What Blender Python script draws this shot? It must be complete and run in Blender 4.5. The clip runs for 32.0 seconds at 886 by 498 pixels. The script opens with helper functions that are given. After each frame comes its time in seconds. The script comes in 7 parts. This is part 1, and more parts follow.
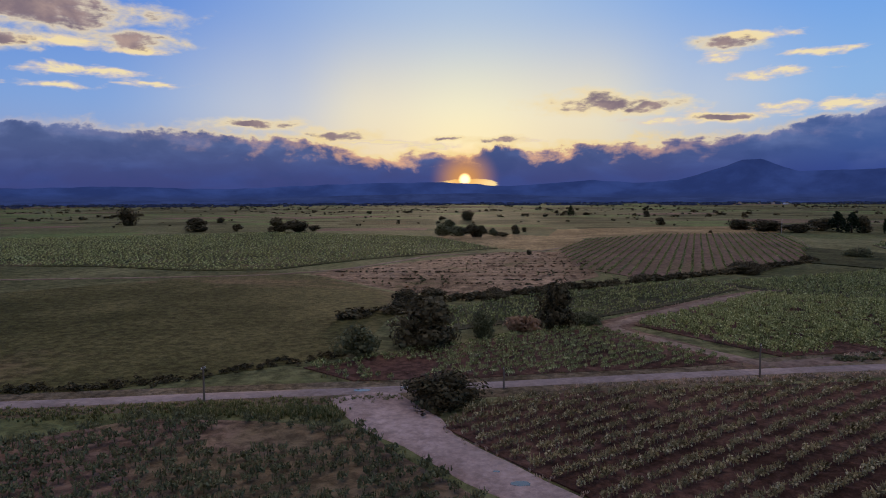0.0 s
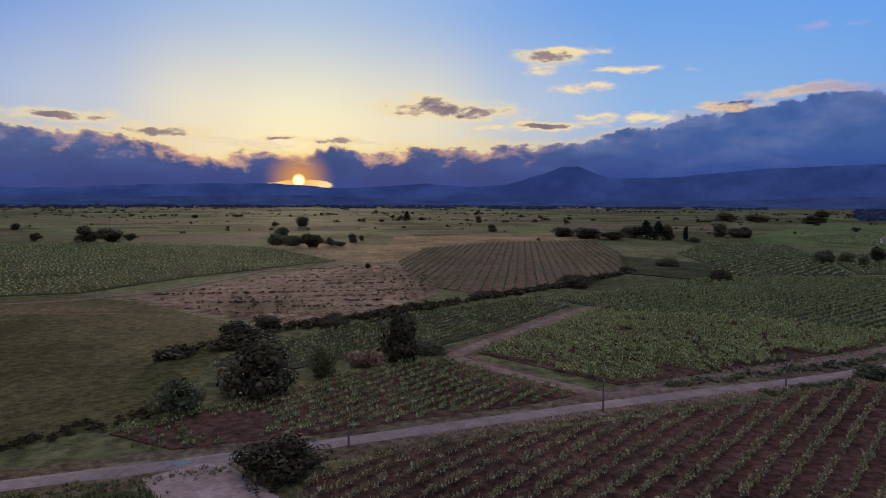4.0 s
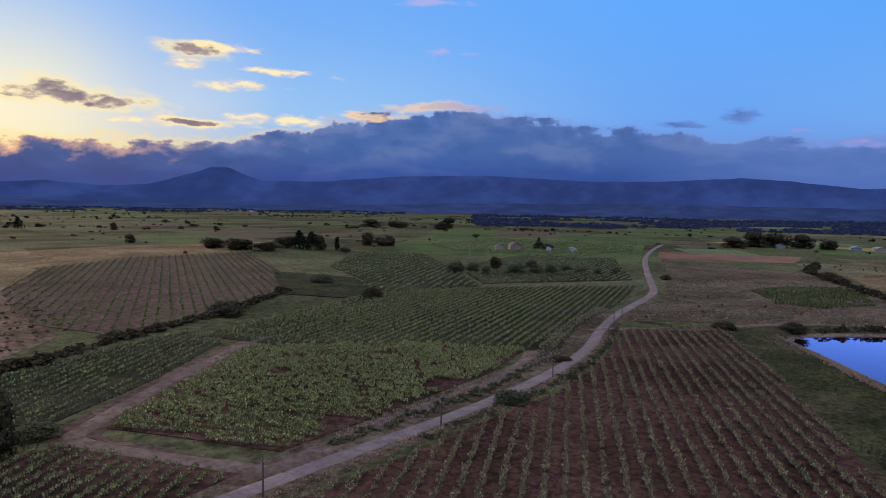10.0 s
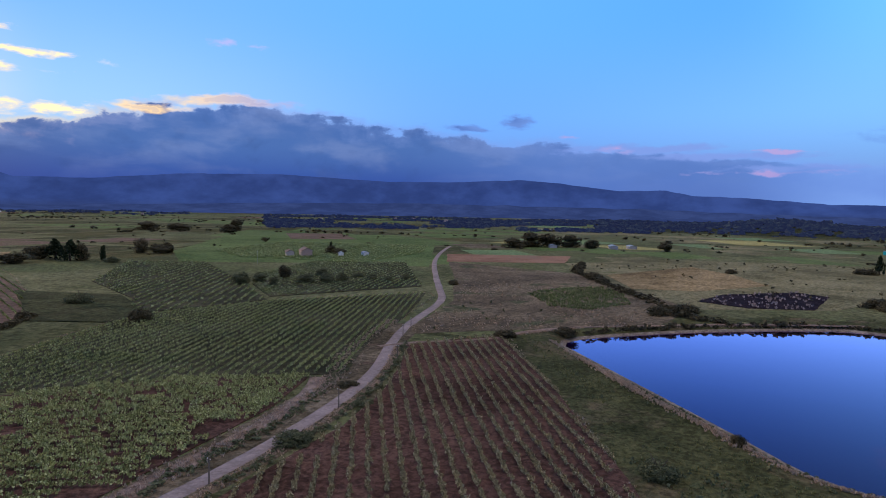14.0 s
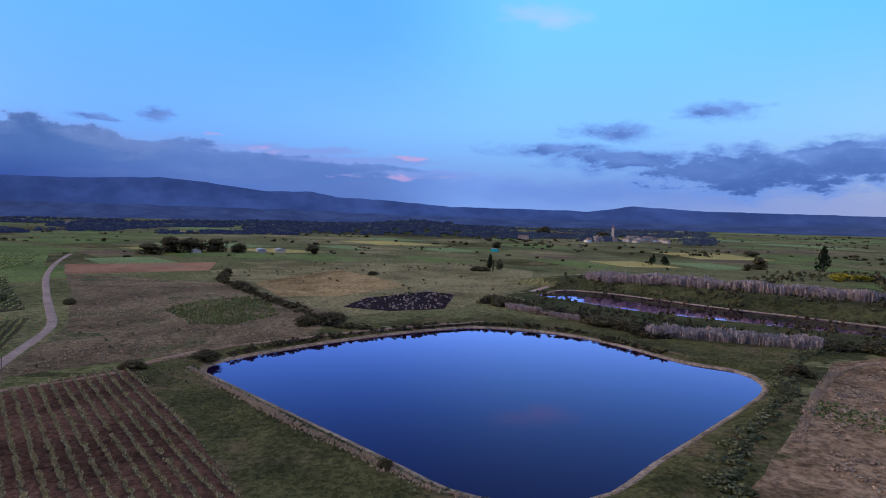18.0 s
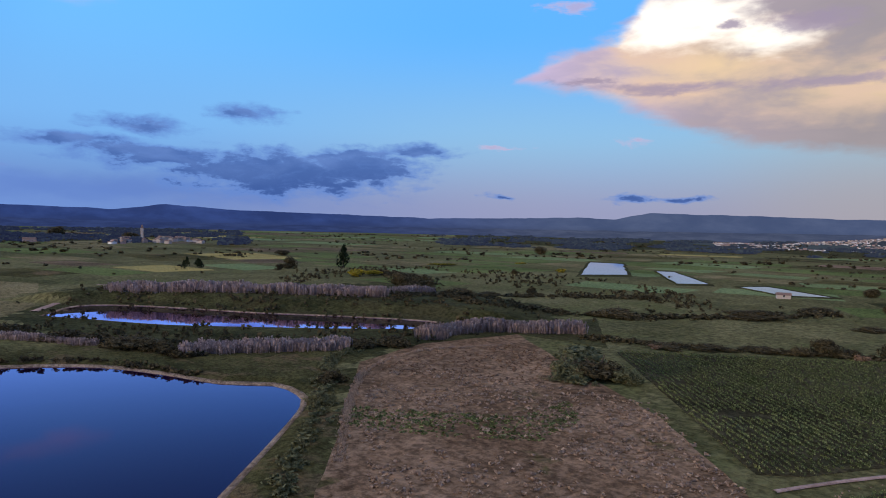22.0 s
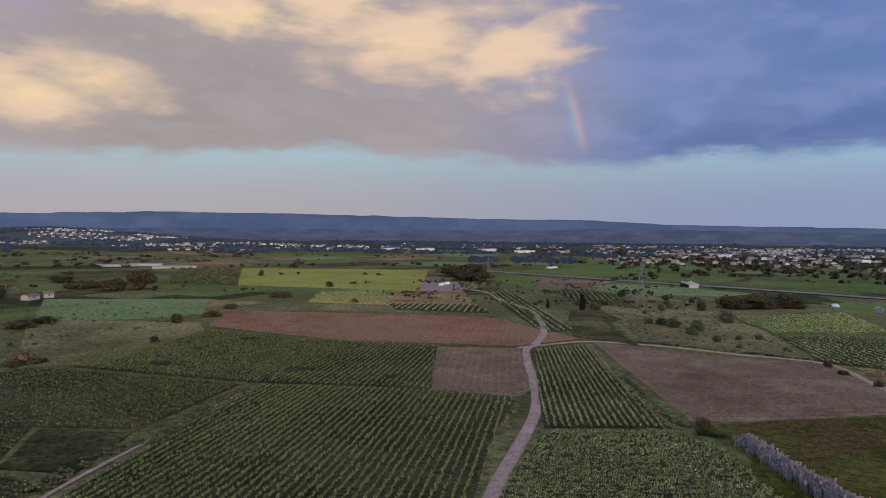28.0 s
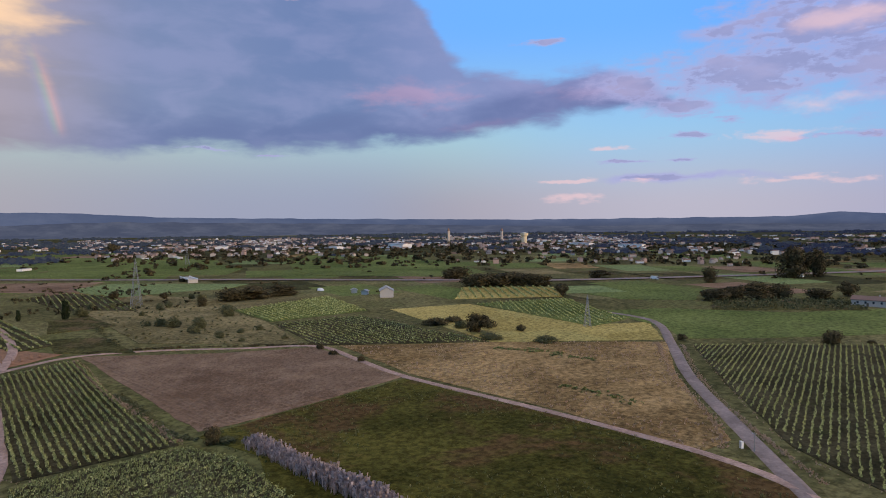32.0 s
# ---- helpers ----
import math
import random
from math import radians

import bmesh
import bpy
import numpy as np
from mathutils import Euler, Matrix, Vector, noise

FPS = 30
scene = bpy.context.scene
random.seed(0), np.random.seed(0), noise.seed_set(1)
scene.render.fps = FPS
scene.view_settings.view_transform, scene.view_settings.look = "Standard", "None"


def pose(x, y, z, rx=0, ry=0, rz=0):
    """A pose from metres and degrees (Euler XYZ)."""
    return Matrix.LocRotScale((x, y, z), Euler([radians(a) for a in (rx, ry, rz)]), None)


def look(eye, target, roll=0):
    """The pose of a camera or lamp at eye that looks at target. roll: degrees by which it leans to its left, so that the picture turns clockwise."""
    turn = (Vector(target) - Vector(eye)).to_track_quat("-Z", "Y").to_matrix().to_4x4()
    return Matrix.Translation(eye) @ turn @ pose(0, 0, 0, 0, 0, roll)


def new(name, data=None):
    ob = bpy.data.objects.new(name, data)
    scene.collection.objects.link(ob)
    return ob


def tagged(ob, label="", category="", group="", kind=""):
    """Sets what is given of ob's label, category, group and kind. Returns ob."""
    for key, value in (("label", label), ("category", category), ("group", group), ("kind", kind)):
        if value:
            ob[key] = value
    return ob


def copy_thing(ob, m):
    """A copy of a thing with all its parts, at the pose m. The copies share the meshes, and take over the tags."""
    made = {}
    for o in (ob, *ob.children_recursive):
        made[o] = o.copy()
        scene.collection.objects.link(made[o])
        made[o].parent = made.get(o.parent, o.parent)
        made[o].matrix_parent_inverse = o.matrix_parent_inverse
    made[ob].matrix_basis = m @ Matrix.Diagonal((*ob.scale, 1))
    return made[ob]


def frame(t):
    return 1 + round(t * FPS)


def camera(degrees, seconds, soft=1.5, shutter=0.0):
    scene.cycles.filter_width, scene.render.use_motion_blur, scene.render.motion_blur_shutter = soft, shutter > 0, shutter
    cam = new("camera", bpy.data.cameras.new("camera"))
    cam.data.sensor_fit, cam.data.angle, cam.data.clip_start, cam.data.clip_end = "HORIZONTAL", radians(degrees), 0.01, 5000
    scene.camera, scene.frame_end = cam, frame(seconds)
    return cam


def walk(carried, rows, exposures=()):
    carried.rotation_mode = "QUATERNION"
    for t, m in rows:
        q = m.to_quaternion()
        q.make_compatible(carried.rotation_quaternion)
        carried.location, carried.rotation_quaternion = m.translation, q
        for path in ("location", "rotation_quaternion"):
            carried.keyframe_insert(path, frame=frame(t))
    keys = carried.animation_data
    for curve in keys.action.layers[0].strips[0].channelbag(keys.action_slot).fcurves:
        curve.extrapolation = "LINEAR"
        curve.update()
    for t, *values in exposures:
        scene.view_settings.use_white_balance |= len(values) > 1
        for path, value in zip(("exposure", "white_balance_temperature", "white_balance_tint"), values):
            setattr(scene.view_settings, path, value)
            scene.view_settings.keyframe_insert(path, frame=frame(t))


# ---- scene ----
from mathutils.geometry import tessellate_polygon

cam = camera(67.6, 32.0, soft=1.0)
PATH = [
    (0, (0.00, 0.00, 24.00), (0.00, 99.72, 16.51), -0.24),
    (0.5, (-0.04, 0.94, 24.53), (2.18, 100.64, 17.08), -0.19),
    (1, (-0.07, 1.74, 25.07), (4.88, 101.35, 17.67), -0.09),
    (1.5, (-0.10, 2.89, 25.54), (8.53, 102.25, 18.21), 0.00),
    (2, (-0.30, 3.82, 26.12), (12.33, 102.75, 18.81), 0.09),
    (2.5, (-0.24, 4.73, 26.70), (15.66, 103.19, 19.46), 0.14),
    (3, (-0.20, 5.80, 27.25), (18.85, 103.71, 20.05), 0.16),
    (3.5, (-0.24, 6.58, 27.79), (21.58, 103.91, 20.59), 0.23),
    (5.5, (0.47, 10.32, 30.08), (33.84, 104.32, 22.94), 0.41),
    (6, (0.59, 11.05, 30.64), (37.74, 103.62, 23.57), 0.50),
    (6.5, (0.89, 11.92, 31.09), (42.07, 102.78, 24.10), 0.61),
    (7, (1.33, 12.91, 31.60), (48.07, 101.04, 24.68), 0.74),
    (7.5, (1.70, 13.84, 32.04), (53.24, 99.26, 25.22), 0.87),
    (8, (2.35, 14.67, 32.54), (58.69, 97.02, 25.86), 0.94),
    (8.5, (2.86, 15.52, 32.97), (62.76, 95.34, 26.44), 1.00),
    (9, (3.47, 16.20, 33.57), (66.92, 93.23, 27.10), 1.08),
    (9.5, (4.00, 16.90, 34.11), (70.07, 91.69, 27.68), 1.12),
    (10, (4.71, 17.51, 34.66), (73.56, 89.76, 28.32), 1.10),
    (10.5, (5.42, 17.94, 35.33), (76.39, 88.10, 28.96), 1.09),
    (11, (6.34, 18.34, 36.00), (79.46, 86.25, 29.65), 1.06),
    (11.5, (7.24, 18.62, 36.39), (82.37, 84.32, 30.11), 1.10),
    (12, (8.13, 19.03, 36.93), (85.76, 81.75, 30.72), 1.10),
    (12.5, (8.93, 19.39, 37.38), (88.93, 79.08, 31.25), 1.12),
    (13, (9.97, 19.72, 37.99), (92.70, 75.56, 31.92), 1.13),
    (13.5, (11.11, 19.98, 38.56), (96.20, 72.17, 32.56), 1.09),
    (15.5, (15.44, 21.70, 40.61), (110.48, 52.27, 34.99), 1.51),
    (16, (17.15, 22.05, 41.05), (114.17, 45.67, 35.63), 1.55),
    (16.5, (18.88, 22.04, 41.29), (117.15, 39.80, 36.04), 1.50),
    (17, (20.53, 21.91, 41.70), (119.79, 32.91, 36.58), 1.40),
    (17.5, (22.58, 21.90, 42.02), (122.34, 26.77, 37.04), 1.40),
    (18, (24.61, 21.90, 42.31), (124.48, 20.29, 37.48), 1.39),
    (18.5, (26.28, 21.89, 42.66), (125.95, 15.39, 37.87), 1.39),
    (19, (28.18, 21.69, 43.05), (127.15, 8.20, 38.40), 1.42),
    (19.5, (30.29, 21.31, 43.27), (128.09, 0.91, 38.84), 1.44),
    (20, (32.74, 20.56, 43.67), (128.41, -8.22, 39.43), 1.46),
    (20.5, (35.80, 18.78, 44.16), (128.65, -18.12, 40.08), 1.47),
    (21, (38.57, 17.40, 44.69), (126.72, -29.65, 40.80), 1.43),
    (21.5, (40.87, 16.23, 45.05), (124.16, -38.98, 41.33), 1.40),
    (22, (42.58, 14.84, 45.33), (119.49, -48.98, 41.89), 1.40),
    (22.5, (44.33, 13.33, 45.63), (114.97, -57.38, 42.40), 1.32),
    (23, (45.70, 11.61, 45.90), (109.28, -65.52, 42.85), 1.21),
    (23.5, (46.82, 9.94, 46.09), (103.14, -72.64, 43.18), 1.02),
    (24, (47.63, 8.08, 46.06), (96.09, -79.35, 43.41), 0.83),
    (24.5, (48.32, 6.18, 45.90), (88.05, -85.56, 43.51), 0.69),
    (25, (49.20, 4.40, 46.03), (79.25, -90.95, 43.80), 0.60),
    (25.5, (50.46, 2.47, 46.61), (70.18, -95.54, 44.35), 0.60),
    (27.5, (52.33, -5.70, 47.66), (28.14, -102.70, 45.27), 0.49),
    (28, (52.05, -7.02, 47.75), (17.52, -100.83, 45.31), 0.46),
    (28.5, (51.48, -8.86, 47.74), (6.28, -98.03, 45.28), 0.28),
    (29, (50.52, -10.70, 47.64), (-4.88, -93.91, 45.19), 0.11),
    (29.5, (49.32, -12.12, 47.48), (-15.74, -88.03, 44.99), -0.08),
    (30, (47.60, -13.64, 47.36), (-25.69, -81.63, 44.73), -0.23),
    (30.5, (46.00, -15.10, 47.34), (-34.60, -74.22, 44.47), -0.34),
    (31, (44.84, -16.67, 47.60), (-40.76, -68.27, 44.44), -0.45),
    (31.5, (44.44, -17.27, 48.15), (-42.76, -66.09, 44.70), -0.52),
    (32, (43.93, -17.43, 48.82), (-44.18, -64.58, 45.12), -0.62),
]

EXPOSURES = [(0, -0.17, 6050, 18), (8, -0.1, 6000, 16), (13, 0.34, 5980, 13), (20, 0.36, 6050, 12), (22, 0.08, 6090, 12), (25, -0.10, 6150, 11), (27.5, 0.12, 6200, 10), (32, 0.36, 7050, 11)]
walk(cam, [(t, look(eye, target, roll)) for t, eye, target, roll in PATH], EXPOSURES)

# ---- light: low sun in a broken evening sky ----
SUN_AZ, SUN_EL = 1.9, 1.7
world = bpy.data.worlds.new("evening_sky")
scene.world = world
world.use_nodes = True
wt = world.node_tree
wt.nodes.clear()


def srgb(r, g, b):
    lin = [(c / 255 / 12.92) if c <= 10 else ((c / 255 + 0.055) / 1.055) ** 2.4 for c in (r, g, b)]
    return (*lin, 1.0)


class Nodes:
    """Short notation for node trees."""

    def __init__(self, tree):
        self.t = tree

    def put(self, sock, v):
        if v is None:
            return
        if isinstance(v, bpy.types.NodeSocket):
            self.t.links.new(v, sock)
        else:
            sock.default_value = v

    def m(self, op, a, b=None, c=None):
        n = self.t.nodes.new("ShaderNodeMath")
        n.operation = op
        for s, v in zip(n.inputs, (a, b, c)):
            self.put(s, v)
        return n.outputs[0]

    def step(self, v, lo, hi, a=0.0, b=1.0):
        n = self.t.nodes.new("ShaderNodeMapRange")
        n.interpolation_type = "SMOOTHSTEP"
        for s, x in zip(n.inputs, (v, lo, hi, a, b)):
            self.put(s, x)
        return n.outputs[0]

    def noise(self, vec, scale, detail=4.0, rough=0.55, distort=0.0):
        n = self.t.nodes.new("ShaderNodeTexNoise")
        self.put(n.inputs["Vector"], vec)
        n.inputs["Scale"].default_value, n.inputs["Detail"].default_value = scale, detail
        n.inputs["Roughness"].default_value, n.inputs["Distortion"].default_value = rough, distort
        return n.outputs[0]

    def mix(self, f, a, b, kind="MIX"):
        n = self.t.nodes.new("ShaderNodeMixRGB")
        n.blend_type = kind
        for s, v in zip(n.inputs, (f, a, b)):
            self.put(s, v)
        return n.outputs[0]

    def ramp(self, f, stops, mode="LINEAR"):
        n = self.t.nodes.new("ShaderNodeValToRGB")
        n.color_ramp.interpolation = mode
        e = n.color_ramp.elements
        while len(e) < len(stops):
            e.new(0.5)
        for x, (p, c) in zip(e, stops):
            x.position, x.color = p, c
        self.put(n.inputs[0], f)
        return n.outputs[0]

    def comb(self, x, y, z=0.0):
        n = self.t.nodes.new("ShaderNodeCombineXYZ")
        for s, v in zip(n.inputs, (x, y, z)):
            self.put(s, v)
        return n.outputs[0]

    def vec(self, op, a, b):
        n = self.t.nodes.new("ShaderNodeVectorMath")
        n.operation = op
        self.put(n.inputs[0], a)
        self.put(n.inputs[1], b)
        return n.outputs[0]


W = Nodes(wt)
way = wt.nodes.new("ShaderNodeTexCoord").outputs["Generated"]
sep = wt.nodes.new("ShaderNodeSeparateXYZ")
wt.links.new(way, sep.inputs[0])
dx, dy, dz = sep.outputs
# bearing in degrees clockwise from +y, from -60 to 300, and height above the horizon in degrees
ca, sa = math.cos(radians(120)), math.sin(radians(120))
ux = W.m("ADD", W.m("MULTIPLY", dx, ca), W.m("MULTIPLY", dy, -sa))
uy = W.m("ADD", W.m("MULTIPLY", dx, sa), W.m("MULTIPLY", dy, ca))
AZ = W.m("ADD", W.m("MULTIPLY", W.m("ARCTAN2", ux, uy), 180 / math.pi), 120.0)
EL = W.m("MULTIPLY", W.m("ARCSINE", dz), 180 / math.pi)
AZN = W.m("DIVIDE", W.m("ADD", AZ, 60.0), 360.0)


def by_bearing(*stops):
    return W.ramp(AZN, [((a + 60) / 360, srgb(*c)) for a, *c in stops], "EASE")


low = by_bearing((-60, 120, 130, 185), (-22, 170, 178, 198), (-8, 236, 222, 180), (2, 255, 240, 176), (13, 236, 224, 180), (30, 165, 178, 202), (60, 108, 138, 200), (100, 112, 142, 200),
                 (140, 156, 160, 190), (172, 170, 164, 168), (205, 152, 150, 164), (235, 148, 150, 170), (262, 170, 172, 195), (300, 130, 140, 190))
mid = by_bearing((-60, 105, 150, 220), (-28, 140, 180, 228), (-14, 205, 216, 222), (-6, 248, 242, 206), (2, 255, 252, 206), (12, 248, 242, 206), (21, 200, 216, 226), (32, 154, 198, 236),
                 (65, 112, 168, 235), (100, 128, 186, 240), (140, 150, 196, 228), (172, 165, 195, 205), (215, 158, 188, 196), (240, 150, 190, 210), (258, 140, 188, 228), (300, 110, 160, 230))
high = by_bearing((-60, 75, 130, 220), (-30, 92, 148, 228), (2, 176, 206, 232), (30, 118, 176, 240), (65, 102, 172, 246), (83, 96, 168, 245), (100, 118, 195, 255),
                  (135, 104, 186, 255), (200, 100, 165, 245), (255, 98, 168, 250), (300, 80, 140, 230))
top = srgb(250, 232, 218)
grad = W.mix(W.step(EL, 1.0, 8.5), low, mid)
grad = W.mix(W.step(EL, 6.0, 17.0), grad, high)
grad = W.mix(W.step(EL, 36.0, 62.0), grad, top)
nishita = wt.nodes.new("ShaderNodeTexSky")
nishita.sky_type, nishita.sun_disc = "NISHITA", False
nishita.sun_elevation, nishita.sun_rotation = radians(SUN_EL + 1.0), radians(SUN_AZ)
air = W.mix(1.0, nishita.outputs[0], (0.07, 0.07, 0.07, 1), "MULTIPLY")
sky = W.mix(0.9, air, grad)

# glow and disc of the sun just above the ridge
saz, sel = W.m("SUBTRACT", AZ, SUN_AZ), W.m("SUBTRACT", EL, SUN_EL)
sun_off = W.m("SQRT", W.m("ADD", W.m("MULTIPLY", saz, saz), W.m("MULTIPLY", sel, sel)))

# cloud texture: streaky, lumpy and fine
FLAT = W.comb(W.m("MULTIPLY", AZ, 0.30), W.m("MULTIPLY", EL, 0.95))
LUMP = W.comb(W.m("MULTIPLY", AZ, 0.30), W.m("MULTIPLY", EL, 0.42), 7.0)
n_flat = W.noise(FLAT, 1.0, 6.0, 0.6, 0.3)
n_lump = W.noise(LUMP, 1.0, 7.0, 0.58, 0.2)
n_wide = W.noise(W.comb(W.m("MULTIPLY", AZ, 0.055), W.m("MULTIPLY", EL, 0.13), 3.0), 1.0, 4.0, 0.5)


n_fine = W.noise(W.comb(W.m("MULTIPLY", AZ, 0.75), W.m("MULTIPLY", EL, 1.7), 21.0), 1.0, 6.0, 0.62, 0.4)
twist_a = W.m("ADD", AZ, W.m("MULTIPLY", W.m("SUBTRACT", W.noise(W.comb(W.m("MULTIPLY", AZ, 0.22), W.m("MULTIPLY", EL, 0.45), 31.0), 1.0, 4.0, 0.6), 0.5), 5.0))
twist_e = W.m("ADD", EL, W.m("MULTIPLY", W.m("SUBTRACT", W.noise(W.comb(W.m("MULTIPLY", AZ, 0.22), W.m("MULTIPLY", EL, 0.45), 41.0), 1.0, 4.0, 0.6), 0.5), 1.6))


torn_edge = bpy.data.node_groups.new("torn_ellipse", "ShaderNodeTree")
for sock in ("az", "el", "tex", "at_az", "at_el", "width", "height", "rag", "inner"):
    torn_edge.interface.new_socket(sock, in_out="INPUT", socket_type="NodeSocketFloat")
torn_edge.interface.new_socket("density", in_out="OUTPUT", socket_type="NodeSocketFloat")
T = Nodes(torn_edge)
tin = torn_edge.nodes.new("NodeGroupInput").outputs
ta = T.m("DIVIDE", T.m("SUBTRACT", tin["az"], tin["at_az"]), tin["width"])
te = T.m("DIVIDE", T.m("SUBTRACT", tin["el"], tin["at_el"]), tin["height"])
td = T.m("SQRT", T.m("ADD", T.m("MULTIPLY", ta, ta), T.m("MULTIPLY", te, te)))
td = T.m("ADD", td, T.m("MULTIPLY", T.m("SUBTRACT", tin["tex"], 0.5), tin["rag"]))
T.put(torn_edge.nodes.new("NodeGroupOutput").inputs["density"], T.step(td, 1.0, tin["inner"]))


def puff(az, el, sa, se, tex=None, rag=3.6, soft=0.9):
    """Density of one cloud: an ellipse in bearing and height with a torn edge."""
    n = wt.nodes.new("ShaderNodeGroup")
    n.node_tree = torn_edge
    for sock, v in zip(n.inputs, (twist_a, twist_e, tex or n_flat, az, el, sa, se, rag, 1.0 - soft)):
        W.put(sock, v)
    return n.outputs[0]


def union(*ds):
    out = ds[0]
    for d in ds[1:]:
        out = W.m("MAXIMUM", out, d)
    return out


def lay(under, dens, body, rim, rim_w=0.55, wisp=0.0):
    """A cloud layer over the sky: body colour inside, rim colour where it thins."""
    solid_d = W.step(dens, rim_w, 1.0)
    if wisp:
        solid_d = W.m("MULTIPLY", solid_d, W.step(n_fine, 0.70, 0.45, 1.0 - wisp, 1.0))
    col = W.mix(solid_d, rim, body)
    return W.mix(dens, under, col)


near_sun = W.step(W.m("ABSOLUTE", saz), 44.0, 10.0)
n_soft = W.noise(W.comb(W.m("MULTIPLY", AZ, 0.16), W.m("MULTIPLY", EL, 0.42), 11.0), 1.0, 5.0, 0.52, 0.25)
# gold-edged clouds round the sun: grey bodies, then thin bright streaks
n_mixed = W.m("ADD", W.m("ADD", W.m("MULTIPLY", n_flat, 0.45), W.m("MULTIPLY", n_lump, 0.3)), W.m("MULTIPLY", n_fine, 0.25))
solid = union(puff(-31.0, 13.9, 12, 2.6, n_mixed, 2.6, 0.85), puff(-25, 12.2, 5.0, 1.1, n_mixed, 2.6, 0.85), puff(-34, 11.6, 7, 1.0, n_mixed, 2.6, 0.85), puff(13.0, 7.9, 7.0, 1.35, n_mixed, 2.4, 0.85), puff(17.5, 7.4, 5.0, 0.8, n_mixed, 2.4, 0.85),
              puff(-8.5, 5.5, 5.2, 0.8, n_mixed, 2.4, 0.85), puff(0.6, 5.1, 3.0, 0.4, n_mixed, 2.4, 0.85), puff(4.8, 4.9, 3.4, 0.45, n_mixed, 2.4, 0.85), puff(23.0, 11.9, 4.0, 0.8, n_mixed, 2.4, 0.85), puff(23.0, 6.4, 4.0, 0.45, n_mixed, 2.4, 0.85), puff(-16, 6.2, 6, 0.8, n_mixed, 2.4, 0.85))
bright_s = union(puff(-24.5, 11.6, 3.6, 0.55), puff(-30, 11.5, 6.5, 0.6), puff(-28.5, 9.6, 5.0, 0.45), puff(-30, 8.4, 5.0, 0.35), puff(-23.2, 9.0, 2.7, 0.35),
                 puff(22.0, 10.7, 1.8, 0.65), puff(26.2, 9.5, 4.6, 0.42), puff(29.2, 10.7, 4.4, 0.32), puff(25.0, 12.4, 4.5, 0.4), puff(23.5, 6.5, 5.0, 0.6), puff(26.0, 7.1, 2.6, 0.4), puff(18, 6.2, 4.0, 0.45), puff(31.5, 6.9, 2.4, 0.5),
                 puff(-6.0, 4.9, 5.0, 0.35), puff(-1.0, 4.6, 3.2, 0.5), puff(7.0, 4.9, 3.0, 0.3))
sky = lay(sky, W.m("MULTIPLY", bright_s, 0.95), srgb(255, 236, 176), srgb(238, 218, 190), 0.6)
sky = lay(sky, solid, W.mix(W.step(n_lump, 0.35, 0.7), srgb(136, 120, 124), srgb(190, 164, 148)), srgb(255, 230, 165), 0.66)
pink = union(puff(42.8, 12.9, 1.3, 0.35), puff(45.4, 12.8, 1.0, 0.25), puff(42.2, 16.8, 4.5, 0.35))
sky = lay(sky, W.m("MULTIPLY", pink, 0.7), srgb(215, 175, 200), srgb(170, 175, 220))

# the long slate bank over the western hills
crest = W.ramp(AZN, [((a + 60) / 360, (h / 10, h / 10, h / 10, 1)) for a, h in
                     ((-60, 5.5), (-30, 6.0), (-14, 5.5), (-4, 4.2), (10, 4.7), (22, 5.1), (31, 6.0), (35, 7.6), (46, 8.3), (51, 7.9),
                      (56, 7.0), (66, 6.1), (78, 5.3), (85, 4.8), (92, 4.0), (98, 3.4), (106, 2.0), (114, 0.0), (124, -3.0), (270, -3.0), (300, 3.0))], "EASE")
crest_h = W.m("MULTIPLY", crest, 10.0)
calm = W.step(AZ, 58.0, 74.0, 1.0, 0.35)
lift = W.m("ADD", W.m("MULTIPLY", W.m("MULTIPLY", W.m("SUBTRACT", n_lump, 0.5), 3.6), calm), W.m("MULTIPLY", W.m("SUBTRACT", n_flat, 0.5), 1.5))
bank_d = W.m("SUBTRACT", W.m("ADD", crest_h, lift), EL)
bank = W.step(bank_d, -0.4, 0.65)
slit = W.m("ADD", W.m("POWER", W.m("DIVIDE", saz, 2.7), 2.0), W.m("POWER", W.m("DIVIDE", W.m("SUBTRACT", EL, 1.3), 0.42), 2.0))
gap = W.step(W.m("ADD", slit, W.m("MULTIPLY", W.m("SUBTRACT", n_flat, 0.5), 2.6)), 1.2, 0.1)
bank = W.m("MULTIPLY", W.m("MULTIPLY", bank, W.m("SUBTRACT", 1.0, gap)), W.step(AZ, 116.0, 80.0))
west = W.step(AZ, 14.0, 40.0)
bank_body = W.mix(W.step(EL, 0.8, 5.5), W.mix(west, srgb(66, 74, 124), srgb(46, 68, 138)), W.mix(west, srgb(82, 98, 138), srgb(72, 102, 156)))
bank_body = W.mix(W.step(n_soft, 0.42, 0.66, 0.0, 0.55), bank_body, W.mix(W.step(EL, 1.5, 5.0), srgb(66, 84, 142), srgb(112, 130, 172)))
bank_body = W.mix(W.step(n_lump, 0.5, 0.74, 0.0, 0.3), bank_body, srgb(50, 70, 116))
edge_glow = W.m("MULTIPLY", W.step(W.m("ADD", bank_d, W.m("MULTIPLY", W.m("SUBTRACT", n_lump, 0.5), 3.5)), 1.4, 0.0, 0.0, 0.9), W.step(W.m("ABSOLUTE", saz), 26.0, 8.0, 0.25, 1.0))
bank_body = W.mix(edge_glow, bank_body, W.mix(W.step(W.m("ABSOLUTE", saz), 40.0, 10.0), srgb(128, 148, 196), srgb(238, 184, 140)))
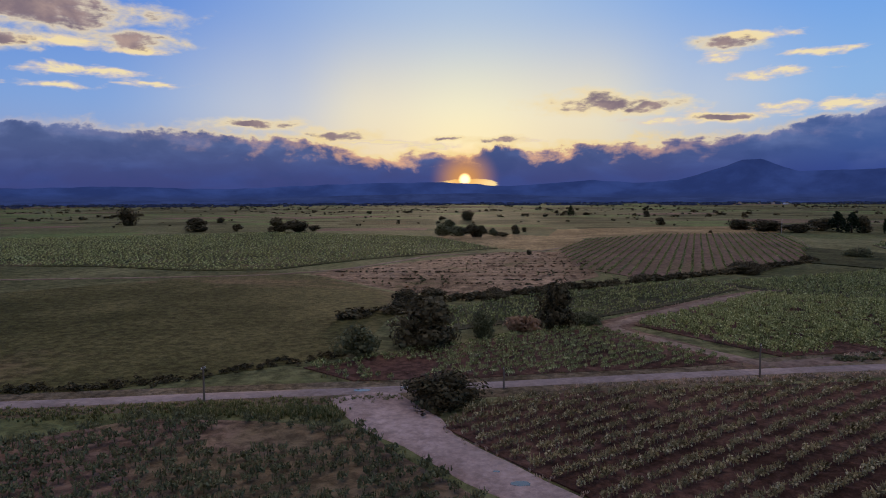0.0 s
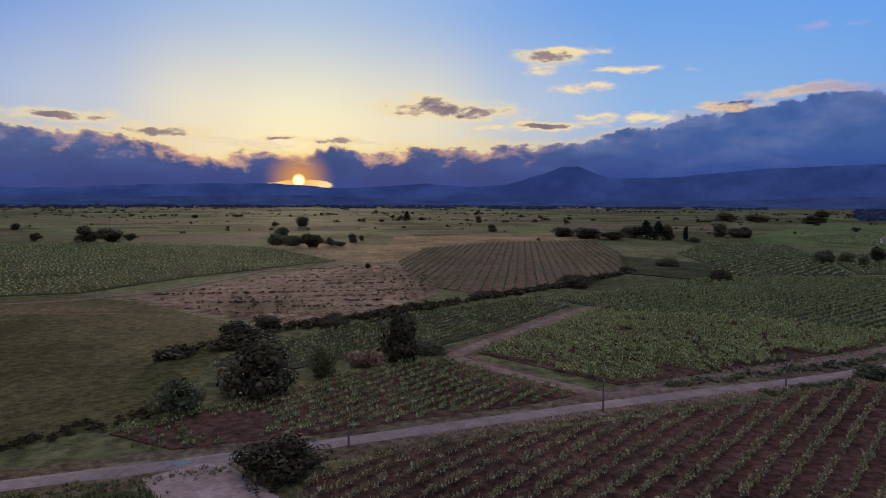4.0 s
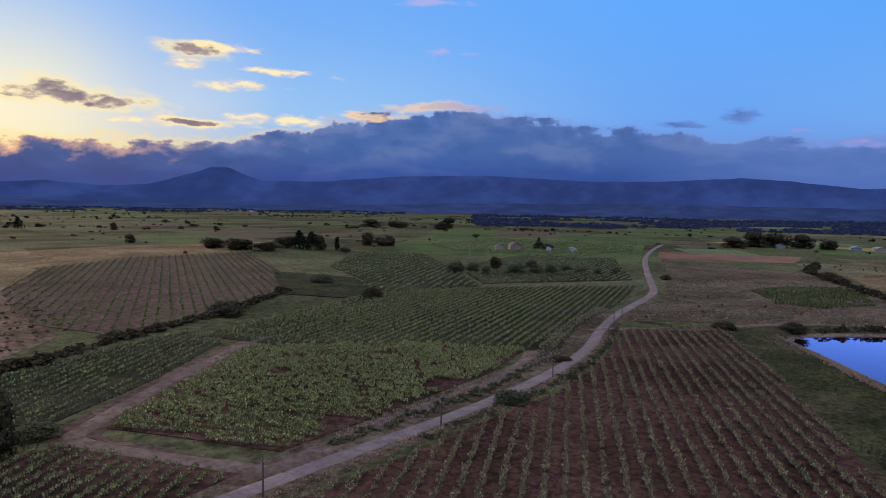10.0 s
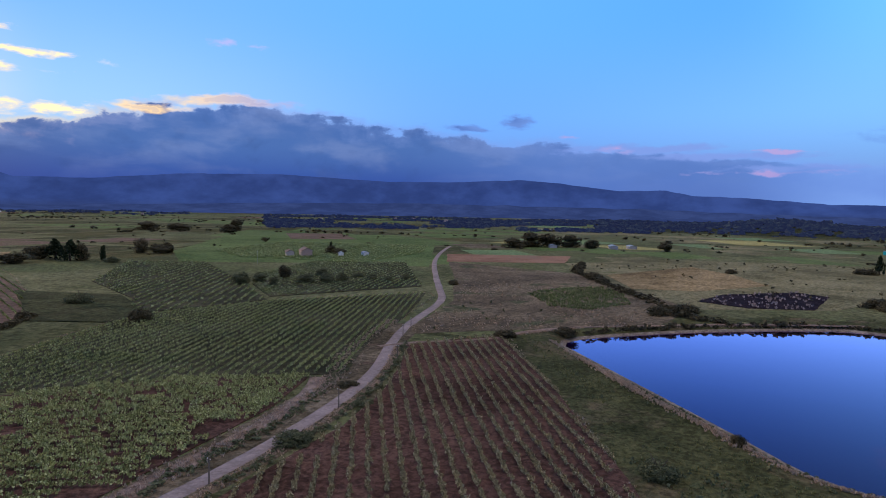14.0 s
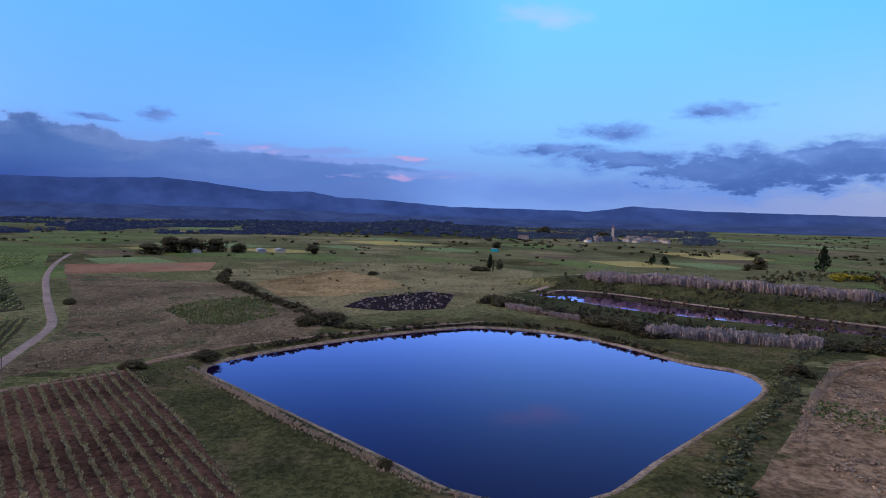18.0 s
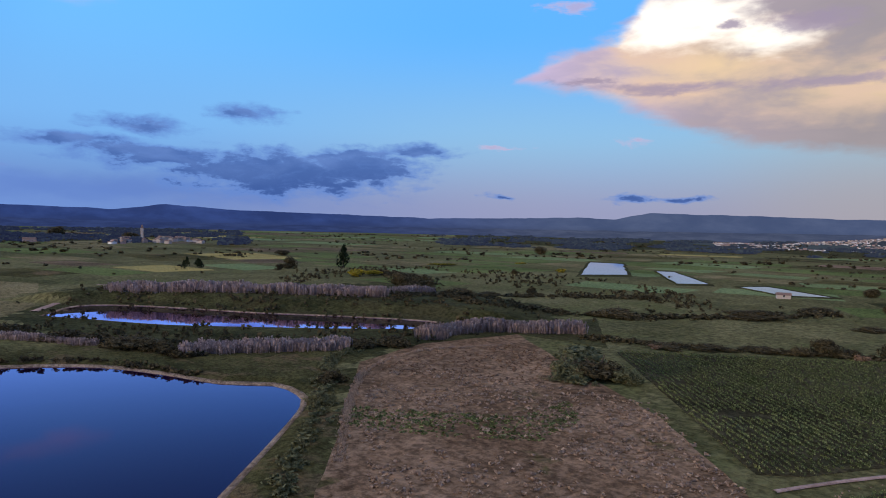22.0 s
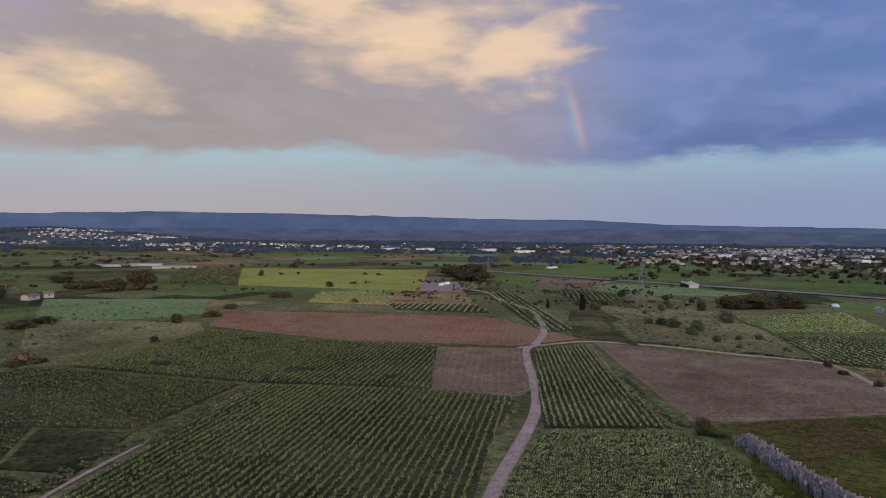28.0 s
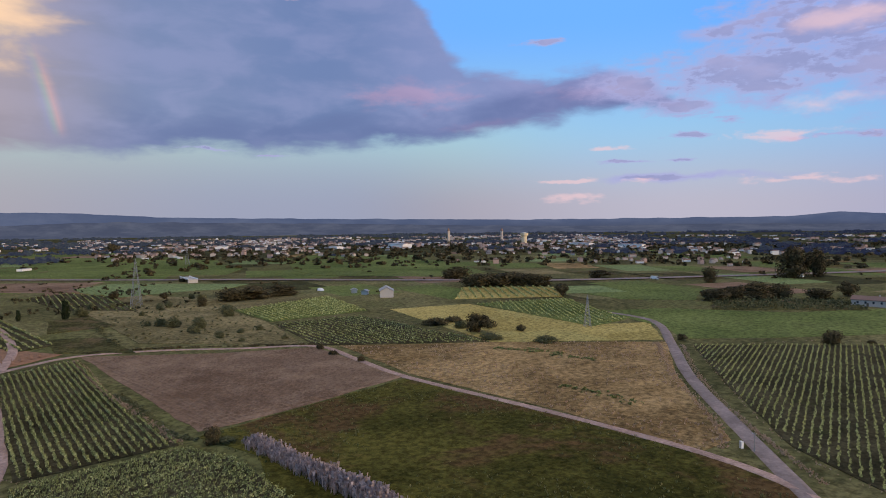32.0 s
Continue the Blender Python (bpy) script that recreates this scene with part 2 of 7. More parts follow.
bank_body = W.mix(W.step(AZ, 56.0, 74.0, 0.0, 0.55), bank_body, srgb(98, 128, 188))
bank_rim = W.mix(W.step(AZ, 58.0, 34.0), srgb(116, 150, 210), W.mix(near_sun, srgb(165, 172, 200), srgb(255, 226, 150)))
sky = lay(sky, bank, bank_body, bank_rim, 0.65)
cap = union(puff(43.5, 8.4, 6.0, 0.55, n_flat, 2.0, 0.7), puff(37, 7.6, 4.0, 0.4, n_flat, 2.0, 0.7))
sky = lay(sky, W.m("MULTIPLY", cap, 0.9), srgb(130, 134, 172), W.mix(W.step(AZ, 49.0, 38.0), srgb(165, 165, 200), srgb(250, 212, 155)), 0.85)
layer = union(puff(78, 5.4, 9, 0.55, n_flat, 2.2, 0.8), puff(84, 4.7, 9, 0.5, n_flat, 2.2, 0.8), puff(90, 3.6, 8, 0.45, n_flat, 2.2, 0.8))
sky = lay(sky, W.m("MULTIPLY", layer, 0.8), srgb(82, 108, 166), srgb(120, 142, 200), 0.8)
coral = union(puff(75.6, 5.3, 2.2, 0.4), puff(71.8, 6.3, 1.6, 0.22), puff(88, 5.0, 3.0, 0.16), puff(88, 3.3, 6.0, 0.25))
sky = lay(sky, W.m("MULTIPLY", coral, 0.7), srgb(226, 152, 172), srgb(160, 150, 198))

# slate clouds to the north-east
slate = union(puff(116, 4.1, 13, 2.6, n_mixed, 2.6, 0.55), puff(122, 4.6, 8, 2.3, n_mixed, 2.6, 0.55), puff(106, 5.0, 8, 1.3, n_mixed, 2.6, 0.6), puff(100, 5.9, 8, 0.7, n_mixed, 2.4, 0.8), puff(105, 7.3, 5.0, 0.9, n_mixed, 2.4, 0.8), puff(113, 8.9, 4.0, 1.0, n_mixed, 2.4, 0.8),
              puff(67.4, 7.4, 1.8, 0.6), puff(63.5, 7.0, 3.5, 0.4), puff(127.0, 6.3, 5.0, 0.9, n_mixed, 2.4, 0.7), puff(134.6, 2.6, 2.2, 0.3), puff(148.2, 2.6, 4.2, 0.4))
haze_low = puff(104, 2.4, 26, 1.6, n_soft, 1.2, 1.0)
sky = W.mix(W.m("MULTIPLY", haze_low, 0.6), sky, srgb(94, 124, 190))
sky = lay(sky, W.m("MULTIPLY", slate, 0.95), W.mix(W.step(EL, 2.2, 6.5), srgb(58, 86, 146), W.mix(W.step(n_soft, 0.4, 0.65), srgb(74, 104, 164), srgb(104, 134, 192))), srgb(100, 134, 198), 0.7, 0.25)
wisps = union(puff(134.6, 6.7, 2.2, 0.26), puff(145.4, 7.3, 1.6, 0.42), puff(139.8, 18.0, 2.6, 0.5))
sky = lay(sky, W.m("MULTIPLY", wisps, 0.75), srgb(176, 158, 186), srgb(200, 180, 205))

sky = W.mix(W.m("MULTIPLY", puff(99, 16.6, 4.2, 1.5, n_soft, 2.4, 1.0), 0.4), sky, srgb(190, 186, 220))

# the great shower cloud to the east and south-east
floor_h = W.ramp(AZN, [((a + 60) / 360, (h / 30, h / 30, h / 30, 1)) for a, h in
                       ((-60, 12.4), (131, 12.4), (136, 12.2), (141, 11.4), (146, 9.4), (152, 7.2), (160, 5.9), (174, 5.7), (190, 6.7), (203, 6.2), (208, 5.6), (213, 5.6), (219, 6.0),
                        (230, 6.4), (242, 7.0), (249, 8.2), (253, 9.2), (258, 9.0), (262, 9.0), (266, 30), (300, 30))], "LINEAR")
ceil_h = W.ramp(AZN, [((a + 60) / 360, (h / 60, h / 60, h / 60, 1)) for a, h in
                      ((-60, 0), (129, 4.0), (134, 11.0), (138, 14.0), (142, 15.3), (144.5, 16.5), (147, 20), (151, 45), (229, 45), (236, 24), (241, 17.0), (243, 13.8), (250, 12.2), (255, 13.0), (259, 11.6), (264, 8.0), (300, 0))], "LINEAR")
torn = W.m("ADD", W.m("MULTIPLY", W.m("SUBTRACT", n_soft, 0.5), 3.2), W.m("MULTIPLY", W.m("SUBTRACT", n_flat, 0.5), 1.6))
in_low = W.m("ADD", W.m("SUBTRACT", EL, W.m("MULTIPLY", floor_h, 30.0)), W.m("MULTIPLY", torn, 0.85))
in_top = W.m("ADD", W.m("SUBTRACT", W.m("MULTIPLY", ceil_h, 60.0), EL), torn)
inside = W.m("MINIMUM", in_low, in_top)
big = W.step(inside, -0.5, 1.0)
big_col = W.ramp(AZN, [((a + 60) / 360, srgb(*c)) for a, *c in ((132, 206, 188, 228), (143, 196, 176, 196), (152, 172, 156, 160), (164, 156, 144, 142), (180, 150, 138, 134), (198, 154, 142, 144), (208, 142, 136, 152), (219, 104, 122, 164), (232, 92, 114, 162), (243, 114, 130, 178), (255, 128, 134, 184), (262, 150, 150, 196))], "EASE")
big_col = W.mix(W.step(n_soft, 0.4, 0.68, 0.0, 0.35), big_col, W.mix(W.step(AZ, 200.0, 216.0), srgb(176, 160, 156), srgb(140, 146, 190)))
warm = union(puff(151, 13.2, 15, 4.2, n_soft, 2.4, 1.0), puff(163, 10.8, 14, 3.2, n_soft, 2.2, 1.0), puff(168.5, 9.8, 7, 3.2, n_soft, 1.8, 1.0), puff(172, 11.5, 7.0, 3.2, n_soft, 1.8, 1.0),
             puff(189, 20.5, 18, 6.5, n_soft, 2.4, 0.9), puff(197, 16.0, 12, 4.6, n_soft, 2.2, 1.0), puff(182, 17.5, 10, 3.2, n_soft, 2.4, 0.9), puff(206, 15.5, 8, 5.5, n_soft, 2.2, 1.0), puff(170, 40.0, 40, 19.0, n_soft, 2.0, 0.7))
big_col = W.mix(W.m("MULTIPLY", warm, 0.92), big_col, W.mix(W.step(n_soft, 0.4, 0.62), srgb(236, 200, 164), srgb(250, 214, 158)))
bright = union(puff(150.0, 17.0, 7.0, 2.8, n_soft, 2.6, 0.8), puff(155, 14.6, 6, 1.6, n_soft, 2.6, 0.9), puff(151, 21, 9, 4, n_soft, 2.4, 0.8))
big_col = W.mix(bright, big_col, (1.25, 1.12, 0.92, 1))
streak = union(puff(148, 11.6, 8.0, 0.75, n_flat, 2.0, 0.9), puff(158.5, 11.5, 7.5, 0.7, n_flat, 2.0, 0.9), puff(165.5, 12.6, 3.6, 0.3, n_flat, 1.8, 0.9), puff(158.0, 15.7, 4.2, 1.3, n_mixed, 2.4, 0.7), puff(152.5, 16.0, 1.4, 0.45, n_mixed, 2.4, 0.7), puff(166, 17.0, 5, 4.0, n_soft, 2.0, 1.0), puff(142, 12.3, 4, 0.4))
big_col = W.mix(W.m("MULTIPLY", streak, 0.85), big_col, srgb(162, 144, 160))
dusk = union(puff(239.5, 10.9, 6.5, 1.6, n_mixed, 3.6, 1.0), puff(245.5, 8.2, 5, 0.9, n_mixed, 3.6, 1.0), puff(255.5, 10.8, 5.0, 0.9, n_mixed, 3.6, 1.0), puff(260.5, 8.6, 1.6, 0.5))
big_col = W.mix(W.m("MULTIPLY", dusk, 0.24), big_col, srgb(216, 150, 170))
under = W.m("MULTIPLY", W.step(W.m("ADD", in_low, W.m("MULTIPLY", W.m("SUBTRACT", n_soft, 0.5), 4.0)), 4.2, 0.3), W.step(AZ, 204.0, 222.0))
big_col = W.mix(W.m("MULTIPLY", under, 0.7), big_col, srgb(80, 96, 146))
sky = W.mix(W.m("MULTIPLY", big, 0.97), sky, big_col)
# rain veil under it
veil = W.m("MULTIPLY", W.m("MULTIPLY", W.step(AZ, 150.0, 163.0), W.step(AZ, 246.0, 232.0)), W.step(EL, 8.0, 2.0, 0.1, 0.5))
sky = W.mix(veil, sky, W.mix(W.step(AZ, 190.0, 225.0), srgb(168, 162, 164), srgb(130, 148, 182)))

# broken mauve clouds to the south
south = union(puff(267, 11.4, 11, 3.2, n_mixed, 2.8, 0.7), puff(272, 14.4, 10, 4.2, n_mixed, 2.8, 0.7), puff(264, 14.6, 4.5, 1.0, n_mixed, 2.6), puff(276, 12, 9, 5, n_mixed, 2.4, 0.8), puff(258, 11.0, 5.5, 1.8, n_mixed, 2.6, 0.7), puff(262, 9.4, 4, 1.0, n_mixed, 2.6, 0.7), puff(262.2, 8.6, 1.8, 0.5), puff(261.2, 6.9, 2.8, 0.3), puff(265, 7.9, 1.4, 0.4), puff(257, 5.1, 4.4, 0.22), puff(261.5, 5.2, 1.8, 0.14), puff(250.7, 15.0, 2.2, 0.3),
              puff(272, 6.3, 4, 0.3), puff(262, 3.6, 9, 0.45, n_soft, 1.8), puff(222, 6.3, 3.0, 0.2), puff(227, 5.9, 2.0, 0.14))
sky = lay(sky, W.m("MULTIPLY", south, 0.9), W.mix(W.step(n_soft, 0.4, 0.65), srgb(112, 118, 162), srgb(146, 142, 180)), srgb(150, 156, 204), 0.8, 0.3)
peach = union(puff(271.0, 8.7, 4.5, 0.9, n_soft, 2.6, 0.9), puff(253.0, 2.2, 2.6, 0.45), puff(258.5, 3.4, 2.6, 0.3), puff(269.5, 6.6, 4.0, 0.6), puff(273, 14.6, 4, 1.1, n_soft, 2.4), puff(257, 6.1, 2.0, 0.25), puff(252, 3.6, 3, 0.2), puff(270, 3.2, 5, 0.3), puff(229, 18.8, 1.6, 0.9))
sky = lay(sky, W.m("MULTIPLY", peach, 0.6), srgb(255, 206, 168), srgb(215, 185, 195), 0.8)

# faint foot of a rainbow, 41 degrees from the point opposite the sun
az_ = -math.sin(radians(SUN_EL))
dot = W.m("ADD", W.m("ADD", W.m("MULTIPLY", dx, -math.sin(radians(SUN_AZ - 10.5))), W.m("MULTIPLY", dy, -math.cos(radians(SUN_AZ - 10.5)))), W.m("MULTIPLY", dz, az_))
bow = W.m("MULTIPLY", W.m("ARCCOSINE", dot), 180 / math.pi)
bow_col = W.ramp(W.step(bow, 40.2, 42.2), [(0.0, (0, 0, 0, 1)), (0.25, (0.0, 0.015, 0.05, 1)), (0.5, (0.02, 0.07, 0.02, 1)), (0.75, (0.16, 0.05, 0.0, 1)), (1.0, (0, 0, 0, 1))])
bow_on = W.m("MULTIPLY", W.m("MULTIPLY", W.step(AZ, 200.0, 207.0), W.step(EL, 6.5, 8.0)), W.step(EL, 14.0, 10.0))
sky = W.mix(bow_on, sky, bow_col, "ADD")

# the sun itself
sky = W.mix(W.step(sun_off, 3.2, 0.0, 0.0, 0.75), sky, srgb(255, 175, 60))
sky = W.mix(W.step(sun_off, 0.62, 0.2), sky, (3.2, 2.1, 0.8, 1))

back = wt.nodes.new("ShaderNodeBackground")
wt.links.new(sky, back.inputs["Color"])
back.inputs["Strength"].default_value = 1.0
wt.links.new(back.outputs[0], wt.nodes.new("ShaderNodeOutputWorld").inputs[0])

sun_lamp = new("sun", bpy.data.lights.new("sun", "SUN"))
sun_lamp.data.energy, sun_lamp.data.angle, sun_lamp.data.color = 2.3, radians(8.0), (1.0, 0.72, 0.45)
sdir = Vector((math.sin(radians(SUN_AZ)) * math.cos(radians(4)), math.cos(radians(SUN_AZ)) * math.cos(radians(4)), math.sin(radians(4))))
sun_lamp.matrix_world = look(sdir * 500, (0, 0, 0))

# ---- materials ----
def material(name, build, rough=0.9, spec=0.2, metal=0.0):
    mat = bpy.data.materials.new(name)
    mat.use_nodes = True
    bsdf = mat.node_tree.nodes["Principled BSDF"]
    bsdf.inputs["Roughness"].default_value, bsdf.inputs["Metallic"].default_value = rough, metal
    bsdf.inputs["Specular IOR Level"].default_value = spec
    k = Nodes(mat.node_tree)
    out = build(k, bsdf)
    if out is not None:
        k.put(bsdf.inputs["Base Color"], out)
    return mat


def place_of(k):
    return k.t.nodes.new("ShaderNodeNewGeometry").outputs["Position"]


def bump(k, bsdf, h, strength, dist):
    n = k.t.nodes.new("ShaderNodeBump")
    n.inputs["Strength"].default_value, n.inputs["Distance"].default_value = strength, dist
    k.put(n.inputs["Height"], h)
    k.t.links.new(n.outputs[0], bsdf.inputs["Normal"])


def earthy(name, dark, light, patch=None, scale=0.02, grain=0.6, bumpy=0.25, cover=0.5, rough=0.95, clod=0.8):
    """Soil, grass or track: two tones with grain, and patches of a third tone."""
    def build(k, bsdf):
        p = place_of(k)
        a, b, c = k.noise(p, scale, 5, 0.6, 0.4), k.noise(p, grain, 4, 0.65), k.noise(p, scale * 4.7, 4, 0.6)
        f = k.m("ADD", k.m("MULTIPLY", a, 0.5), k.m("ADD", k.m("MULTIPLY", b, 0.3), k.m("MULTIPLY", c, 0.3)))
        col = k.mix(k.step(f, 0.43, 0.68), (*dark, 1), (*light, 1))
        if patch:
            n = k.noise(k.vec("ADD", p, (311.0, 97.0, 5.0)), scale * 1.6, 5, 0.65, 0.6)
            col = k.mix(k.step(n, 1.0 - cover, 1.12 - cover), col, (*patch, 1))
        fine = k.noise(k.vec("ADD", p, (53.0, 17.0, 0.0)), max(0.35, grain * 0.55), 5, 0.75, 0.3)
        spot = k.mix(k.step(fine, 0.36, 0.62), (*[1 - clod * 0.62] * 3, 1), (*[1 + clod * 0.25] * 3, 1))
        col = k.mix(1.0, col, spot, "MULTIPLY")
        bump(k, bsdf, k.m("ADD", b, k.m("MULTIPLY", fine, 0.8)), 0.9, bumpy)
        return col
    return material(name, build, rough, 0.02)


def leafy(name, dark, light, tip=None, rough=0.75, through_light=0.35):
    """Leaves: colour varies leaf by leaf, and some light passes through them."""
    def build(k, bsdf):
        g = k.t.nodes.new("ShaderNodeNewGeometry")
        o = k.t.nodes.new("ShaderNodeObjectInfo")
        n = k.noise(g.outputs["Position"], 0.05, 4, 0.6)
        f = k.m("ADD", k.m("MULTIPLY", g.outputs["Random Per Island"], 0.55), k.m("ADD", k.m("MULTIPLY", n, 0.35), k.m("MULTIPLY", o.outputs["Random"], 0.2)))
        col = k.mix(k.step(f, 0.15, 0.9), (*dark, 1), (*light, 1))
        if tip:
            col = k.mix(k.step(g.outputs["Random Per Island"], 0.8, 1.0, 0.0, 0.75), col, (*tip, 1))
        if through_light:
            t = k.t.nodes.new("ShaderNodeBsdfTranslucent")
            k.put(t.inputs["Color"], col)
            mx = k.t.nodes.new("ShaderNodeMixShader")
            mx.inputs[0].default_value = through_light
            k.t.links.new(bsdf.outputs[0], mx.inputs[1])
            k.t.links.new(t.outputs[0], mx.inputs[2])
            k.t.links.new(mx.outputs[0], k.t.nodes["Material Output"].inputs["Surface"])
        return col
    return material(name, build, rough, 0.06)


def plain(name, col, rough=0.7, metal=0.0, var=0.15):
    def build(k, bsdf):
        o = k.t.nodes.new("ShaderNodeObjectInfo")
        n = k.noise(place_of(k), 0.9, 4, 0.6)
        f = k.m("ADD", k.m("MULTIPLY", n, 0.6), k.m("MULTIPLY", o.outputs["Random"], 0.4))
        return k.mix(f, (*[c * (1 - var) for c in col], 1), (*[min(1, c * (1 + var)) for c in col], 1))
    return material(name, build, rough, 0.25, metal)


M = dict(
    plain=earthy("plain_ground", (0.070, 0.072, 0.030), (0.180, 0.168, 0.082), (0.115, 0.120, 0.050), 0.008, 0.3, 0.5),
    meadow=earthy("meadow_grass", (0.046, 0.045, 0.016), (0.116, 0.103, 0.042), (0.145, 0.106, 0.056), 0.012, 0.9, 0.5, 0.45),
    heath=earthy("dull_heath_grass", (0.085, 0.064, 0.042), (0.200, 0.150, 0.098), (0.080, 0.082, 0.042), 0.020, 0.8, 0.5, 0.45),
    bank=earthy("bank_grass", (0.036, 0.039, 0.016), (0.104, 0.099, 0.042), (0.122, 0.095, 0.054), 0.03, 1.2, 0.5, 0.48),
    wet=earthy("wet_field_grass", (0.034, 0.036, 0.009), (0.112, 0.106, 0.028), (0.092, 0.060, 0.028), 0.018, 0.9, 0.5, 0.52),
    pasture=earthy("pale_pasture", (0.105, 0.094, 0.046), (0.26, 0.220, 0.118), (0.100, 0.108, 0.042), 0.012, 0.8, 0.4, 0.36),
    dark=earthy("dark_scrub", (0.026, 0.030, 0.013), (0.082, 0.082, 0.036), (0.056, 0.054, 0.026), 0.03, 1.0, 0.3),
    dry=earthy("dry_grass", (0.14, 0.096, 0.045), (0.36, 0.255, 0.130), (0.110, 0.096, 0.036), 0.022, 0.8, 0.5, 0.40),
    hay=earthy("ripe_cereal", (0.25, 0.205, 0.07), (0.43, 0.36, 0.135), (0.34, 0.30, 0.115), 0.012, 0.9, 0.2),
    rape=earthy("yellow_crop", (0.225, 0.220, 0.055), (0.345, 0.325, 0.085), (0.29, 0.28, 0.07), 0.01, 0.9, 0.2),
    soil=earthy("red_brown_soil", (0.052, 0.028, 0.021), (0.152, 0.083, 0.064), (0.106, 0.056, 0.043), 0.03, 1.3, 0.35),
    loam=earthy("vineyard_loam", (0.034, 0.032, 0.018), (0.096, 0.086, 0.052), (0.042, 0.050, 0.019), 0.03, 1.3, 0.35, 0.45),
    plough=earthy("ploughed_brown_soil", (0.125, 0.080, 0.056), (0.265, 0.185, 0.135), (0.190, 0.128, 0.092), 0.02, 1.0, 0.3, clod=0.4),
    mauve=earthy("mauve_brown_soil", (0.110, 0.068, 0.050), (0.205, 0.132, 0.098), (0.150, 0.108, 0.064), 0.02, 0.9, 0.15),
    verge=earthy("dry_verge", (0.075, 0.056, 0.032), (0.21, 0.158, 0.105), (0.125, 0.078, 0.054), 0.05, 1.2, 0.4, 0.42),
    red=earthy("red_ploughed_soil", (0.175, 0.092, 0.058), (0.30, 0.168, 0.110), (0.24, 0.145, 0.098), 0.012, 0.9, 0.15, clod=0.4),
    fallow=earthy("pale_fallow", (0.122, 0.078, 0.048), (0.31, 0.208, 0.138), (0.100, 0.085, 0.038), 0.03, 0.8, 0.5, 0.42),
    crop=earthy("young_green_crop", (0.075, 0.105, 0.032), (0.155, 0.192, 0.066), (0.115, 0.142, 0.052), 0.008, 0.7, 0.2),
    mint=earthy("pale_green_crop", (0.13, 0.18, 0.078), (0.20, 0.26, 0.118), (0.16, 0.21, 0.092), 0.008, 0.7, 0.2),
    road=earthy("pale_gravel_track", (0.26, 0.185, 0.165), (0.43, 0.315, 0.285), (0.32, 0.235, 0.21), 0.10, 1.6, 0.06, rough=0.9, clod=0.35),
    lane=earthy("worn_pinkish_lane", (0.19, 0.143, 0.130), (0.32, 0.245, 0.226), (0.245, 0.187, 0.172), 0.08, 1.8, 0.04, rough=0.85, clod=0.25),
    asphalt=earthy("grey_asphalt_lane", (0.17, 0.142, 0.142), (0.28, 0.235, 0.235), (0.21, 0.18, 0.18), 0.08, 1.8, 0.04, rough=0.85, clod=0.2),
    rutted=earthy("bare_earth_track", (0.14, 0.092, 0.072), (0.28, 0.20, 0.158), (0.20, 0.145, 0.11), 0.06, 1.2, 0.12, clod=0.45),
    shore=earthy("stony_shore", (0.15, 0.112, 0.085), (0.34, 0.265, 0.205), (0.24, 0.185, 0.145), 0.10, 1.8, 0.2),
    vine=leafy("vine_leaves", (0.060, 0.076, 0.026), (0.345, 0.382, 0.165), (0.56, 0.59, 0.33), through_light=0.12),
    vine_dull=leafy("dusty_vine_leaves", (0.075, 0.063, 0.030), (0.320, 0.280, 0.155), (0.52, 0.46, 0.30), through_light=0.12),
    vine_light=leafy("young_vine_leaves", (0.075, 0.088, 0.028), (0.440, 0.470, 0.195), (0.66, 0.68, 0.38), through_light=0.12),
    vine_dark=leafy("dark_vine_leaves", (0.044, 0.058, 0.019), (0.215, 0.250, 0.098), (0.36, 0.39, 0.18), through_light=0.12),
    tree=leafy("dark_foliage", (0.022, 0.020, 0.011), (0.108, 0.092, 0.052), through_light=0.12),
    tree_soft=leafy("grey_green_foliage", (0.052, 0.060, 0.030), (0.155, 0.160, 0.088), through_light=0.2),
    conifer=leafy("conifer_foliage", (0.008, 0.014, 0.008), (0.03, 0.042, 0.02)),
    reed=leafy("dry_reed_plumes", (0.20, 0.155, 0.15), (0.42, 0.335, 0.325), (0.55, 0.45, 0.43)),
    rust=leafy("rusty_dry_shrub", (0.16, 0.10, 0.07), (0.32, 0.22, 0.15)),
    broom=leafy("flowering_broom", (0.09, 0.09, 0.02), (0.42, 0.34, 0.03), (0.55, 0.45, 0.04)),
    tuft=leafy("pale_dry_tufts", (0.26, 0.185, 0.135), (0.48, 0.36, 0.27), (0.60, 0.46, 0.36)),
    grass=leafy("grass_tufts", (0.08, 0.095, 0.035), (0.20, 0.195, 0.09), (0.30, 0.26, 0.14)),
    bark=plain("bark", (0.07, 0.052, 0.04), 0.95),
    post=plain("weathered_timber", (0.13, 0.105, 0.085), 0.9),
    steel=plain("galvanised_steel", (0.26, 0.27, 0.29), 0.5, 0.6),
    render=plain("pale_wall_render", (0.40, 0.36, 0.34), 0.9),
    white=plain("white_wall_render", (0.68, 0.68, 0.70), 0.85),
    pinkwall=plain("pink_wall_render", (0.36, 0.27, 0.245), 0.9),
    tile=plain("terracotta_roof_tiles", (0.165, 0.112, 0.10), 0.9, var=0.35),
    greyroof=plain("grey_sheet_roof", (0.26, 0.275, 0.30), 0.6),
    glass=plain("dark_window_glass", (0.03, 0.035, 0.045), 0.15),
    teal=plain("turquoise_tarpaulin", (0.03, 0.42, 0.42), 0.6),
    concrete=plain("concrete", (0.40, 0.39, 0.38), 0.85),
)


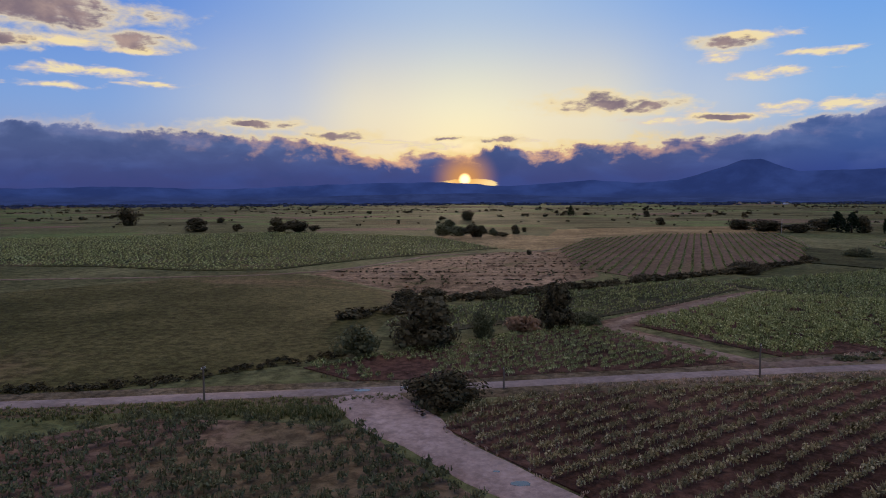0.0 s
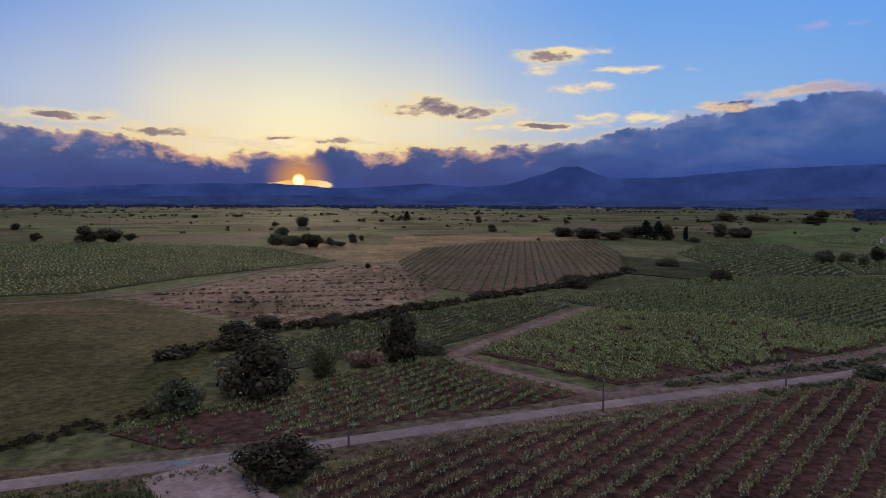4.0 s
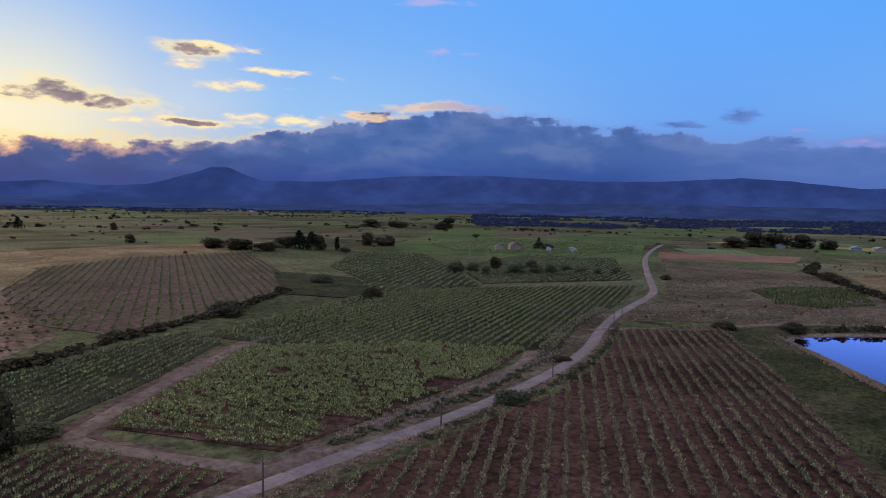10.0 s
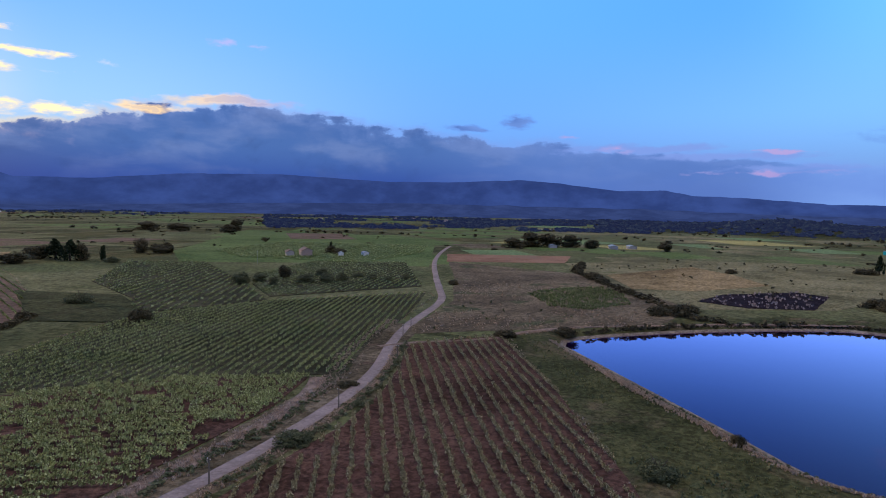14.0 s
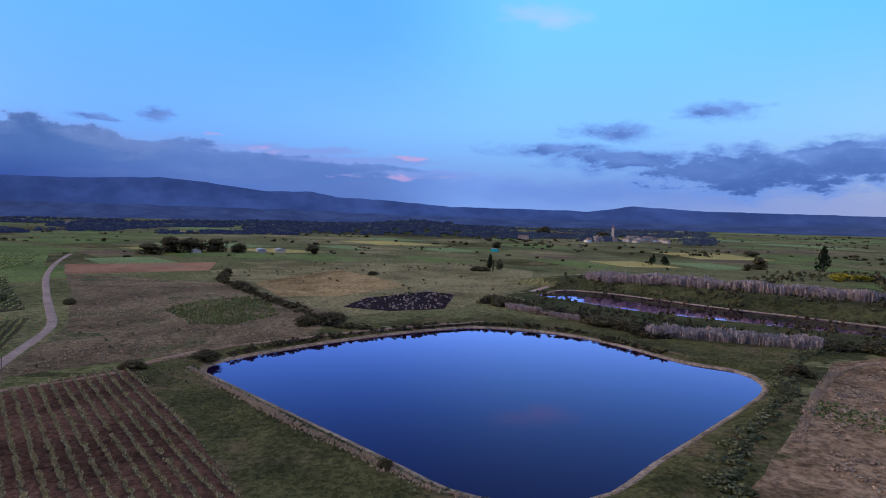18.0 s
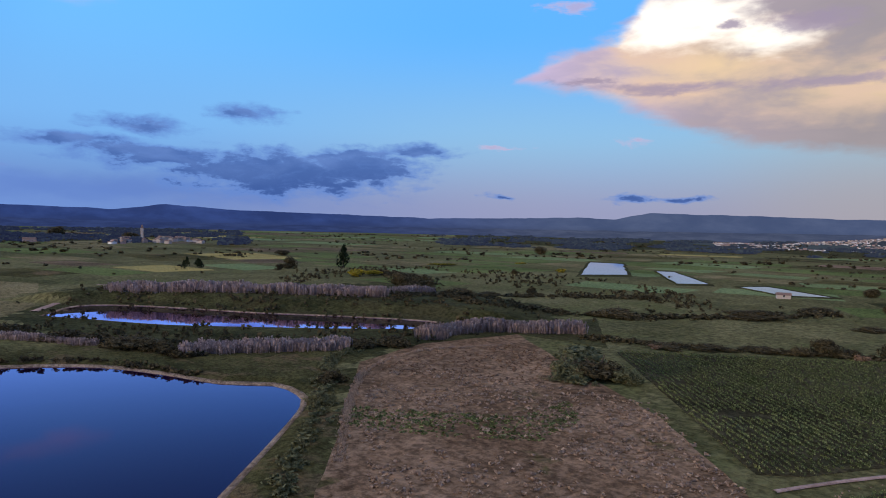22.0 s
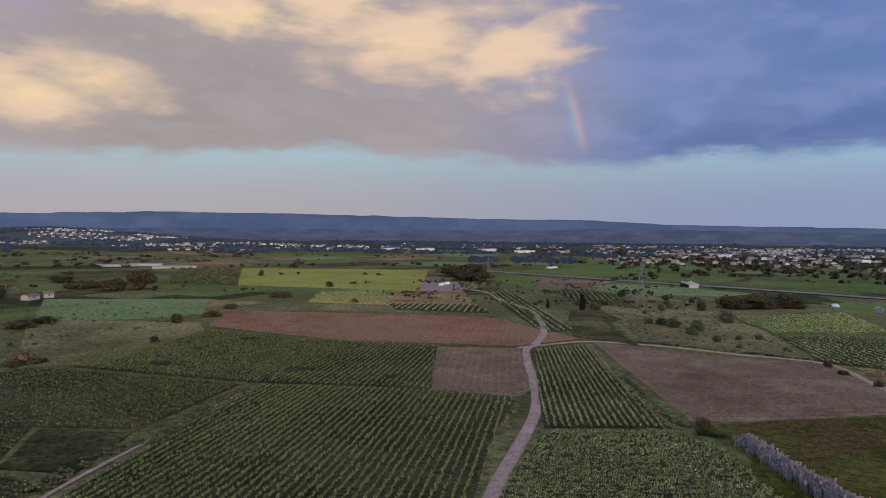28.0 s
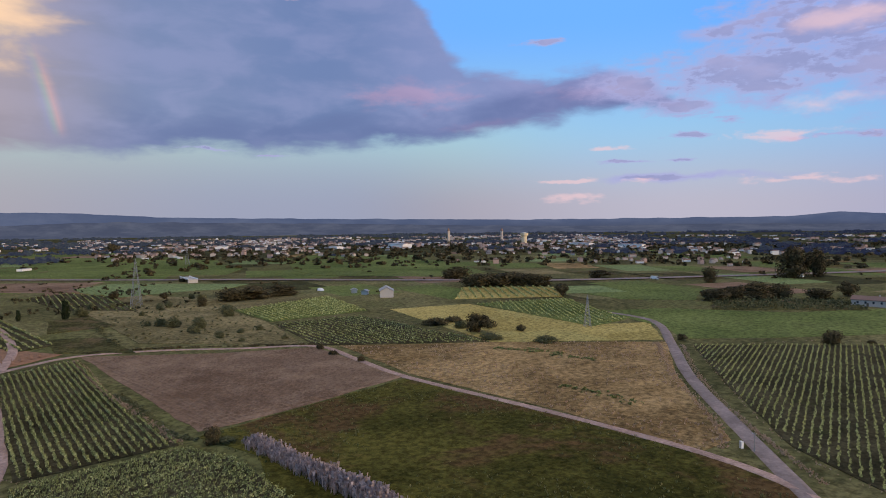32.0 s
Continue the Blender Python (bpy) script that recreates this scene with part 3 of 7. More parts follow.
def water_build(k, bsdf):
    """Deep blue water under a mirror that strengthens towards grazing sight."""
    p = place_of(k)
    h = k.noise(p, 0.8, 3, 0.5)
    bump(k, bsdf, h, 0.05, 0.02)
    gloss = k.t.nodes.new("ShaderNodeBsdfGlossy")
    gloss.inputs["Color"].default_value, gloss.inputs["Roughness"].default_value = (0.76, 0.62, 1.0, 1), 0.02
    fres = k.t.nodes.new("ShaderNodeFresnel")
    fres.inputs["IOR"].default_value = 1.33
    mx = k.t.nodes.new("ShaderNodeMixShader")
    k.put(mx.inputs[0], k.m("MINIMUM", k.m("MULTIPLY", k.m("POWER", fres.outputs[0], 2.2), 8.0), 1.0))
    k.t.links.new(bsdf.outputs[0], mx.inputs[1])
    k.t.links.new(gloss.outputs[0], mx.inputs[2])
    k.t.links.new(mx.outputs[0], k.t.nodes["Material Output"].inputs["Surface"])
    return (0.005, 0.001, 0.024, 1)


M["water"] = material("still_water", water_build, 0.6, 0.0)
M["water_dark"] = material("dark_pond_water", lambda k, bsdf: (water_build(k, bsdf), (0.008, 0.007, 0.014, 1))[1], 0.6, 0.0)


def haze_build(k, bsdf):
    """Far hills: evening haze painted in as emission, darker towards the foot."""
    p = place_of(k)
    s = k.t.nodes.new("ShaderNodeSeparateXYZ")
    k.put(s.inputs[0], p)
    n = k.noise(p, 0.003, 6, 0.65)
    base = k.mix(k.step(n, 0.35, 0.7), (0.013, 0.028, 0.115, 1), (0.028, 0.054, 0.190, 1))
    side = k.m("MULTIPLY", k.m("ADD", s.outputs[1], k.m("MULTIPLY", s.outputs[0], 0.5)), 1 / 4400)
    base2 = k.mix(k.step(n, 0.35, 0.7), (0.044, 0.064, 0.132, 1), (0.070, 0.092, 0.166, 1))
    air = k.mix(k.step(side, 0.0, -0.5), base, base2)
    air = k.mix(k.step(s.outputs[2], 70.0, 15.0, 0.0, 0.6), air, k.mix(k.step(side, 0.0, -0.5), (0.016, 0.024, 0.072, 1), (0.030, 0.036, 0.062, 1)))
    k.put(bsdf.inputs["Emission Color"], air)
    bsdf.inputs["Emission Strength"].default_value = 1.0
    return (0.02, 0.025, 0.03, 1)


M["haze"] = material("hills_with_painted_haze", haze_build, 1.0, 0.0)


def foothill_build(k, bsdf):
    """Wooded foothills: darker than the range behind, their haze also painted as emission."""
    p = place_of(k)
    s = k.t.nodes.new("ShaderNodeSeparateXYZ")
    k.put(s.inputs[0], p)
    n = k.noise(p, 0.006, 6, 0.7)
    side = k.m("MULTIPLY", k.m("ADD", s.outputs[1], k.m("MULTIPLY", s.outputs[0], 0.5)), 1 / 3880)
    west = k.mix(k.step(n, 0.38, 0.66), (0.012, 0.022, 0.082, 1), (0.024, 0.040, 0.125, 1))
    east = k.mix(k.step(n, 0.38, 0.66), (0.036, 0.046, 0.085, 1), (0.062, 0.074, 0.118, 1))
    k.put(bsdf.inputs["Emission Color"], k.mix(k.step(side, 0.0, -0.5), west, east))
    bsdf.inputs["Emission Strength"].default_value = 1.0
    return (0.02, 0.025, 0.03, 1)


M["foothill"] = material("foothills_with_painted_haze", foothill_build, 1.0, 0.0)


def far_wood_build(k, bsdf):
    """Woods kilometres off: dark leaves, the evening air before them painted as emission."""
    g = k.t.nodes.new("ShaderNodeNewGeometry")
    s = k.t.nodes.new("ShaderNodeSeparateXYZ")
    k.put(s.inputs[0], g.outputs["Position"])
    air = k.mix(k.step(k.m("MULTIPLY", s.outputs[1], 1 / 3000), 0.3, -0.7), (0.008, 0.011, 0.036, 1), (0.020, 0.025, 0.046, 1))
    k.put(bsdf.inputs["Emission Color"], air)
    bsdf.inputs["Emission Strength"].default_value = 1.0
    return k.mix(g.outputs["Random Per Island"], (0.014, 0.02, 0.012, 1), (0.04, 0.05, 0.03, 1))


M["far_wood"] = material("woods_with_painted_haze", far_wood_build, 1.0, 0.0)
M["water_pale"] = material("pale_still_water", lambda k, bsdf: (0.05, 0.05, 0.06, 1), 0.03, 0.5)
M["water_pale"].node_tree.nodes["Principled BSDF"].inputs["IOR"].default_value = 1.7


# ---- building blocks ----
def mesh_of(name, verts, faces, mat, smooth=False):
    me = bpy.data.meshes.new(name)
    me.from_pydata([tuple(v) for v in verts], [], [tuple(f) for f in faces])
    me.materials.append(mat)
    if smooth:
        me.shade_smooth()
    return me


def mesh_quads(name, verts, quads, mat):
    """A mesh of quads only, from arrays."""
    me = bpy.data.meshes.new(name)
    nv, nf = len(verts), len(quads)
    me.vertices.add(nv)
    me.vertices.foreach_set("co", np.ascontiguousarray(verts, dtype=np.float32).ravel())
    me.loops.add(nf * 4)
    me.loops.foreach_set("vertex_index", np.ascontiguousarray(quads, dtype=np.int32).ravel())
    me.polygons.add(nf)
    me.polygons.foreach_set("loop_start", np.arange(0, nf * 4, 4, dtype=np.int32))
    me.update(calc_edges=True)
    me.materials.append(mat)
    return me


def flat_quads(name, q, mat):
    return mesh_quads(name, q.reshape(-1, 3), np.arange(len(q) * 4).reshape(-1, 4), mat)


def child(name, me, parent, label=""):
    ob = new(name, me)
    ob.parent = parent
    return tagged(ob, label) if label else ob


def part(name, bm, mat, parent, label=""):
    me = bpy.data.meshes.new(name)
    bm.to_mesh(me)
    bm.free()
    me.materials.append(mat)
    return child(name, me, parent, label)


rng = np.random.default_rng(7)


def wobble(pts, step=7.0, amp=0.5, closed=True):
    """A polygon or line with its edges divided and slightly uneven."""
    out, n = [], len(pts)
    for i in range(n if closed else n - 1):
        a, b = Vector(pts[i]).to_2d(), Vector(pts[(i + 1) % n]).to_2d()
        m = max(1, int((b - a).length / step))
        nrm = Vector((-(b - a).y, (b - a).x)).normalized()
        for j in range(m):
            p = a.lerp(b, j / m)
            if j:
                p = p + nrm * amp * noise.noise((p.x * 0.13, p.y * 0.13, 3.0)) * 1.6
            out.append((p.x, p.y))
    if not closed:
        out.append(tuple(pts[-1][:2]))
    return out


def curve_pts(pts, step=5.0):
    """A smooth line through points (Catmull-Rom)."""
    p = [np.array(q, float) for q in pts]
    p = [2 * p[0] - p[1], *p, 2 * p[-1] - p[-2]]
    out = []
    for i in range(1, len(p) - 2):
        m = max(2, int(np.linalg.norm(p[i + 1] - p[i]) / step))
        for j in range(m):
            t = j / m
            out.append(0.5 * (2 * p[i] + (p[i + 1] - p[i - 1]) * t + (2 * p[i - 1] - 5 * p[i] + 4 * p[i + 1] - p[i + 2]) * t**2 + (3 * p[i] - p[i - 1] - 3 * p[i + 1] + p[i + 2]) * t**3))
    out.append(p[-2])
    return np.array(out)


LAYER = [0.03]


def sheet_mesh(name, pts, mat, z=None, amp=0.6):
    """A thin bed of earth with a rim, over the ground."""
    if z is None:
        LAYER[0] += 0.004
        z = LAYER[0]
    ring = wobble(pts, amp=amp)
    tris = tessellate_polygon([[Vector((x, y, 0)) for x, y in ring]])
    n = len(ring)
    verts = [(x, y, z) for x, y in ring] + [(x, y, -0.2) for x, y in ring]
    faces = [tuple(t) for t in tris] + [(i, i + n, (i + 1) % n + n, (i + 1) % n) for i in range(n)]
    me = mesh_of(name, verts, faces, mat)
    bm = bmesh.new()
    bm.from_mesh(me)
    bmesh.ops.recalc_face_normals(bm, faces=bm.faces)
    bm.to_mesh(me)
    bm.free()
    return me


def field(name, pts, mat, label, z=None):
    return tagged(new(name, sheet_mesh(name, pts, mat, z)), label, "field", kind="structure")


def strip(name, pts, width, mat, label, z=None, category="track", crown=0.06):
    """A lane or track: a cambered ribbon along a smooth line."""
    if z is None:
        LAYER[0] += 0.004
        z = LAYER[0]
    c = curve_pts(pts)
    t = np.gradient(c, axis=0)
    t /= np.linalg.norm(t, axis=1)[:, None] + 1e-9
    nrm = np.stack([-t[:, 1], t[:, 0]], 1)
    verts, faces = [], []
    for i, (p, q) in enumerate(zip(c, nrm)):
        w = width[min(len(width) - 1, int(i / len(c) * len(width)))] if isinstance(width, (list, tuple)) else width
        w *= 1 + 0.10 * noise.noise((p[0] * 0.11, p[1] * 0.11, 9.0))
        for s, h in ((-0.54, -0.2), (-0.5, 0.0), (-0.25, crown * 0.7), (0.0, crown), (0.25, crown * 0.7), (0.5, 0.0), (0.54, -0.2)):
            x = p + q * w * s
            verts.append((x[0], x[1], z + h))
        if i:
            faces += [(7 * i - 7 + j, 7 * i - 6 + j, 7 * i + 1 + j, 7 * i + j) for j in range(6)]
    me = mesh_of(name, verts, [f[::-1] for f in faces], mat, True)
    return tagged(new(name, me), label, category, kind="structure")


def inside_poly(x, y, poly):
    c = np.zeros(x.shape, bool)
    n = len(poly)
    for i in range(n):
        (x1, y1), (x2, y2) = poly[i], poly[(i + 1) % n]
        if y1 == y2:
            continue
        c ^= ((y1 > y) != (y2 > y)) & (x < (x2 - x1) * (y - y1) / (y2 - y1) + x1)
    return c

# ---- ground and water ----
POND = [(204, 83), (218, 82), (253, 52), (280, 18), (286, -1), (274, -29), (253, -45), (228, -57), (218, -68.5), (205, -69.5), (194, -65), (175, -49), (142, -19), (129, -8), (125, 1), (125, 9), (129, 18), (143, 30), (166, 50)]
POND2 = [(394, -37), (373, -52), (339, -76), (314, -106), (289, -139), (274, -167), (287, -184), (322, -159), (358, -125), (387, -104), (416, -80), (425, -58)]
POND_Z, POND2_Z = -1.5, -0.6


def edge_distance(x, y, poly):
    """Distance to a polygon's edge, negative inside."""
    d = np.full(x.shape, 1e9)
    for i in range(len(poly)):
        a, b = np.array(poly[i], float), np.array(poly[(i + 1) % len(poly)], float)
        ab = b - a
        t = np.clip(((x - a[0]) * ab[0] + (y - a[1]) * ab[1]) / (ab @ ab), 0, 1)
        d = np.minimum(d, np.hypot(x - a[0] - t * ab[0], y - a[1] - t * ab[1]))
    return np.where(inside_poly(x, y, poly), -d, d)


def ground_height(x, y):
    h = np.zeros(np.shape(x))
    for poly, z in ((POND_S, POND_Z), (POND2_S, POND2_Z)):
        d = edge_distance(x, y, poly)
        h = np.minimum(h, np.clip(z + d * 0.32, z - 2.0, 0.0))
    # terrace behind the long pond
    away = (x - 356) * 0.67 - (y + 121) * 0.74
    side = np.abs((x - 356) * -0.74 + (y + 121) * -0.67)
    up = np.clip((d - 3) / 18, 0, 1) * np.clip(away / 8, 0, 1) * np.clip((130 - d) / 90, 0, 1) * np.clip((150 - side) / 40, 0, 1)
    return h + 5.5 * up * up * (3 - 2 * up)


POND_S = [tuple(p) for p in curve_pts(POND + POND[:1], 6.0)[:-1]]
POND2_S = [tuple(p) for p in curve_pts(POND2 + POND2[:1], 6.0)[:-1]]
far_steps = [-4950, -4000, -3000, -2200, -1600, -1200, -900, -600, -400, -250, -120, 0, 60]
xs = np.array(far_steps + list(np.arange(112, 482, 2.5)) + [500, 540, 600, 800, 1100, 1500, 2100, 3000, 4000, 4950], float)
ys = np.array([-4950, -4000, -3000, -2200, -1600, -1200, -900, -600, -400, -330] + list(np.arange(-282, 102, 2.5)) + [130, 180, 250, 400, 600, 900, 1300, 1900, 2800, 4000, 4950], float)
gx, gy = np.meshgrid(xs, ys, indexing="ij")
gv = np.stack([gx, gy, ground_height(gx, gy)], -1).reshape(-1, 3)
ids = np.arange(gx.size).reshape(gx.shape)
gq = np.stack([ids[:-1, :-1], ids[1:, :-1], ids[1:, 1:], ids[:-1, 1:]], -1).reshape(-1, 4)
ground_me = mesh_quads("ground", gv, gq, M["plain"])
ground_me.shade_smooth()
SCRUBLAND = [(236, -112), (262, -74), (292, -56), (345, -22), (400, -22), (476, -70), (460, -160), (476, -282), (300, -282), (250, -236), (240, -180)]
BANKS = [(206, 112), (120, 100), (60, 60), (60, -20), (98, -30), (130, -40), (196, -84), (236, -112), (262, -74), (300, -50), (310, 10), (270, 62), (230, 98)]
mid_x, mid_y = gv[gq].mean(1)[:, 0], gv[gq].mean(1)[:, 1]
sway_x = mid_x + 6 * np.sin(mid_y * 0.21) + 4 * np.sin(mid_y * 0.53 + mid_x * 0.3)
sway_y = mid_y + 6 * np.sin(mid_x * 0.19) + 4 * np.sin(mid_x * 0.47 - mid_y * 0.2)
cover_of = np.where(inside_poly(sway_x, sway_y, SCRUBLAND), 1, np.where(inside_poly(sway_x, sway_y, BANKS), 2, 0))
for m_ in (M["dark"], M["bank"]):
    ground_me.materials.append(m_)
ground_me.polygons.foreach_set("material_index", cover_of.astype(np.int32))
ground = tagged(new("ground", ground_me), "wide flat plain of grass and scrub reaching the hills", "ground", kind="structure")


def water(name, poly, z, label, mat):
    """Still water filling its basin."""
    ring = [(x, y) for x, y in poly]
    c = np.mean(ring, axis=0)
    ring = [(x + (x - c[0]) / np.hypot(x - c[0], y - c[1]) * 0.8, y + (y - c[1]) / np.hypot(x - c[0], y - c[1]) * 0.8) for x, y in ring]
    tris = tessellate_polygon([[Vector((x, y, 0)) for x, y in ring]])
    me = mesh_of(name, [(x, y, z) for x, y in ring], [tuple(t) for t in tris], mat)
    if me.polygons[0].normal.z < 0:
        me.flip_normals()
    return tagged(new(name, me), label, "water", kind="structure")


water("water_reservoir", POND_S, POND_Z, "still dark-blue irrigation reservoir mirroring the sky", M["water"])
water("water_pond", POND2_S, POND2_Z, "narrow dark pond between reed beds", M["water_dark"])


def shore(poly, z, w0, w1, mat, label, lo=0, hi=None, rise=0.32):
    """A stony lip along the water's edge."""
    ring = np.array(poly)
    c = ring.mean(0)
    t = np.roll(ring, -1, 0) - np.roll(ring, 1, 0)
    nrm = np.stack([t[:, 1], -t[:, 0]], 1)
    nrm /= np.linalg.norm(nrm, axis=1)[:, None]
    nrm *= np.sign((nrm * (ring - c)).sum(1))[:, None]
    n = len(ring)
    idx = list(range(n + 1)) if hi is None else list(range(lo, hi))
    verts, faces = [], []
    for j, i in enumerate(idx):
        p, q = ring[i % n], nrm[i % n]
        k = 1 + 0.35 * noise.noise((p[0] * 0.09, p[1] * 0.09, 1.0))
        for w, h in ((w0, -0.25), (w0 * 0.2, 0.14), (w1 * 0.5 * k, 0.22 + w1 * 0.5 * rise), (w1 * k, w1 * rise + 0.1), (w1 * k + 0.2, w1 * rise - 0.3)):
            x = p + q * w
            verts.append((x[0], x[1], z + h))
        if j:
            faces += [(5 * j - 5 + s, 5 * j + s, 5 * j + 1 + s, 5 * j - 4 + s) for s in range(4)]
    me = mesh_of("shore", verts, faces, mat, True)
    return tagged(new("shore", me), label, "shore", kind="structure")


shore(POND_S, POND_Z, -0.6, 1.5, M["shore"], "narrow stony shore round the reservoir")
shore(POND2_S, POND2_Z, -0.5, 0.8, M["shore"], "narrow muddy shore of the pond")

# ---- far hills ----
SKYLINE = [(-60, 0.8), (-34, 0.7), (-26, 0.9), (-18, 0.7), (-11.7, 1.0), (-6.5, 1.2), (0, 1.3), (5.7, 0.9), (12.8, 1.4), (16, 1.1), (19.5, 1.3), (21.5, 1.9), (23.0, 2.35), (24.2, 2.8), (25.6, 2.85), (26.4, 2.45), (28.2, 1.85), (33, 1.9),
           (40, 2.5), (47, 2.7), (56, 2.3), (61.5, 2.35), (67.5, 2.65), (71, 2.4), (75.4, 1.85), (79.5, 1.9), (81.5, 1.5), (85, 1.4), (91, 0.95), (98, 0.9), (103, 0.8), (106.4, 1.3), (112, 1.0), (120, 0.9)]
SKYLINE += [(128, 0.75), (136, 0.95), (140.7, 1.1), (143.7, 1.0), (146.3, 1.6), (150.9, 1.5), (154.2, 1.5), (160, 1.3), (168, 1.35), (176, 1.65), (186, 1.65), (196, 1.5), (204, 1.35), (212, 1.3), (218, 0.95), (226, 0.8),
            (238, 0.65), (248, 0.5), (260, 0.5), (269, 0.5), (272.6, 0.8), (276, 0.6), (300, 0.8)]


def hills(name, dist, depth, profile, mat, label, mean_eye=38.0, rough=0.0):
    az = np.arange(-60, 300.01, 0.25)
    el = np.interp(az, [a for a, _ in profile], [e for _, e in profile])
    ridge = mean_eye + dist * np.tan(np.radians(el))
    ridge += np.array([noise.fractal((a * 0.55, 4.0, dist), 1.0, 2.1, 5) for a in az]) * dist * 0.0011
    ridge = np.maximum(ridge, 8)
    rows = []
    for s, k in ((-1.0, -0.02), (-0.75, 0.16), (-0.5, 0.34), (-0.3, 0.58), (-0.12, 0.84), (0.0, 1.0), (0.2, 0.55)):
        r = dist + depth * s
        lump = np.array([noise.fractal((a * 0.25, s * 3.0, 1.0), 1.0, 2.1, 4) for a in az]) * 0.16 * (0 if k in (1.0, -0.02) else 1)
        rows.append(np.stack([np.sin(np.radians(az)) * r, np.cos(np.radians(az)) * r, ridge * (k + lump * k)], -1))
    v = np.stack(rows, 0)
    ids = np.arange(v.shape[0] * v.shape[1]).reshape(v.shape[:2])
    q = np.stack([ids[:-1, :-1], ids[1:, :-1], ids[1:, 1:], ids[:-1, 1:]], -1).reshape(-1, 4)
    me = mesh_quads(name, v.reshape(-1, 3), q, mat)
    me.shade_smooth()
    return tagged(new(name, me), label, "hills", kind="structure")


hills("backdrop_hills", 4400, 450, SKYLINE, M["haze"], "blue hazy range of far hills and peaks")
FOOTHILLS = [(-60, -0.3), (-20, -0.25), (-6, 0.2), (3, 0.3), (12, -0.1), (30, -0.2), (45, 0.25), (58, 0.5), (66, 0.45), (78, 0.35), (90, 0.05), (104, -0.1), (120, -0.1), (135, 0.0), (150, 0.1), (165, 0.25), (180, 0.4),
             (194, 0.4), (206, 0.35), (214, 0.62), (222, 0.5), (234, 0.3), (246, 0.0), (256, -0.1), (264, 0.0), (272, -0.1), (300, -0.2)]
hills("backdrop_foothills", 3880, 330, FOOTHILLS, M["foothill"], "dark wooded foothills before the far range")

# ---- fields ----
field("field_meadow", [(-140, 150), (-83, 200), (-60, 222), (-38, 205), (-12, 168), (-10, 137), (-15, 101), (-27, 92), (-42, 83), (-62, 79), (-120, 84)], M["meadow"], "dull green meadow beside the gravel track")
field("field_fallow_west", [(-44, 214), (24, 298), (61, 302), (48, 203), (19, 169), (5, 162), (-13, 173)], M["fallow"], "brown fallow with faint furrows and weeds")
field("field_dry_grass_far", [(84, 400), (40, 310), (90, 520), (180, 560), (300, 560), (230, 455), (146, 442)], M["dry"], "pale dry grassland")
field("field_dry_verge", [(60, 300), (84, 395), (30, 480), (-5, 425), (27, 322)], M["dry"], "pale dry grass verge")
field("field_dry_east", [(185, 131), (252, 64), (300, 60), (420, 143), (450, 256), (354, 200), (262, 152), (210, 137)], M["heath"], "dry tawny grassland beside the lane")
field("field_red_strip", [(450, 257), (526, 298), (579, 202), (499, 181)], M["red"], "strip of ploughed brown earth")
field("field_pasture_north", [(300, 60), (420, 143), (499, 181), (600, 120), (640, 0), (560, -60), (430, -40), (330, 10)], M["pasture"], "rough pale green-brown pasture")
field("field_fallow_green", [(238, -190), (242, -141), (268, -200), (250, -260), (196, -196)], M["dark"], "dark rough grass below the reed bed")
field("field_fallow_tufted", [(226, -103), (242, -141), (238, -190), (170, -150), (130, -128), (92, -96), (60, -60), (90, -20), (128, -30), (160, -55), (198, -82)], M["fallow"], "tawny fallow field covered in dry tufts")
field("field_ploughed_square", [(-41.6, -266.8), (-72.8, -252.7), (-43, -186.4), (-36, -180), (-14, -196)], M["plough"], "bare brown plot with new rows")
field("field_red_ploughed", [(47.7, -359), (37, -424), (-37, -388), (-102, -355), (-111, -268), (-76, -259), (-6, -297)], M["red"], "red-brown ploughed field")
field("field_brown_plough", [(-111, -257), (-140, -213), (-165, -188), (-135.6, -129), (-108, -133), (-75, -139.5), (-66, -143)], M["plough"], "ploughed brown field with fine furrows")
field("field_dry_south", [(-172, -181), (-205, -128), (-236, -64), (-176, -51), (-115, -30), (-104, -35), (-120, -70), (-141, -130)], M["dry"], "tawny dry grass field beside the lane")
field("field_wet_grass", [(-63, -140), (-134, -127), (-116, -69), (-102, -34), (-94, -21), (-70, 0), (-20, -20), (-40, -95), (-60, -118)], M["wet"], "dark green grass field with brown patches")
field("field_yellow", [(21, -618), (0, -897), (-225, -810), (-116, -523)], M["rape"], "yellow crop field on the plain")
field("field_ripe_south", [(-278, -225), (-320, -195), (-268, -103), (-288, -81), (-240, -66), (-205, -128)], M["hay"], "ripe yellow cereal field")
field("field_green_south", [(-320, -114), (-345, -82), (-352, -20), (-400, 40), (-292, 16), (-265, -23), (-246, -59), (-273, -71)], M["crop"], "bright green crop field")

field("field_green_below_town", [(-598, -1125), (-703, -888), (-522, -584), (-443, -528), (-390, -630), (-386, -729)], M["crop"], "bright green field below the town", 0.26)
field("field_green_before_town", [(-736, -709), (-844, -736), (-830, -569), (-728, -426), (-568, -295), (-500, -311), (-470, -434), (-513, -500)], M["crop"], "long bright green field before the town", 0.27)
field("field_brown_by_track", [(-289, -644), (-322, -590), (-337, -568), (-258, -515), (-241, -555)], M["plough"], "brown ploughed strip on the plain", 0.25)
field("field_green_strip", [(-281, -527), (-328, -544), (-373, -428), (-332, -412), (-307, -427), (-258, -435), (-262, -483)], M["mint"], "pale green strip beside the motorway", 0.25)
field("field_pond_grass", [(-163, -364), (-181, -360), (-168, -315), (-138, -323)], M["bank"], "smooth grass plot", 0.33)
field("field_low_grass", [(-128, -306), (-143, -289), (-125, -244), (-111, -273)], M["bank"], "small green meadow beside the crossing", 0.33)
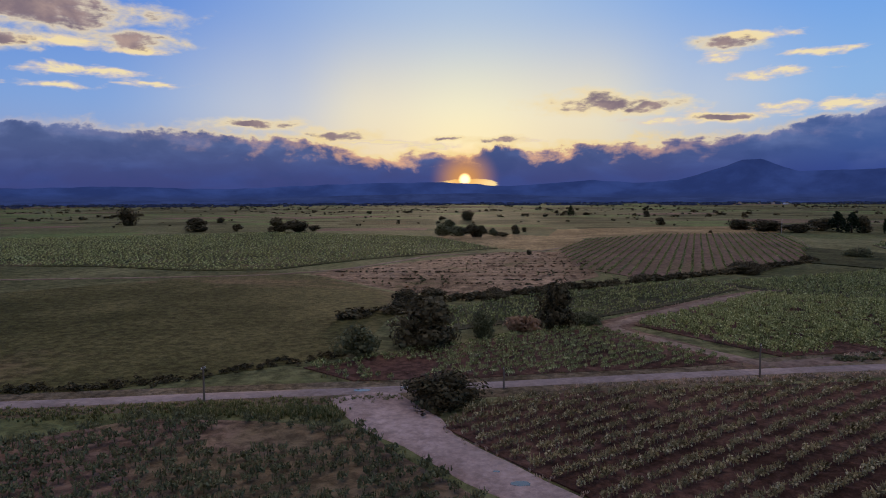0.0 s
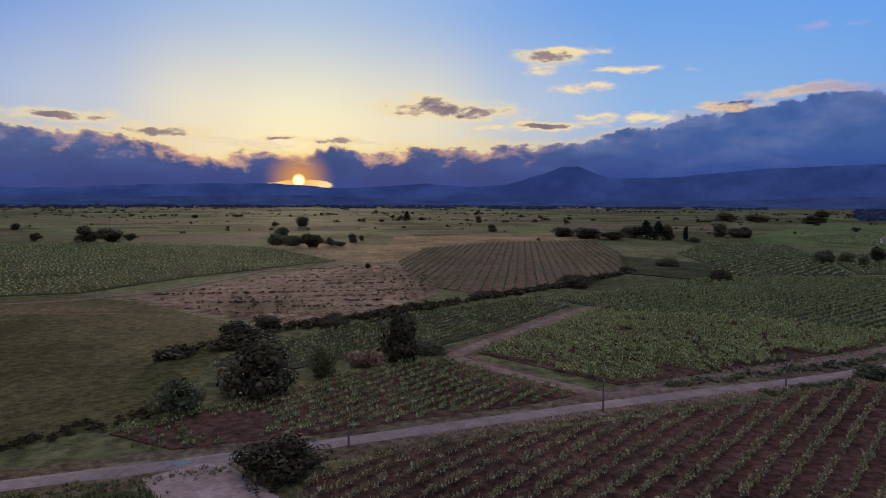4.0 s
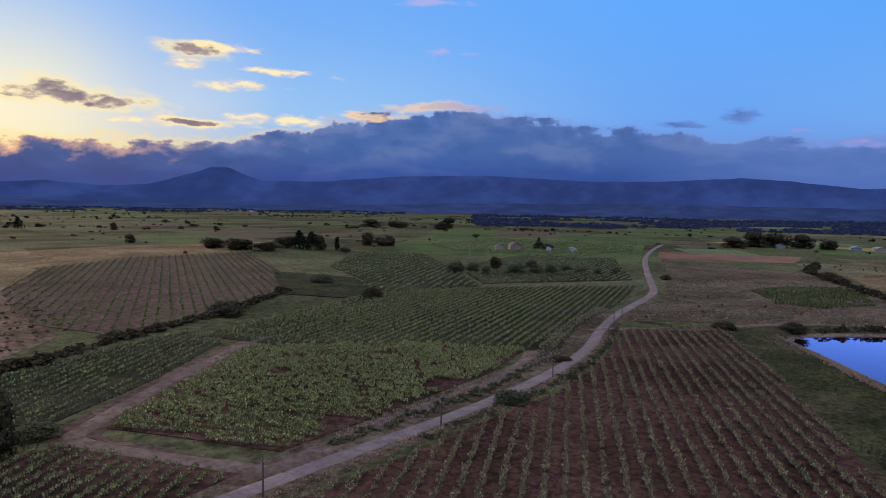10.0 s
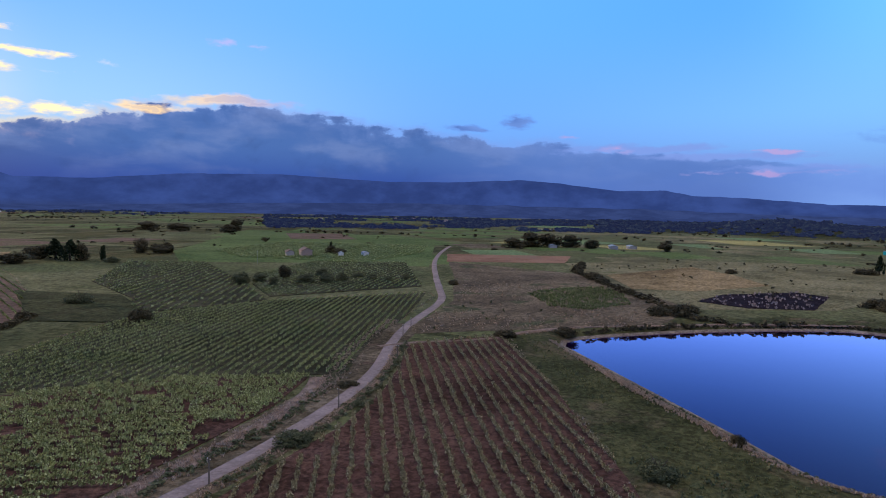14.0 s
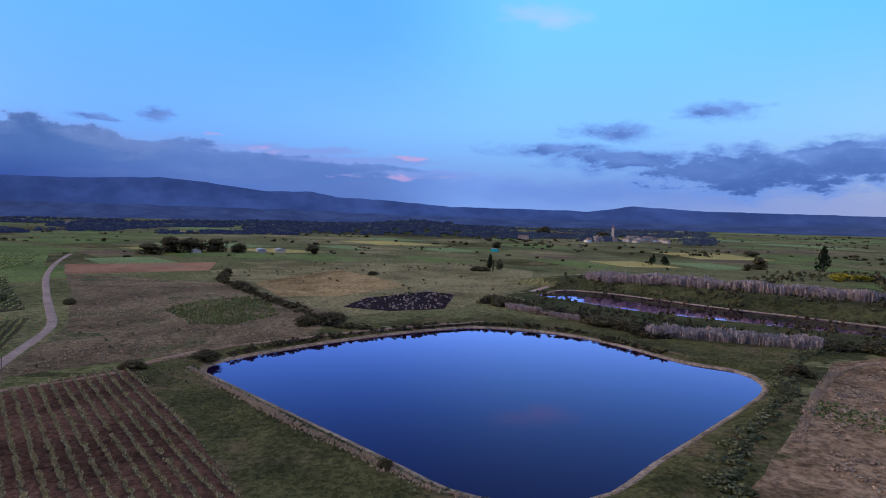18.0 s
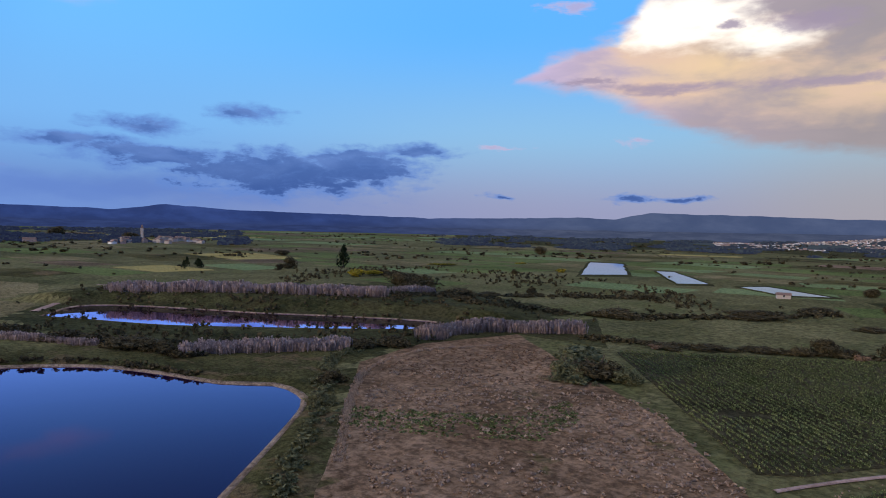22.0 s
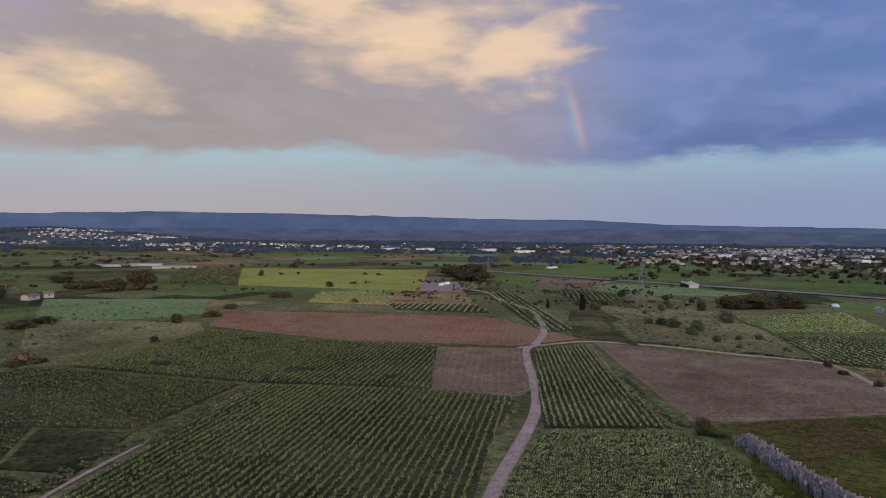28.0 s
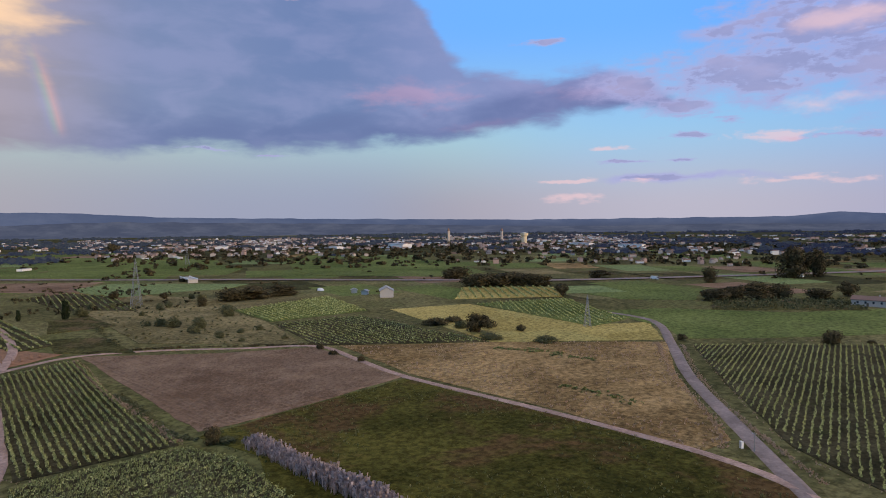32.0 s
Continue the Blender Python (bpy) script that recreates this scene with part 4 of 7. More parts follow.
field("field_far_green", [(-465, -153), (-453, -77), (-391, -73), (-380, -116), (-418, -165)], M["crop"], "green field before the motorway", 0.25)
field("field_pale_green", [(-451, -175), (-465, -153), (-426, -122), (-399, -159)], M["mint"], "pale green field before the motorway", 0.255)
field("field_rough_hollow", [(174, 322), (192, 275), (161, 213), (148, 219), (135, 241)], M["dark"], "rough grey-green hollow between vineyards", 0.3)
field("field_green_upland", [(390, 487), (842, 848), (989, 789), (754, 438), (402, 245), (383, 313), (321, 395)], M["crop"], "wide smooth green field behind the farmhouse", 0.028)
field("field_tan_pasture", [(423, 129), (530, 94), (481, 61), (423, 37), (368, 68), (359, 98)], M["dry"], "tawny strip in the rough pasture")
field("field_grass_corner", [(90, -160), (88, -187), (67, -177), (75, -152)], M["dark"], "dull grass corner between vineyards", 0.34)

# ---- lanes and tracks ----
strip("ground_verge", [(-60, 75), (-27, 79.5), (-5, 82), (20, 86), (42, 90.5), (62, 94), (83, 97), (103, 101), (126, 107), (147, 116), (171, 126), (202, 138)], [9, 9, 10, 12, 14, 14, 13, 11], M["verge"], "dry grassy verge of the lane", category="verge", crown=0.02)
strip("ground_headland", [(44, 91), (36, 109), (31, 121), (37, 129), (66, 155), (92, 174)], 7.0, M["mauve"], "bare headland between vineyards", category="verge", crown=0.02)
LANE = [(-140, 66), (-95, 71), (-52, 76), (-27, 79.5), (-5, 82), (20, 86), (42, 89.5), (62, 92), (83, 94.5), (103, 98), (126, 104), (147, 112), (171, 124), (202, 137), (258, 156), (300, 180), (348, 209), (440, 262), (540, 312), (640, 356)]
strip("road_lane", LANE, 3.3, M["lane"], "pale worn country lane winding across the plain", category="lane")
strip("road_side_track", [(-10, 80), (-6.5, 73), (-1.4, 64.4), (4.2, 56.2), (10, 49), (20, 36), (34, 20)], [8.5, 5.6, 4.8, 4.6, 4.4], M["road"], "pale gravel track with puddles")
SIDE_Z = LAYER[0]
strip("road_vineyard_track", [(47, 93), (44, 97), (36, 110), (31, 121), (35, 127), (52, 143), (66, 155), (80, 166), (90, 172)], 3.4, M["rutted"], "bare earth track between vineyards")
strip("road_verge_track", [(47, 93), (68, 98.5), (95, 103), (118, 110), (130, 117)], 3.6, M["rutted"], "bare earth verge track beside the lane")
strip("road_south_track", [(24, -80), (3, -114.7), (-20, -146), (-35, -168), (-50, -198), (-63, -227), (-75, -251), (-82, -257)], 3.0, M["road"], "pale gravel track between vineyards")
strip("road_cross_track", [(-72, -254), (-90, -258), (-111, -259), (-133, -240), (-150, -214), (-167, -189), (-152, -158), (-136, -127), (-117, -69), (-103, -34), (-93, -19), (-87, -14)], 2.6, M["road"], "narrow gravel farm track")
strip("road_south_lane", [(-40, 2), (-70, -8), (-87, -15), (-128, -30), (-176, -47), (-230, -61), (-281, -75), (-305, -92), (-326, -132)], 3.8, M["asphalt"], "grey asphalt lane", category="lane")

strip("road_dam_track", [(166, 125), (170, 123), (178, 118.5), (186, 110), (199, 101), (211, 99), (230, 87), (244, 70), (263, 49), (279, 26), (293, 0)], 2.4, M["rutted"], "bare earth track along the reservoir dam")
strip("road_pond_track", [(407, -36), (440, -52), (483, -72), (536, -93)], 3.4, M["road"], "pale sandy track at the pond's end", z=0.3)
strip("road_stony_track", [(93, -104), (88, -118), (82, -132), (74, -149), (59, -176), (37, -215)], 0.9, M["road"], "narrow pale stony track between vineyards", z=0.36)
strip("road_meadow_path", [(-140, 200), (-85, 206), (-58, 211), (-37, 225), (-20, 251), (0, 285), (35, 295), (70, 340)], 2.0, M["rutted"], "pale path along the meadow")

# ---- vines ----
def vine_plant(seed, body, tips, leaf, long=0.62, wide=0.36, up=0.95):
    """One vine along x: a leafy body on a short stock, with upright shoots."""
    g = np.random.default_rng(seed)
    quads = []
    for i in range(body):
        a = g.uniform(0, 2 * np.pi)
        c = np.array([np.cos(a) * long * g.uniform(0.3, 1.0), np.sin(a) * wide * g.uniform(0.3, 1.0), g.uniform(0.30, 0.72) * up])
        n = c - np.array([0, 0, 0.1]) + 0.3 * g.normal(size=3)
        n /= np.linalg.norm(n)
        u = np.cross(n, g.normal(size=3))
        u /= np.linalg.norm(u)
        v = np.cross(n, u)
        s = leaf * g.uniform(0.7, 1.3)
        quads.append([c - u * s, c - v * s * 0.9, c + u * s, c + v * s * 0.9])
    for i in range(tips):
        x, y = g.uniform(-long, long), g.uniform(-wide, wide) * 0.8
        b0 = np.array([x, y, 0.55 * up])
        t0 = b0 + np.array([g.normal(0, 0.10), g.normal(0, 0.10), g.uniform(0.18, 0.42) * up])
        a = g.uniform(0, np.pi)
        s = np.array([np.cos(a), np.sin(a), 0]) * leaf * 0.55
        quads.append([b0 - s * 0.7, b0 + s * 0.7, t0 + s * 0.5, t0 - s * 0.5])
    w = 0.05
    quads.append([np.array(p, float) for p in ((-w, 0, -0.05), (w, 0, -0.05), (w * 0.8, 0, 0.5), (-w * 0.8, 0, 0.5))])
    return np.array(quads)


VINES = [vine_plant(40 + i, 50, 12, 0.125, 0.60, 0.38, 1.08) for i in range(5)]
GOBLETS = [vine_plant(90 + i, 60, 16, 0.13, 0.54, 0.46, 1.1) for i in range(5)]
VINES_FAR = [vine_plant(80 + i, 8, 0, 0.27, 0.75, 0.26, 0.9) for i in range(4)]
VINES_LOW = [vine_plant(60 + i, 20, 5, 0.135, 0.60, 0.24, 1.0) for i in range(4)]


def scatter_mesh(name, templates, x, y, z, scale, mat, g, tall=1.0, turn=None):
    """Many small plants in one mesh: quads placed, turned and scaled."""
    pick = g.integers(0, len(templates), len(x))
    out = []
    for k, tpl in enumerate(templates):
        on = pick == k
        if not on.any():
            continue
        n = on.sum()
        a = g.uniform(0, 2 * np.pi, n) if turn is None else turn + g.normal(0, 0.15, n) + np.pi * g.integers(0, 2, n)
        s = scale[on][:, None, None]
        c, sn = np.cos(a)[:, None, None], np.sin(a)[:, None, None]
        t = tpl[None]
        px = (t[..., 0] * c - t[..., 1] * sn) * s + x[on][:, None, None]
        py = (t[..., 0] * sn + t[..., 1] * c) * s + y[on][:, None, None]
        pz = t[..., 2] * s * tall + z[on][:, None, None]
        out.append(np.stack([px, py, pz], -1).reshape(-1, 3))
    v = np.concatenate(out)
    return mesh_quads(name, v, np.arange(len(v)).reshape(-1, 4), mat)


EDGES = []


def vineyard(label, pts, angle, gap, step, soil, leaves, templates=None, scale=1.0, missing=0.08, bald=0.25, jitter=0.12, seed=1, tall=1.0, near=None):
    """A vineyard: its soil bed and, as parts, the vines of the stretch round near and the joined rest."""
    g = np.random.default_rng(seed)
    templates = templates or VINES
    bed = tagged(new("vineyard", sheet_mesh("vineyard", pts, soil, amp=0.4)), label, "vineyard")
    z0 = LAYER[0]
    a = radians(angle)
    d, q = np.array([math.cos(a), math.sin(a)]), np.array([-math.sin(a), math.cos(a)])
    P = np.array(pts, float)
    lo, hi = (P @ q).min(), (P @ q).max()
    s0, s1 = (P @ d).min(), (P @ d).max()
    xs_, ys_ = [], []
    for off in np.arange(lo + gap * 0.6, hi, gap):
        s = np.arange(s0, s1, step) + g.uniform(0, step)
        s = s + g.normal(0, jitter, len(s))
        o = off + g.normal(0, jitter, len(s))
        x, y = s * d[0] + o * q[0], s * d[1] + o * q[1]
        on = inside_poly(x, y, pts) & (g.random(len(x)) > missing)
        if bald and len(x):
            hole = np.array([noise.noise((u * 0.07, v * 0.07, seed)) for u, v in zip(x, y)])
            on &= hole < 0.62 - bald
        xs_.append(x[on])
        ys_.append(y[on])
    x, y = np.concatenate(xs_), np.concatenate(ys_)
    sc = scale * g.uniform(0.7, 1.2, len(x))
    if near:
        order = np.argsort(np.hypot(x - near[0], y - near[1]))
        first, rest = order[:280], order[280:]
        shared = [flat_quads("vine", t, leaves) for t in templates]
        for i in first:
            v = child("vine", shared[i % len(shared)], bed)
            v.matrix_basis = pose(x[i], y[i], z0, 0, 0, angle + 180 * (i % 2) + (i * 67) % 17 - 8) @ Matrix.Diagonal((sc[i], sc[i], sc[i] * tall, 1))
        x, y, sc = x[rest], y[rest], sc[rest]
    me = scatter_mesh("vines", templates, x, y, np.full(len(x), z0), sc, leaves, g, tall, a)
    tagged(child("vines", me, bed), kind="stuff")
    EDGES.append(pts)
    return bed


vineyard("vineyard of dull green low vines on brown soil", [(4, 75), (15, 80), (57, 85), (85, 89), (106, 91.5), (128, 98), (149, 107), (171, 119), (186, 113), (201, 102), (176, 85), (151, 68), (121, 49), (102, 38), (70, 15), (45, 18), (28, 33), (12, 51), (0, 68)], 35.5, 2.55, 1.15, M["soil"], M["vine_dull"], scale=1.08, missing=0.06, bald=0.05, seed=3, near=(25, 70))
vineyard("vineyard of bushy untrained vines on bare earth", [(36, 124), (80, 163), (113, 141.5), (129, 119), (108, 110), (68, 101.5), (51, 98.5)], -53, 2.5, 1.2, M["soil"], M["vine_light"], GOBLETS, scale=1.25, missing=0.05, bald=0.17, jitter=0.12, seed=4, near=(60, 105))
vineyard("large vineyard of green vines in straight rows", [(77, 184), (163, 224), (217, 212), (278, 175), (221, 149), (170, 131), (136, 114), (118, 138), (85, 163)], 25, 2.5, 1.15, M["loam"], M["vine"], VINES_LOW, scale=1.2, missing=0.03, bald=0.0, seed=5, near=(150, 130))
vineyard("vineyard of low green vines beside the lane", [(-20, 93), (-10, 100), (3, 108.5), (21.7, 120), (29, 119.5), (43, 95), (37, 93), (19, 90), (5, 87), (-12, 86)], 40, 2.2, 1.2, M["soil"], M["vine"], scale=0.95, missing=0.05, bald=0.08, seed=6, near=(15, 98))
vineyard("strip vineyard of light green vines along a ditch", [(-11, 125), (-2, 139), (20, 161), (56, 182.5), (76, 191.5), (77, 172), (53, 149), (31, 132), (24, 134), (3, 120)], 43, 2.2, 1.2, M["loam"], M["vine_light"], VINES_LOW, missing=0.05, bald=0.1, seed=7)
vineyard("vineyard of dark vines at the track fork", [(-60, 60), (-43, 64), (-33, 71), (-20, 70), (-8.5, 67.5), (-4, 60), (3, 51), (12, 40), (-10, 25), (-50, 35)], 39, 2.5, 1.2, M["mauve"], M["tree_soft"], GOBLETS, scale=1.15, missing=0.08, bald=0.2, jitter=0.14, seed=8, near=(-15, 60))
vineyard("young vineyard in thin rows on brown earth", [(54, 306), (84, 390), (146, 439), (225, 450), (179, 323), (138, 252), (98, 219), (59, 199), (47, 228)], 69, 3.6, 1.4, M["mauve"], M["vine_dark"], VINES_FAR, scale=1.0, missing=0.08, bald=0.0, seed=9)
vineyard("vineyard of vigorous green vines below scrub", [(189, -192), (153, -229), (106, -270), (67, -241), (40, -221), (66, -180), (90, -190), (91, -158), (80, -147), (93, -116), (99, -110), (121, -130)], 142, 1.9, 1.2, M["loam"], M["vine_dark"], VINES_LOW, scale=1.1, missing=0.05, bald=0.12, seed=10, near=(110, -140))
vineyard("broad vineyard of dark green vines in long rows", [(34, -217), (-14, -194.5), (-33, -178), (-13, -148), (0, -126), (20, -92), (62, -60), (85, -105), (76, -138), (60, -170)], 60, 1.9, 1.1, M["loam"], M["vine_dark"], VINES_LOW, scale=1.08, missing=0.02, bald=0.0, seed=11, near=(20, -120))
vineyard("square vineyard of green vines beside ploughed earth", [(103, -274), (47, -340), (4, -300), (-41, -267), (-13.5, -197), (10, -209), (36, -222), (66, -245)], 60, 2.0, 1.3, M["loam"], M["vine_dark"], VINES_LOW, scale=1.1, missing=0.06, bald=0.15, seed=12)
vineyard("vineyard of spaced rows beside the gravel track", [(-77, -247), (-104, -249), (-74, -185), (-57, -139), (-27.5, -150), (-40, -176)], 65, 1.75, 1.1, M["loam"], M["vine"], VINES_LOW, scale=1.2, missing=0.04, bald=0.0, seed=13, near=(-45, -160))
vineyard("vineyard of dense low green rows", [(-25, -146), (-56, -136), (-56, -121), (-46, -97), (-10, -60), (24, -70), (5, -110)], 158, 1.6, 1.1, M["loam"], M["vine"], VINES_LOW, scale=1.1, missing=0.04, bald=0.0, seed=14, near=(-20, -115))
vineyard("vineyard of yellow-green vines beside the lane", [(-231, -53), (-262, 14), (-90, 20), (-96, -3), (-116, -18), (-164, -34)], -3, 1.8, 1.3, M["loam"], M["vine_light"], VINES_LOW, scale=0.95, missing=0.1, bald=0.12, seed=15, near=(-125, -8))
vineyard("bright green vineyard on the plain", [(-237, -306), (-320, -303), (-268, -234), (-211, -254)], 60, 3.0, 1.8, M["crop"], M["vine_light"], VINES_FAR, scale=1.2, bald=0.0, seed=16)
vineyard("vineyard in brown earth with thin rows", [(-205, -245), (-248, -224), (-205, -131), (-168, -190)], 62, 3.0, 1.8, M["loam"], M["vine"], VINES_FAR, scale=1.1, bald=0.0, seed=17)
vineyard("striped vineyard in front of a grove", [(-339, -214), (-418, -247), (-443, -182), (-381, -155)], 30, 5.5, 1.8, M["hay"], M["vine"], VINES_FAR, scale=1.6, bald=0.0, seed=18)
vineyard("bright green vineyard beside a cereal field", [(-321, -191), (-372, -150), (-294, -93), (-263, -102)], 30, 3.0, 1.8, M["crop"], M["vine_light"], VINES_FAR, scale=1.2, bald=0.0, seed=19)
vineyard("long vineyard of light green low vines", [(-240, 250), (-300, 410), (-118, 487), (-8, 420), (26, 322), (-32, 264), (-58, 226), (-86, 224), (-126, 240)], 24, 4.0, 2.0, M["bank"], M["vine_light"], VINES_FAR, scale=1.1, bald=0.1, seed=20)

# ---- trees, bushes and hedges ----
def crown_quads(seed, n, lumps, card, profile="round"):
    """Leaf cards over several lumps, within a unit width and unit height."""
    g = np.random.default_rng(seed)
    if profile == "round":
        c = np.stack([g.uniform(-0.28, 0.28, lumps), g.uniform(-0.28, 0.28, lumps), g.uniform(0.16, 0.78, lumps)], 1)
        c[:, :2] *= (1.15 - 0.5 * np.abs(c[:, 2:] - 0.42) / 0.4)
        r = g.uniform(0.17, 0.28, lumps)
    elif profile == "bush":
        c = np.stack([g.uniform(-0.34, 0.34, lumps), g.uniform(-0.3, 0.3, lumps), g.uniform(0.15, 0.62, lumps)], 1)
        c[:, 2] *= 1 - 0.9 * np.hypot(c[:, 0], c[:, 1])
        r = g.uniform(0.15, 0.30, lumps)
    elif profile == "cypress":
        z = np.linspace(0.1, 0.93, lumps)
        c = np.stack([g.normal(0, 0.05, lumps), g.normal(0, 0.05, lumps), z], 1)
        r = 0.42 * np.sin(np.pi * np.clip(z * 0.8 + 0.16, 0, 1)) + 0.08
    else:
        z = np.linspace(0.18, 0.95, lumps)
        a = np.arange(lumps) * 2.4
        rad = 0.36 * (1.02 - z)
        c = np.stack([np.cos(a) * rad, np.sin(a) * rad, z], 1)
        r = 0.26 * (1.1 - z) + 0.03
    k = g.integers(0, lumps, n)
    d = g.normal(size=(n, 3))
    d /= np.linalg.norm(d, axis=1)[:, None]
    rr = r[k] * g.uniform(0.7, 1.08, n)
    flat = np.array([1, 1, 0.5 if profile == "cypress" else 0.85])
    if profile == "cypress":
        flat = np.array([1, 1, 0.22])
    p = c[k] + d * rr[:, None] * flat
    p[:, 2] = np.clip(p[:, 2], 0.015, 1.02)
    u = np.cross(d, g.normal(size=(n, 3)))
    u /= np.linalg.norm(u, axis=1)[:, None]
    v = np.cross(d, u) + 0.5 * g.normal(size=(n, 3))
    s = card * g.uniform(0.6, 1.35, n)[:, None]
    return np.stack([p - u * s, p - v * s * 0.8, p + u * s, p + v * s * 0.8], 1)


def trunk_mesh(seed, limbs=4, h=0.55, r=0.035):
    """A tapered trunk with limbs, in the unit tree."""
    g = np.random.default_rng(seed)
    verts, faces = [], []

    def tube(a, b, ra, rb, lean):
        base = len(verts)
        a, b = np.array(a, float), np.array(b, float)
        for t in (0.0, 0.5, 1.0):
            c = a + (b - a) * t + np.array(lean) * math.sin(math.pi * t)
            rad = ra + (rb - ra) * t
            for j in range(6):
                w = j * math.pi / 3
                verts.append((c[0] + math.cos(w) * rad, c[1] + math.sin(w) * rad, c[2]))
        for s in range(2):
            for j in range(6):
                faces.append((base + 6 * s + j, base + 6 * s + (j + 1) % 6, base + 6 * s + 6 + (j + 1) % 6, base + 6 * s + 6 + j))

    tube((0, 0, -0.02), (0.02, 0.0, h), r * 1.4, r * 0.7, (0.015, 0.01, 0))
    for i in range(limbs):
        w = i * 2 * math.pi / limbs + g.uniform(0, 1)
        tube((0.01, 0, h * g.uniform(0.5, 0.9)), (math.cos(w) * 0.25, math.sin(w) * 0.25, g.uniform(0.55, 0.8)), r * 0.6, r * 0.2, (0, 0, 0.02))
    return mesh_of("trunk", verts, faces, M["bark"], True)


KINDS = {
    "tree_dark": ("tree", "round", "tree", 3800, 24, 0.031, "dark leafy field tree with a broad rounded crown", 3),
    "tree_soft": ("tree", "round", "tree_soft", 3200, 22, 0.031, "grey-green field tree with an open crown", 3),
    "bush_dark": ("bush", "bush", "tree", 3400, 22, 0.029, "dark dense wild bush on rough grass", 3),
    "bush_soft": ("bush", "bush", "tree_soft", 3000, 20, 0.029, "grey-green rounded bush on rough grass", 2),
    "bush_rust": ("bush", "bush", "rust", 620, 9, 0.055, "rust-brown dry bush beside a hedge", 1),
    "bush_broom": ("bush", "bush", "broom", 620, 9, 0.055, "broom bush covered in yellow flowers", 1),
    "tree_conifer": ("conifer", "cone", "conifer", 640, 16, 0.05, "dark pointed conifer on the plain", 2),
    "tree_cypress": ("cypress", "cypress", "conifer", 560, 14, 0.075, "slim dark cypress on the plain", 1),
}
STOCK = {}


def plant(kind, spots):
    """Trees or bushes of one kind: ground place, width and height of each."""
    name, profile, mat, n, lumps, card, label, variants = KINDS[kind]
    if kind not in STOCK:
        STOCK[kind] = []
        for i in range(variants):
            crown = flat_quads("crown" if name != "bush" else "foliage", crown_quads(100 + 7 * i + len(kind), n, lumps, card, profile), M[mat])
            stem = trunk_mesh(30 + i, 4 if profile in ("round", "bush") else 0, 0.55 if profile != "bush" else 0.3, 0.035 if profile != "cypress" else 0.06)
            STOCK[kind].append((crown, stem))
    for i, (x, y, w, h) in enumerate(spots):
        crown, stem = STOCK[kind][(i * 7 + int(abs(x))) % variants]
        root = new(name)
        root.empty_display_size = 0.5
        m = pose(x, y, float(ground_height(np.array([float(x)]), np.array([float(y)]))[0]) - 0.05, 0, 0, (x * 37 + y * 11) % 360)
        root.matrix_basis = m @ Matrix.Diagonal((w, w * (0.85 + 0.3 * ((x * 13 + y) % 7) / 7), h * 1.04, 1))
        child("trunk" if name != "bush" else "stem", stem, root)
        child("crown" if name != "bush" else "foliage", crown, root)
        size = "small " if h < 4 else ("tall " if h > 11 else "")
        tagged(root, size + label, "tree" if name != "bush" else "bush", "trees and bushes on the plain")


plant("bush_dark", [(0, 76, 8.5, 5.4), (12, 159, 6.9, 3.9), (99, 217, 9.4, 5.3), (137, 249, 5.4, 3.9), (-6, 142, 13.8, 4.8), (12, 156, 6.4, 3.8), (25, 165, 5.4, 3.0), (59, 194, 8.3, 2.7), (97, 208, 8.3, 4.9), (155, 213, 8.3, 7.0), (186, 460, 3.3, 2.5), (317, 181, 6.0, 3.6), (483, 163, 5.9, 5.1), (402, 131, 11.2, 4.9), (337, 95, 6.9, 4.0), (276, 69, 10.3, 5.1), (286, 61, 12.0, 5.8), (134, 29, 2.9, 2.5), (128, 107, 5.2, 1.8), (204, 102, 4.0, 1.8)])
plant("bush_dark", [(216, 87, 7.5, 3.4), (481, 163, 5.0, 4.6), (391, 128, 10.0, 5.3), (381, 120, 8.4, 3.9), (616, 293, 6.8, 2.8), (651, 279, 4.7, 2.3), (551, -17, 13.8, 6.4), (355, -10, 12.8, 6.4), (343, -16, 11.3, 5.1), (493, 64, 8.2, 4.1), (292, -49, 18.9, 6.2), (283, -55, 11.5, 5.1), (319, -33, 15.3, 5.1), (342, -15, 16.3, 6.5), (249, -117, 11.3, 5.4), (244, -130, 13.7, 5.0), (207, -81, 7.9, 4.7), (215, 86, 5.9, 3.1), (200, 101, 6.6, 3.7), (449, -281, 18.8, 13.7)])
plant("bush_dark", [(351, -256, 20.9, 7.7), (352, -280, 14.5, 5.1), (359, -329, 7.2, 5.6), (499, -456, 6.7, 6.7), (166, -150, 15.9, 8.5), (174, -150, 12.7, 6.5), (146, -246, 8.6, 5.3), (135, -263, 10.0, 3.5), (159, -242, 14.4, 2.9), (172, -228, 14.1, 2.8), (184, -216, 13.8, 3.2), (248, -276, 24.2, 6.7), (207, -340, 30.0, 6.0), (195, -395, 22.3, 5.2), (133, -379, 13.8, 5.5), (126, -393, 12.8, 5.0), (153, -344, 16.0, 3.2), (141, -619, 31.8, 9.5), (46, -398, 10.1, 4.7), (34, -436, 8.8, 4.4)])
plant("bush_dark", [(-3, -500, 17.0, 6.0), (-237, -173, 12.2, 5.0), (-249, -169, 8.5, 4.6), (-237, -128, 4.2, 4.2), (-163, -184, 3.7, 3.7), (-156, -172, 3.5, 2.6), (-150, -155, 2.9, 2.9), (-265, 9, 3.8, 2.1)])
